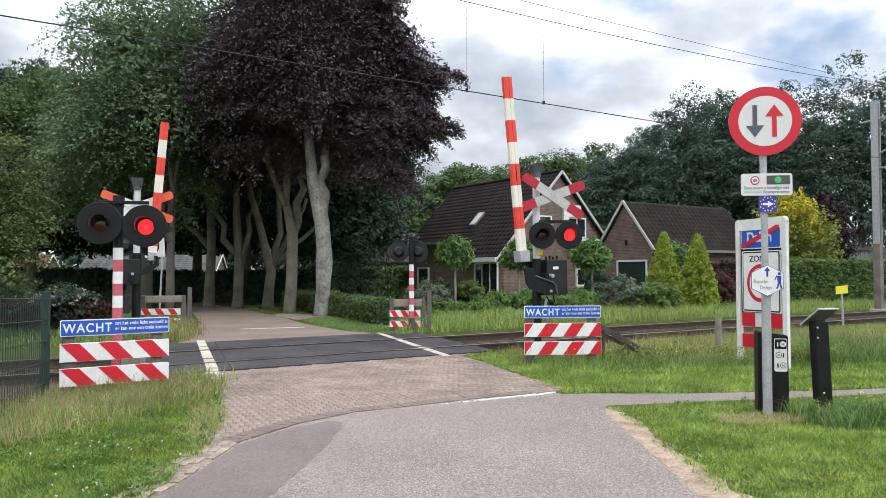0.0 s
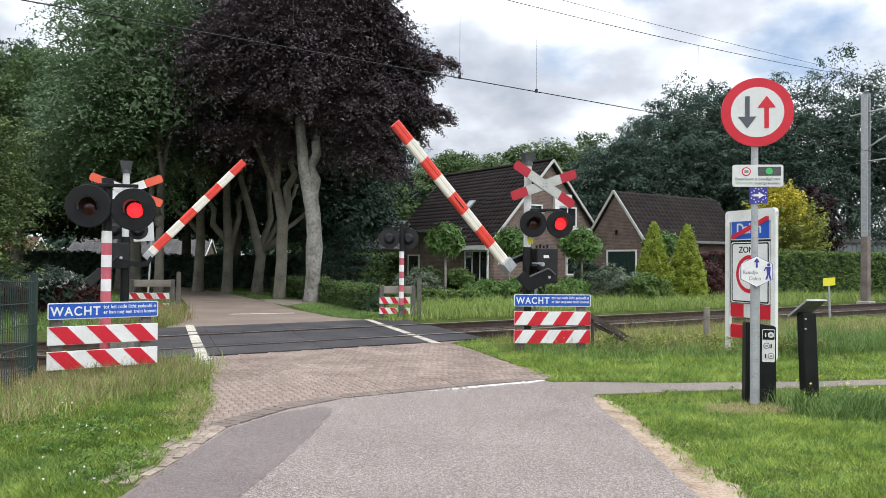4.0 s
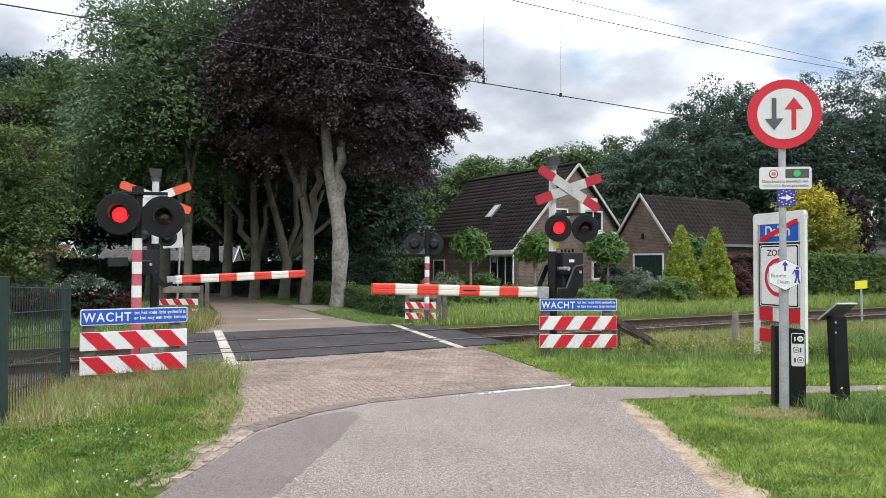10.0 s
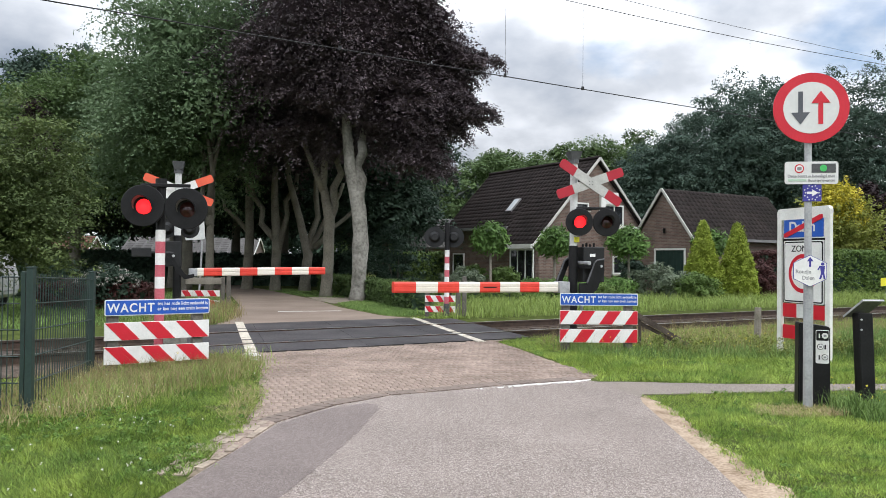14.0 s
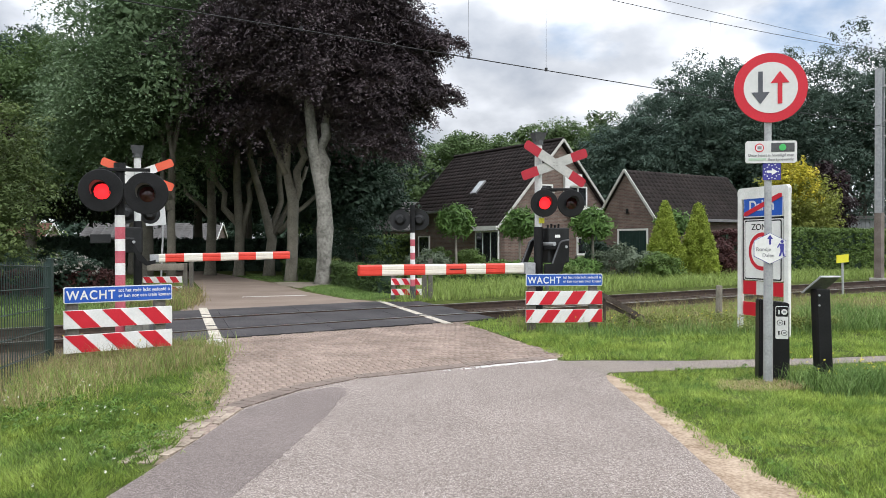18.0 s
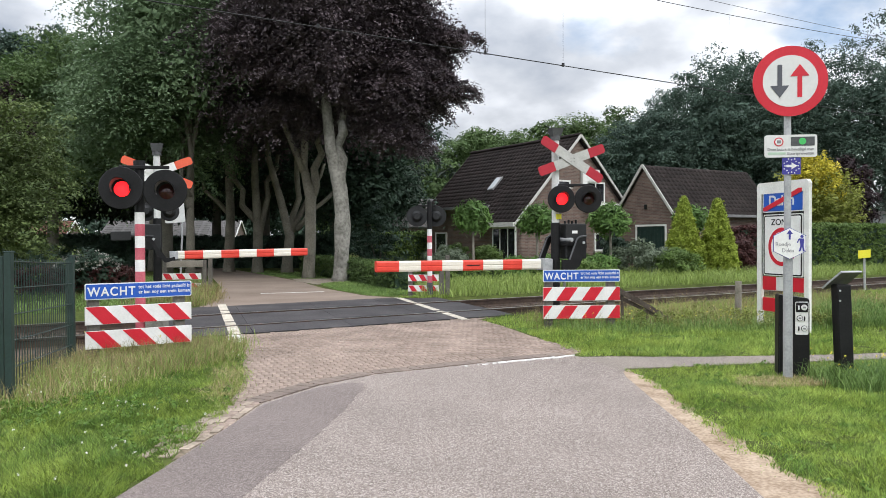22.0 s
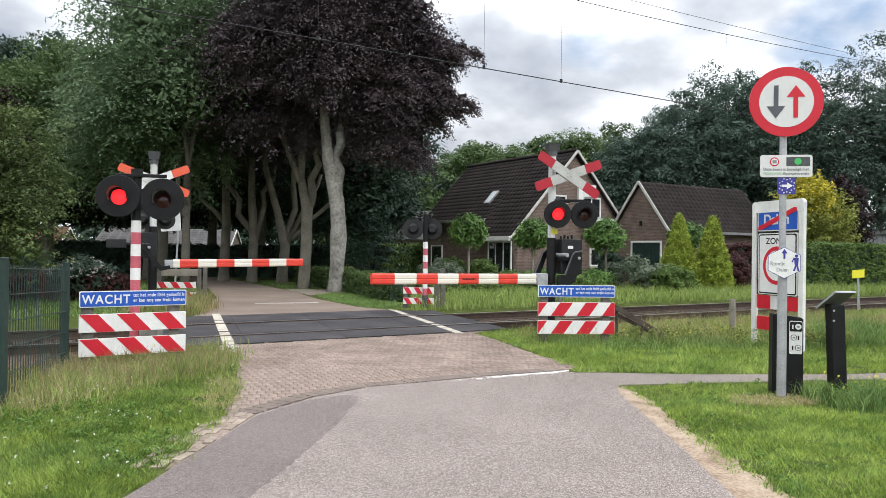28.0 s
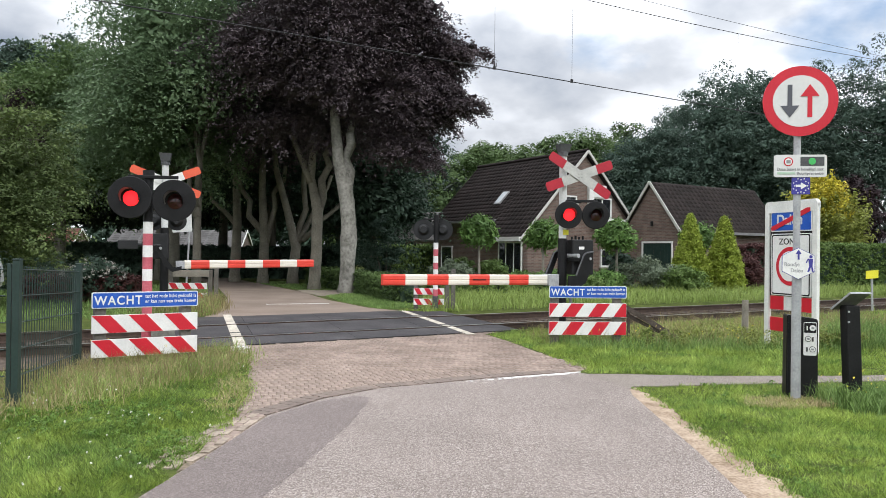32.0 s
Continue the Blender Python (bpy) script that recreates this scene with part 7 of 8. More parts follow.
for x, y, z, r, rz, mt, sd, lb in ((-10.5, 31.0, 7.0, 2.9, 3.6, M_GREEN, 21, "broad green beech behind the far barrier"),
                                  (-9.4, 28.0, 8.4, 2.6, 3.8, M_GREEN, 22, "green beech hanging over the lane"),
                                  (-8.6, 41.0, 11.5, 3.8, 4.4, M_GREEN, 32, "tall green tree behind the roadside row"),
                                  (-12.7, 36.0, 9.0, 3.0, 4.4, M_GREEN, 23, "tall green roadside tree"),
                                  (-18.4, 38.0, 7.0, 3.5, 3.9, M_FARGREEN, 24, "rounded green tree beyond the gardens"),
                                  (-22.6, 43.0, 7.0, 3.6, 4.0, M_FARGREEN, 30, "rounded green tree beyond the gardens"),
                                  (-32.6, 60.0, 12.0, 2.2, 5.6, M_FARDARK, 29, "dark pointed tree far behind the gardens"),
                                  (-29.3, 61.0, 12.4, 1.9, 5.8, M_FARDARK, 33, "dark pointed tree far behind the gardens"),
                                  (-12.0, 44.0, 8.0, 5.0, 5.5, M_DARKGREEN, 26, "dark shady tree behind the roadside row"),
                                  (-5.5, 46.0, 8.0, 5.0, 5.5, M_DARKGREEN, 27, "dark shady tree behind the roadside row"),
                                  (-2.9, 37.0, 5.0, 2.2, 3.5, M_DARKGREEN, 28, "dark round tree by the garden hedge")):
    dx, thin = (0.8, 0.55) if sd == 22 else (0.0, 1.0)
    tree(x + dx, y, lb, ([(0, 0, -0.1), (0.05, 0, 0.5), (0.0, 0.1, 2.4), (0.1, 0, 4.5), (0.0, 0, z + rz * 0.4)], [a * thin for a in (0.36, 0.28, 0.25, 0.2, 0.06)]),
         [((0, 0, 2.6), (-r * 0.5, 0.4, z), 0.13, 0.04), ((0, 0, 3.0), (r * 0.55, -0.3, z + 0.6), 0.12, 0.04), ((0, 0, 3.3), (0.3, -r * 0.5, z), 0.11, 0.04)],
         [((-dx, 0, z), (r, r, rz), int(115 * r), 0.68 if y < 37 else 0.8), ((r * 0.25 - dx, -r * 0.45, z - rz * 0.45), (r * 0.8, r * 0.6, rz * 0.5), int(35 * r), 0.5), ((-r * 0.5 - dx, -r * 0.2, z - rz * 0.4), (r * 0.7, r * 0.6, rz * 0.55), int(30 * r), 0.5)],
         mt, M_BARKDARK, sd, 0.0042 * y if y > 33 else 0.115, 92, flat=0.30 if y < 37 else 0.5, stretch=1.6, droop=0.45)
tree(-10.9, 18.0, "light olive-green leafy tree beyond the fence",
     ([(0, 0, -0.1), (0, 0, 0.4), (0.05, 0, 1.6), (0, 0, 3.4), (0, 0, 4.8)], [0.2, 0.15, 0.12, 0.08, 0.03]),
     [((0, 0, 1.2), (1.2, 0, 2.8), 0.07, 0.02), ((0, 0, 1.4), (-1.2, 0.3, 3.0), 0.07, 0.02)],
     [((0, 0, 2.9), (2.2, 1.9, 2.3), 330, 0.36), ((1.1, -0.4, 2.0), (1.4, 1.1, 1.4), 130, 0.32)], M_OLIVE, M_BARKDARK, 31, 0.075, 130, flat=0.38, stretch=1.7, droop=0.1)

# Woods behind the houses: single trees, seen from afar.
WOODS = ((-1.0, 77, 10.6, 4.4), (5.0, 77, 12.2, 4.7), (11.2, 79, 12.7, 4.6), (14.6, 77.5, 12.9, 4.4), (8.0, 80, 12.0, 4.4), (18.0, 75.5, 13.7, 5.0), (17.6, 62, 11.2, 3.8), (23.3, 61, 15.4, 5.5), (27.2, 62.5, 15.5, 4.8), (30.4, 62, 16.3, 5.8), (37.8, 62, 17.9, 6.4), (46, 62, 18.0, 6.2),
         (30, 72, 17, 6.0), (-6.0, 74, 11.2, 5.0), (24, 70, 14.5, 5))
for i, (x, y, top, r) in enumerate(WOODS):
    mt = M_FARGREEN if y > 74.5 or x < 0 else M_FARDARK
    k = top * 0.45
    n, per, leaf = (165, 155, 0.0039) if mt is M_FARGREEN else (400, 105, 0.0031)
    tree(x, y, "tall rounded green tree in the woods behind the houses", ([(0, 0, -0.1), (0, 0, 1.0), (0.1, 0, 4), (0, 0, top * 0.75)], [0.5, 0.38, 0.3, 0.1]),
         [((0, 0, 4), (r * 0.5, 0, top * 0.6), 0.16, 0.06), ((0, 0, 4.5), (-r * 0.5, 0.5, top * 0.62), 0.16, 0.06)],
         [((0, 0, top - k), (r, r, k), n, 0.95 if mt is M_FARGREEN else 0.74), ((r * 0.2, -r * 0.4, top * 0.36), (r * 0.85, r * 0.7, top * 0.26), 50, 0.95), ((-r * 0.3, -r * 0.3, top * 0.34), (r * 0.85, r * 0.7, top * 0.26), 50, 0.95)], mt, M_BARKDARK, 100 + i, leaf * y, per, flat=0.66, tight=0.82)
tree(-17.8, 33.5, "small dark copper-leaved tree between the garden trees", ([(0, 0, -0.1), (0, 0, 2.0), (0, 0, 6.2)], [0.2, 0.15, 0.05]), [((0, 0, 2.2), (0.7, 0, 5), 0.07, 0.02)],
     [((0, 0, 6.2), (0.9, 0.9, 1.6), 60, 0.36)], M_PURPLE, M_BARKDARK, 43, 0.12, 90)
yellow = tree(19.6, 38.0, "yellow-green feathery garden tree behind the hedge", ([(0, 0, -0.1), (0, 0, 1.2), (0, 0, 4.6)], [0.16, 0.12, 0.04]),
     [((0, 0, 1), (0.9, 0, 3), 0.06, 0.02), ((0, 0, 1), (-0.9, 0, 3.2), 0.06, 0.02)],
     [((0.0, 0, 2.4), (1.85, 1.5, 2.1), 240, 0.34)], M_LIMELEAF, M_BARKDARK, 41, 0.13, 90, stretch=1.5, tilt=1.5, droop=-0.2)
rng41 = np.random.default_rng(411)
pts41 = clump_cloud(rng41, (-0.1, 0, 3.7), (1.3, 1.15, 2.0), 110, 0.6, -0.2)
ob = new("upper_crown", leaf_mesh("upper_crown", pts41, np.full(len(pts41), 0.30), 80, 0.13, M_YELLOWLEAF, rng41, 0.5, 0.7, -0.1, np.tile([0, 0, 1.0], (len(pts41), 1)) + pts41 * [0.25, 0.25, 0], 1.7))
ob.parent = yellow
tree(24.2, 43.0, "small dark purple-leaved tree", ([(0, 0, -0.1), (0, 0, 1.5), (0, 0, 5)], [0.2, 0.15, 0.05]), [((0, 0, 1.5), (0.8, 0, 4), 0.07, 0.02)],
     [((0, 0, 3.4), (1.1, 1.3, 2.8), 130, 0.42)], M_PURPLE, M_BARKDARK, 42, 0.16, 90)


def ball_tree(x, y, z, r, seed):
    rng = np.random.default_rng(seed)
    t = thing("ball_tree", "small globe-crowned garden tree on a thin stem", "tree", pose(x, y, 0), group="globe trees before the house")
    bm = bmesh.new()
    sweep(bm, [(0, 0, -0.1), (0.02, 0, 0.8), (0, 0, z)], [0.06, 0.05, 0.04], 8)
    part("trunk", bm, M_WOODGREY, t, smooth=True)
    pts = clump_cloud(rng, (0, 0, z), (r * 0.78, r * 0.78, r * 0.86), 120, 0.4, -0.6)
    ob = new("crown", leaf_mesh("crown", pts, np.full(len(pts), 0.19), 40, 0.19, M_BALLTREE, rng, 0.6, 0.40, 0.6, pts * [1, 1, 0] - [0, 0, 0.35], 1.2))
    ob.parent = t


ball_tree(1.73, 28.0, 2.2, 0.66, 51)
ball_tree(4.09, 28.0, 2.08, 0.64, 52)
ball_tree(6.81, 28.0, 2.05, 0.72, 53)
ball_tree(10.35, 29.6, 2.15, 0.55, 54)


def conifer(x, y, h, w, seed):
    rng = np.random.default_rng(seed)
    t = thing("conifer", "narrow yellow-green conifer in the front garden", "conifer", pose(x, y, 0), group="two garden conifers")
    bm = bmesh.new()
    rod(bm, (0, 0, -0.1), (0, 0, h * 0.8), 0.06, 0.02, 8)
    part("trunk", bm, M_BARKDARK, t)
    k = 700
    z = rng.random(k) ** 1.15
    a = rng.random(k) * 6.283
    rr = w * np.minimum(1, (1 - z) / 0.78) ** 0.85 * np.minimum(1, 0.86 + z) * (0.78 + 0.24 * rng.random(k))
    pts = np.stack([rr * np.cos(a), rr * np.sin(a), 0.08 + z * (h - 0.14)], 1)
    way = np.stack([np.cos(a) * 0.35, np.sin(a) * 0.35, np.ones(k)], 1)
    ob = new("foliage", leaf_mesh("foliage", pts, np.full(k, 0.10), 52, 0.075, M_CONIFER, rng, 0.7, 0.5, 0.0, way, 1.5))
    inner = new("inner_foliage", leaf_mesh("inner_foliage", pts[::3] * [0.6, 0.6, 0.94], np.full(len(pts[::3]), 0.16), 40, 0.12, M_CONIFER, rng, 0.8, 0.6, 0.0, way[::3], 1.3))
    inner.parent = t
    ob.parent = t


conifer(9.72, 28.5, 2.95, 0.74, 61)
conifer(11.0, 28.5, 2.90, 0.76, 62)


def shrub(x, y, z, r, rz, mat, label, seed, n=60, per=100, size=0.085, bloom=None):
    rng = np.random.default_rng(seed)
    t = thing("shrub", label, "shrub", pose(x, y, 0))
    bm = bmesh.new()
    for i in range(5):
        a = 1.25 * i
        rod(bm, (0, 0, -0.05), (r * 0.5 * math.cos(a), r * 0.5 * math.sin(a), z), 0.025, 0.01, 6)
    part("stems", bm, M_BARKDARK, t)
    pts = clump_cloud(rng, (0, 0, z), (r, r, rz), n, 0.35, -0.9)
    pts[:, 2] = np.abs(pts[:, 2])
    ob = new("foliage", leaf_mesh("foliage", pts, np.full(len(pts), 0.24 * min(1.0, r + 0.2)), per, size, mat, rng, 0.8))
    ob.parent = t
    if bloom:
        pts = clump_cloud(rng, (0, 0, z), (r * 1.02, r * 1.02, rz * 1.04), 170, 0.9, 0.0)
        ob = new("bloom", leaf_mesh("bloom", pts, np.full(len(pts), 0.055), 16, 0.045, bloom, rng, 0.8, 0.9))
        ob.parent = t


for a in ((2.35, 28.6, 0.72, 0.50, 0.55, M_HEDGE, "clipped round garden shrub"), (1.16, 28.9, 0.75, 0.48, 0.55, M_HEDGE, "clipped round garden shrub"), (0.75, 27.4, 0.5, 0.8, 0.6, M_GREYBUSH, "loose grey-leaved garden shrub"),
          (3.2, 26.6, 0.35, 0.7, 0.45, M_BALLTREE, "low green garden shrub"), (4.2, 26.4, 0.4, 0.75, 0.5, M_BALLTREE, "low green garden shrub"),
          (5.2, 26.6, 0.38, 0.7, 0.45, M_HEDGE, "low green garden shrub"), (6.2, 27.2, 0.4, 0.7, 0.5, M_BALLTREE, "low green garden shrub"),
          (8.1, 27.9, 0.6, 1.15, 0.75, M_GREYBUSH, "spreading grey-green shrub in front of the garage"), (9.0, 27.4, 0.5, 0.9, 0.6, M_HEDGE, "dark green shrub by the conifers"),
          (12.4, 30.0, 0.8, 0.7, 0.9, M_REDHEDGE, "dark brown-leaved shrub beside the conifers"), (-1.9, 31.0, 1.5, 0.85, 1.7, M_DARKGREEN, "tall dark evergreen shrub behind the beech"),
          (-3.4, 33.5, 1.0, 1.2, 1.1, M_DARKGREEN, "dark shrub under the trees"), (7.4, 29.6, 0.9, 0.5, 0.8, M_DARKGREEN, "dark shrub at the house wall"),
          (5.6, 29.8, 0.5, 0.6, 0.55, M_HEDGE, "green shrub at the house wall"), (-13.2, 25, 0.8, 1.4, 0.9, M_DARKGREEN, "dark green shrub beyond the track")):
    shrub(*a, seed=int(abs(a[0] * 37 + a[1])), n=70)
shrub(-9.1, 20.8, 0.62, 0.75, 0.5, M_DARKGREEN, "hydrangea bush with pale pink-white blooms", 77, 70, 100, 0.09, M_HYDR)


def hedge(p0, p1, depth, h, mat, label, seed, dens=75, size=0.07, clump=0.105):
    """A clipped hedge: a dark core with leaves over its faces."""
    rng = np.random.default_rng(seed)
    p0, p1 = Vector((*p0, 0)), Vector((*p1, 0))
    d = p1 - p0
    L = d.length
    turn = math.degrees(math.atan2(d.y, d.x))
    t = thing("hedge", label, "hedge", pose(p0.x, p0.y, 0, 0, 0, turn))
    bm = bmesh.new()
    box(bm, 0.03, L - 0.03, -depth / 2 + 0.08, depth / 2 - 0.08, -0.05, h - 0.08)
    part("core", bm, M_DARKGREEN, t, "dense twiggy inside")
    n = int((2 * h * L + depth * L + 2 * h * depth) * dens)
    f = rng.random(n) * (2 * h * L + depth * L + 2 * h * depth)
    x, y, z = rng.random(n) * L, (rng.random(n) - 0.5) * depth, rng.random(n) * h
    sides = f < 2 * h * L
    y = np.where(sides, np.where(rng.random(n) < 0.5, -depth / 2, depth / 2), y)
    top = ~sides & (f < (2 * h + depth) * L)
    z = np.where(top, h, z)
    x = np.where(~sides & ~top, np.where(rng.random(n) < 0.5, 0, L), x)
    pts = np.stack([x, y, z], 1) + rng.normal(size=(n, 3)) * 0.03
    ob = new("foliage", leaf_mesh("foliage", pts, np.full(n, clump), 25, size * 1.1, mat, rng, 0.7))
    ob.parent = t


hedge((-2.35, 26.8), (-0.62, 21.9), 0.7, 0.66, M_BOXHEDGE, "low clipped hedge along the garden beside the lane", 81, 95, 0.05, 0.09)
hedge((-2.45, 27.4), (-4.9, 32.4), 0.7, 0.66, M_BOXHEDGE, "low clipped hedge behind the roadside beeches", 89)
hedge((-0.2, 25.2), (2.7, 25.8), 0.5, 0.42, M_HEDGE, "very low clipped hedge before the garden", 82)
hedge((-3.2, 42), (1.2, 44), 1.0, 1.75, M_HEDGE, "tall clipped garden hedge", 83, 35, 0.10, 0.16)
hedge((13.2, 31.8), (14.9, 32.4), 0.8, 1.85, M_REDHEDGE, "dark brown-red hedge beside the garage", 84, 45, 0.09, 0.14)
hedge((15.0, 32.4), (40, 40.5), 1.0, 1.95, M_HEDGE, "long tall clipped green hedge", 85, 46, 0.078, 0.13)
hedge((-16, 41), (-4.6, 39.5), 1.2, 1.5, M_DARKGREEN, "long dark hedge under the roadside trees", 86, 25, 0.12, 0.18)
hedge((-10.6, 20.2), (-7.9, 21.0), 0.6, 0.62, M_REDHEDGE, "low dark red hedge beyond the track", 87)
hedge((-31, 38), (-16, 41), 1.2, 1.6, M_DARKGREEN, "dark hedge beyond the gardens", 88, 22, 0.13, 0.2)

# ---- grass ----
VERGE_L = [(-7.5, 2.0), (-2.0, 2.2), (-1.78, 3.4), (-1.76, 4.16), (-1.66, 4.7), (-1.68, 5.71), (-1.70, 6.49), (-1.86, 7.79), (-2.29, 9.52), (-2.82, 10.84), (-3.1, 11.2), (-4.4, 10.4), (-4.6, 7.6), (-7.5, 6.6)]
lawn(ragged(VERGE_L, 0.085, 0.14, 21), 165000, 0.020, 0.072, 0.0068, M_VERGE, "short green grass with clover on the verge", 1, (-2.4, 4.6, 2.8), 0.06, 0.55)
blades("tall_grass", [(-4.1, 6.5), (-3.3, 7.1), (-2.4, 9.2), (-2.45, 10.3), (-2.9, 10.95), (-3.9, 10.2), (-4.05, 8.4)], 8000, 0.07, 0.24, 0.006, M_TALL, "tall seeding grass round the warning fence", "grass", 2, soft=0.16)
blades("dry_grass", [(-4.2, 6.2), (-3.4, 6.5), (-2.6, 8.4), (-2.3, 9.4), (-2.5, 10.2), (-3.0, 11.0), (-4.2, 9.6)], 4600, 0.06, 0.26, 0.0045, M_DRY, "dry straw-coloured grass by the fence", "grass", 3, lean=0.7, soft=0.14)
blades("verge_grass", [(-1.80, 5.0), (-1.66, 5.1), (-1.64, 6.4), (-1.80, 7.8), (-2.22, 9.5), (-2.74, 10.8), (-2.96, 10.9), (-2.40, 9.3), (-1.98, 7.6), (-1.84, 6.4)], 2300, 0.02, 0.085, 0.0055, M_VERGE, "grass creeping over the edge of the lane", "grass", 73, lean=1.1, patchy=0.75, soft=0.05)
blades("dry_grass", [(-1.84, 6.6), (-1.76, 6.7), (-1.92, 8.0), (-2.3, 9.5), (-2.7, 10.7), (-2.95, 10.6), (-2.5, 9.3), (-2.1, 7.8)], 2100, 0.02, 0.12, 0.0045, M_DRY, "dry straw along the edge of the lane", "grass", 74, lean=1.2, patchy=0.9, soft=0.06)
VERGE_R = [(2.3, 2.2), (2.22, 4.3), (2.14, 5.35), (2.24, 7.1), (2.18, 8.3), (3.23, 8.48), (5.09, 8.82), (9.5, 9.5), (9.5, 2.2)]
lawn(ragged(VERGE_R, 0.07, 0.14, 22), 175000, 0.018, 0.060, 0.0064, M_GRASS, "short green mown grass on the verge", 4, (3.6, 5.2, 2.8), 0.10, 0.5)
blades("verge_grass", [(1.95, 3.0), (2.0, 4.4), (2.08, 5.6), (2.16, 7.7), (2.32, 7.4), (2.26, 6.0), (2.24, 5.2), (2.32, 4.4), (2.36, 3.0)], 700, 0.015, 0.05, 0.005, M_GRASS, "sparse tufts at the sandy edge", "grass", 40, lean=1.0, patchy=0.97)
blades("dry_grass", [(3.0, 7.3), (3.45, 7.15), (3.95, 7.3), (3.9, 7.7), (3.2, 7.75)], 1900, 0.04, 0.09, 0.005, M_DRY, "dry straw round the foot of the sign pole", "grass", 41, lean=1.3)
blades("tall_grass", [(3.95, 6.95), (5.1, 6.85), (5.2, 7.6), (3.9, 7.75)], 4600, 0.05, 0.27, 0.007, M_LUSHSHADED, "taller weeds round the bollard and board", "grass", 5, lean=0.6, soft=0.08)
BEYOND = [(1.9, 9.25), (3.4, 9.16), (5.3, 9.3), (9.3, 10.05), (16, 11.3), tr2(22, 11.2), tr2(9.4, 11.35), tr2(8.6, 11.42), (1.0, 13.35), (1.3, 12.5), (1.65, 11.0)]
lawn(ragged(BEYOND, 0.06, 0.2, 23), 120000, 0.03, 0.095, 0.008, M_GRASS, "green grass between footpath and railway", 6, (3.6, 10.4, 4.5), 0.12, 0.5)
blades("tall_grass", [(6.2, 11.7), (9.5, 12.4), (10.5, 14.2), (6.9, 13.4)], 7000, 0.2, 0.5, 0.009, M_LUSHSHADED, "lush tall green grass beside the track", "grass", 60)
blades("seeding_grass", [(-4.4, 6.2), (-3.5, 6.9), (-2.6, 8.8), (-2.45, 10.0), (-2.9, 10.7), (-4.3, 9.8)], 5200, 0.10, 0.32, 0.0042, M_SEED, "brownish seeding grass stalks round the warning fence", "grass", 70, lean=0.35, patchy=0.5, soft=0.16)
blades("seeding_grass", [(1.75, 12.0), (3.4, 11.6), (6.5, 11.9), (11, 13.6), (16, 16.6), tr2(18, 11.2), tr2(9.2, 11.2), (1.5, 12.9)], 5200, 0.16, 0.42, 0.005, M_SEED, "brownish seeding grass stalks before the track", "grass", 71, lean=0.35, patchy=0.5)
blades("tall_grass", [(2.4, 11.3), (6.2, 11.4), (6.9, 13.3), (3.6, 12.7), (1.8, 12.5)], 7000, 0.06, 0.22, 0.007, M_LUSHSHADED, "weedy tall grass before the track", "grass", 61)
blades("tall_grass", [(1.6, 11.9), (3.4, 11.3), (8, 11.6), (16, 12.9), tr2(22, 11.3), tr2(9.4, 11.3), (1.4, 12.8)], 8000, 0.05, 0.20, 0.008, M_TALL, "tall yellowish grass before the track", "grass", 7)
lawn([(-4.6, 7.6), (-4.4, 10.4), (-3.2, 11.3), tr2(1.0, 10.3), tr2(-8, 10.2), (-13, 5.5), (-7.5, 6.6)], 4500, 0.02, 0.07, 0.011, M_GRASS, "sparse grass along the near side of the track", 50, None, 0.3, 0.6)
blades("verge_grass", [tr2(8.9, 16.2), tr2(10.5, 15.9), tr2(10.5, 17.6), (0.7, 19.0), (0.0, 18.5)], 3500, 0.03, 0.11, 0.010, M_GRASS, "grass at the far end of the crossing", "grass", 51)
blades("tall_grass", [tr2(9.3, 15.7), tr2(34, 15.7), tr2(34, 19.2), tr2(12.5, 20.5), tr2(10.4, 17.6)], 20000, 0.18, 0.5, 0.015, M_TALL, "tall green grass beyond the track", "grass", 8)
blades("verge_grass", [tr2(9.3, 17.5), tr2(40, 18), tr2(40, 30), tr2(14, 26), (-0.2, 21.6), (0.9, 19.8)], 19000, 0.1, 0.3, 0.018, M_GRASS, "green grass before the gardens", "grass", 9)
# The next three strips use the darker blades to paint in the trees' shade.
blades("verge_grass", [(-0.9, 19.3), (-0.2, 20.4), (-0.9, 22.0), (-2.4, 26.2), (-2.9, 25.9), (-3.4, 24.6), (-2.6, 21.9), (-1.4, 19.5)], 10500, 0.03, 0.085, 0.010, M_LUSHSHADED, "grass strip between lane and hedge", "grass", 10)
blades("verge_grass", [(-4.7, 28.0), (-3.6, 28.1), (-4.2, 31.5), (-6.8, 36), (-8.2, 34.9), (-6.3, 30.8)], 6500, 0.02, 0.06, 0.012, M_LUSHSHADED, "grass under the roadside trees", "grass", 62)
blades("verge_grass", [(-4.9, 17.0), (-5.2, 18.2), (-6.3, 23.1), (-8.6, 29.5), (-16, 30), (-16, 19), tr2(-2.5, 16.3)], 22000, 0.06, 0.2, 0.014, M_LUSHSHADED, "grass beyond the track", "grass", 12)
blades("tall_grass", [(-4.75, 16.6), (-5.0, 18.5), (-5.7, 20.6), (-6.8, 20.2), (-6.4, 17.0)], 1500, 0.15, 0.45, 0.010, M_TALL, "tall green grass by the far barrier", "grass", 13)
blades("seeding_grass", [(-4.75, 16.5), (-4.95, 18.5), (-5.6, 20.6), (-6.9, 20.2), (-6.6, 16.9)], 2600, 0.15, 0.55, 0.009, M_SEED, "brownish seeding grass by the far barrier", "grass", 75, lean=0.4, soft=0.1)
blades("dry_grass", [(3.2, 12.3), (5, 12.0), (9, 13.4), (12, 15.2), (22, 21), (22, 22.6), tr2(10.5, 11.3), tr2(9.0, 11.1)], 6000, 0.06, 0.26, 0.007, M_DRY, "dry yellow grass along the ballast", "grass", 14, lean=0.7)
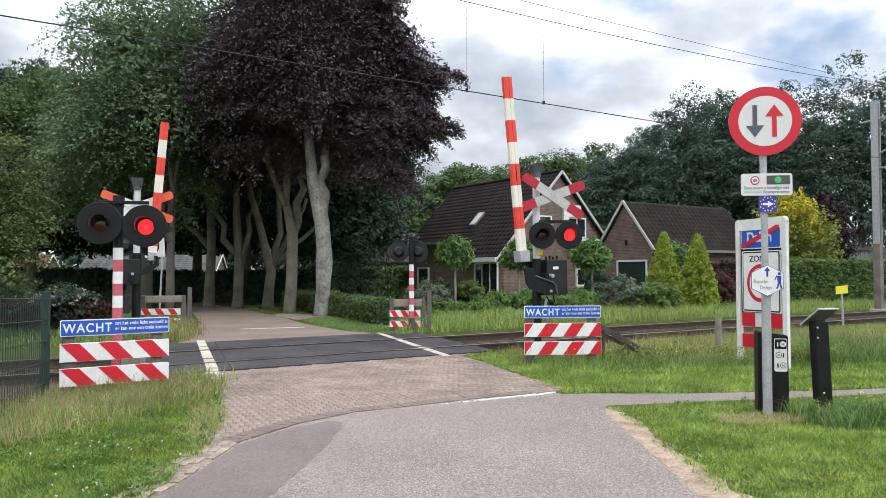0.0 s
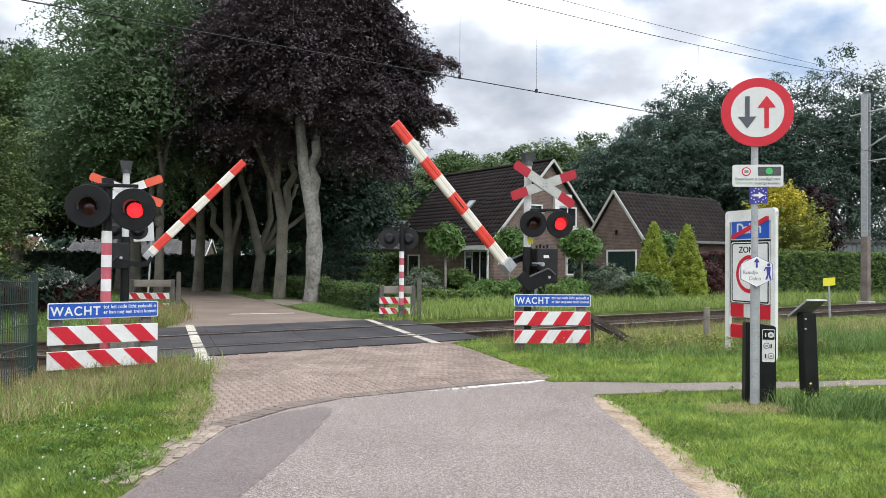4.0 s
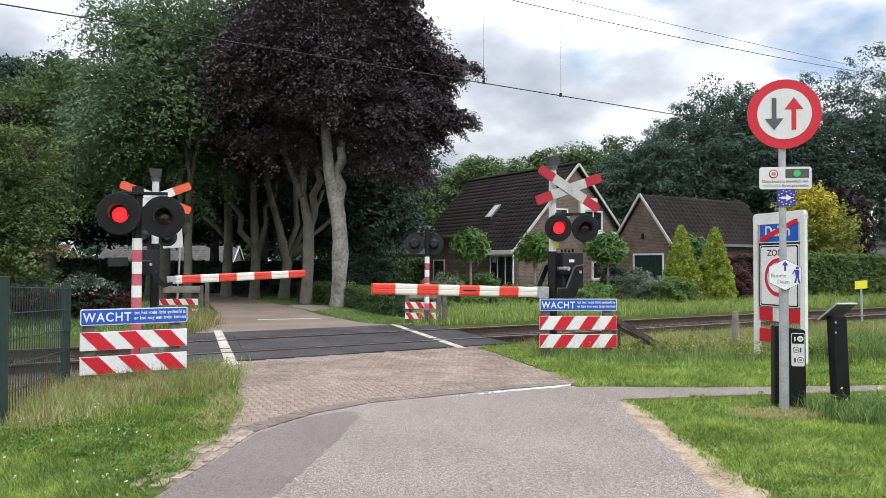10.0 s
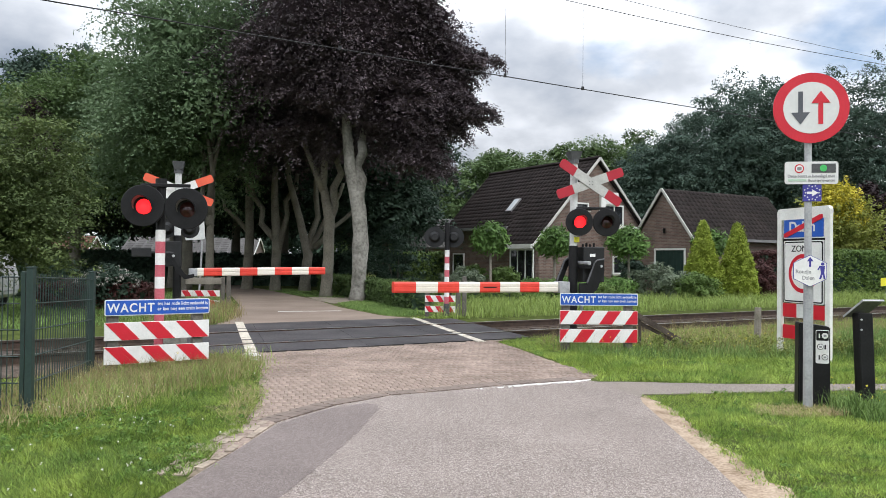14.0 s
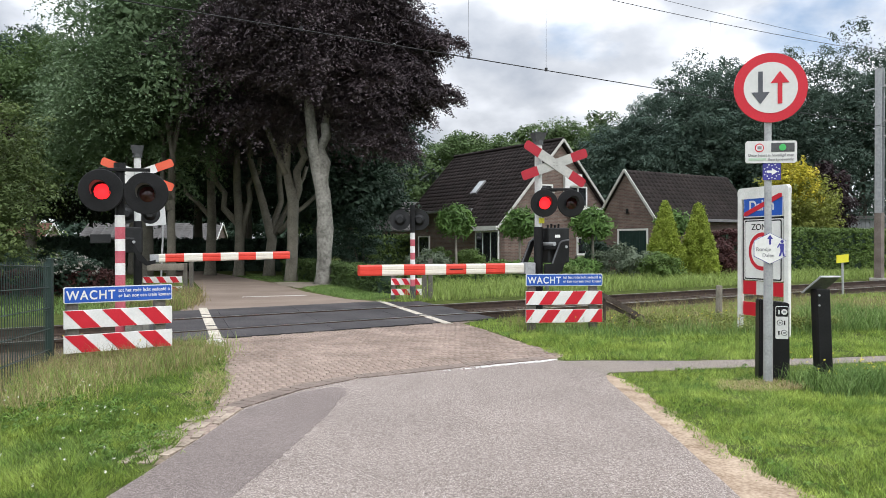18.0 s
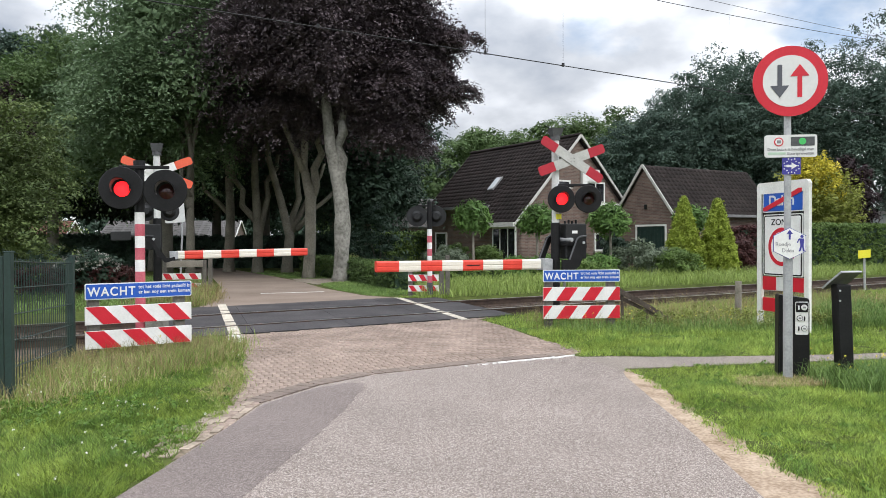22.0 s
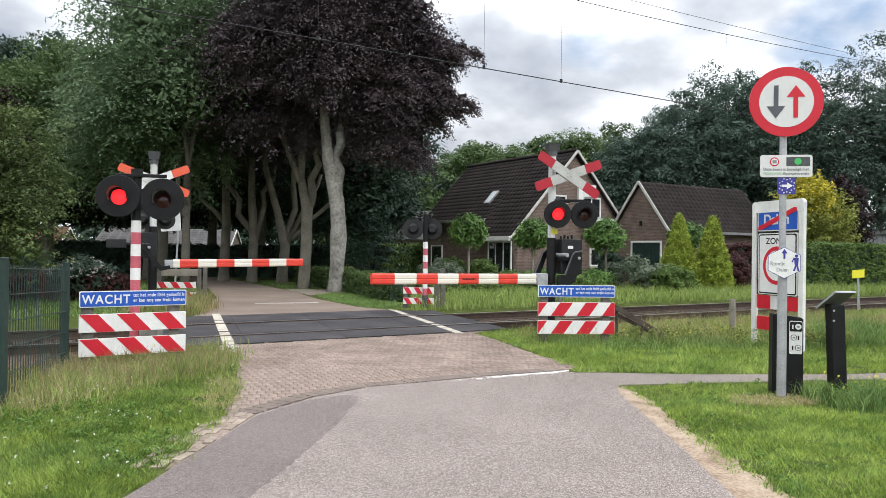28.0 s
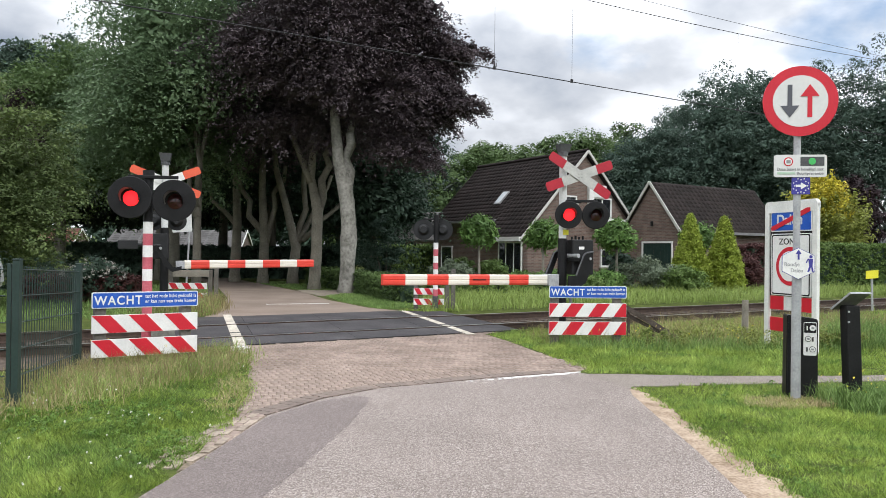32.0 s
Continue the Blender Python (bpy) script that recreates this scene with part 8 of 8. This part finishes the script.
rngf = np.random.default_rng(9)
p = rngf.random((900, 2)) * [5.0, 6.5] + [-6.5, 3.0]
p = p[inside(VERGE_L, p)]
f = np.sin(p[:, 0] * 2.1) * np.sin(p[:, 1] * 1.3 + 1)
p = p[f > 0.0][:150]
q = rngf.random((5200, 2)) * [5.0, 7.0] + [-6.5, 2.6]
q = q[inside(VERGE_L, q)]
q = q[(vnoise(q, 1.1, 31) + 0.5 * vnoise(q, 4.0, 32) > 0.86) & (q[:, 1] < 7.2)][:620]
ob = new("clover", leaf_mesh("clover", np.c_[q, 0.025 + 0.025 * rngf.random(len(q))], 0.025 + 0.03 * rngf.random(len(q)), 24, 0.017, M_HERB, rngf, 0.4, 0.95, 0.1))
tagged(ob, "leafy clover and small weeds in the verge grass", "clover", kind="stuff")
q = rngf.random((900, 2)) * [7.2, 6.5] + [2.3, 2.3]
q = q[inside(VERGE_R, q) & (vnoise(q, 1.3, 33) > 0.55)][:120]
ob = new("clover", leaf_mesh("clover", np.c_[q, 0.02 + 0.02 * rngf.random(len(q))], 0.03 + 0.03 * rngf.random(len(q)), 28, 0.020, M_HERB, rngf, 0.4, 0.95, 0.1))
tagged(ob, "small leafy weeds in the mown grass", "clover", kind="stuff")
q = rngf.random((420, 2)) * [5.2, 1.7] + [2.2, 11.5]
q = q[(q[:, 1] < 11.9 + 0.35 * (q[:, 0] - 1.6)) & (vnoise(q, 1.6, 35) > 0.35)]
q = q[(q[:, 0] > 3.3) | (q[:, 1] > 12.35)]
hgt = 0.05 + 0.19 * rngf.random(len(q))
ob = new("weeds", leaf_mesh("weeds", np.c_[q, hgt], 0.05 + 0.05 * rngf.random(len(q)), 40, 0.034, M_WEED, rngf, 1.3, 0.55, 0.1))
tagged(ob, "yellow-green leafy weeds before the track", "weeds", kind="stuff")
ob = new("clover_flowers", leaf_mesh("clover_flowers", np.c_[p, np.full(len(p), 0.082)], np.full(len(p), 0.006), 10, 0.009, M_CLOVER, rngf, 0.8, 0.9))
tagged(ob, "small white clover flowers in the verge grass", "flowers", kind="stuff")
p = np.r_[rngf.random((45, 2)) * [1.2, 0.5] + [4.0, 7.4], rngf.random((60, 2)) * [4.4, 1.3] + [2.4, 11.6], rngf.random((10, 2)) * [1.6, 1.2] + [-4.6, 9.4]]
ob = new("yellow_flowers", leaf_mesh("yellow_flowers", np.c_[p, 0.10 + 0.2 * rngf.random(len(p))], np.full(len(p), 0.009), 7, 0.013, M_YELLOWFL, rngf, 0.8, 0.9))
tagged(ob, "small yellow wild flowers among the grass", "flowers", kind="stuff")

# ---- small repeated pieces last ----
ballast()
sleepers()
bricks()
edge_strip()


# ---- things that move ----
RIGHT_FALL = [(0, 5.5), (1, 17.0), (2, 26.1), (3, 34.8), (3.5, 39.2), (5.5, 56.2), (6, 60.3), (7, 67.8), (8, 75.3), (9, 82.1), (10, 88.3), (10.4, 89.8), (32, 89.8)]
LEFT_FALL = [(0, 4.6), (1, 16.1), (2, 25.5), (3, 34.2), (3.5, 38.6), (5.5, 55.4), (6, 59.4), (7, 67.2), (8, 74.7), (9, 81.4), (10, 87.2), (10.6, 89.0), (32, 89.0)]


def motions():
    """Both booms come down; the red lamps flash in turn."""
    walk(BOOM_R, [(t, PIV_R @ pose(0, 0, 0, 0, 90 - a, 0)) for t, a in RIGHT_FALL])
    walk(BOOM_L, [(t, PIV_L @ pose(0, 0, 0, 0, a - 90, 0)) for t, a in LEFT_FALL])
    for left, right in LAMPS:
        for lamp, start, stop in ((left, 0.27, 0.675), (right, 0.0, 0.29)):
            home = lamp.matrix_basis.copy()
            out, back = home, home @ Matrix.Translation((0, 0.05, 0))
            changes = []
            t0 = 5.72 - 10 * 0.661
            for k in range(60):
                changes.append((t0 + 0.661 * k + start, True))
                changes.append((t0 + 0.661 * k + stop, False))
            lit = False
            rows = []
            for t, on in changes:
                if t <= 0:
                    lit = on
            rows.append((0.0, out if lit else back))
            for t, on in changes:
                if 1.5 / FPS < t < 32.0 - 1.5 / FPS:
                    f = math.ceil(t * FPS) / FPS
                    rows.append((f - 1 / FPS, back if on else out))
                    rows.append((f, out if on else back))
                    lit = on
            rows.append((32.0, out if lit else back))
            clean = [rows[0]]
            for r in rows[1:]:
                if r[0] > clean[-1][0] + 0.5 / FPS:
                    clean.append(r)
            walk(lamp, clean)


motions()
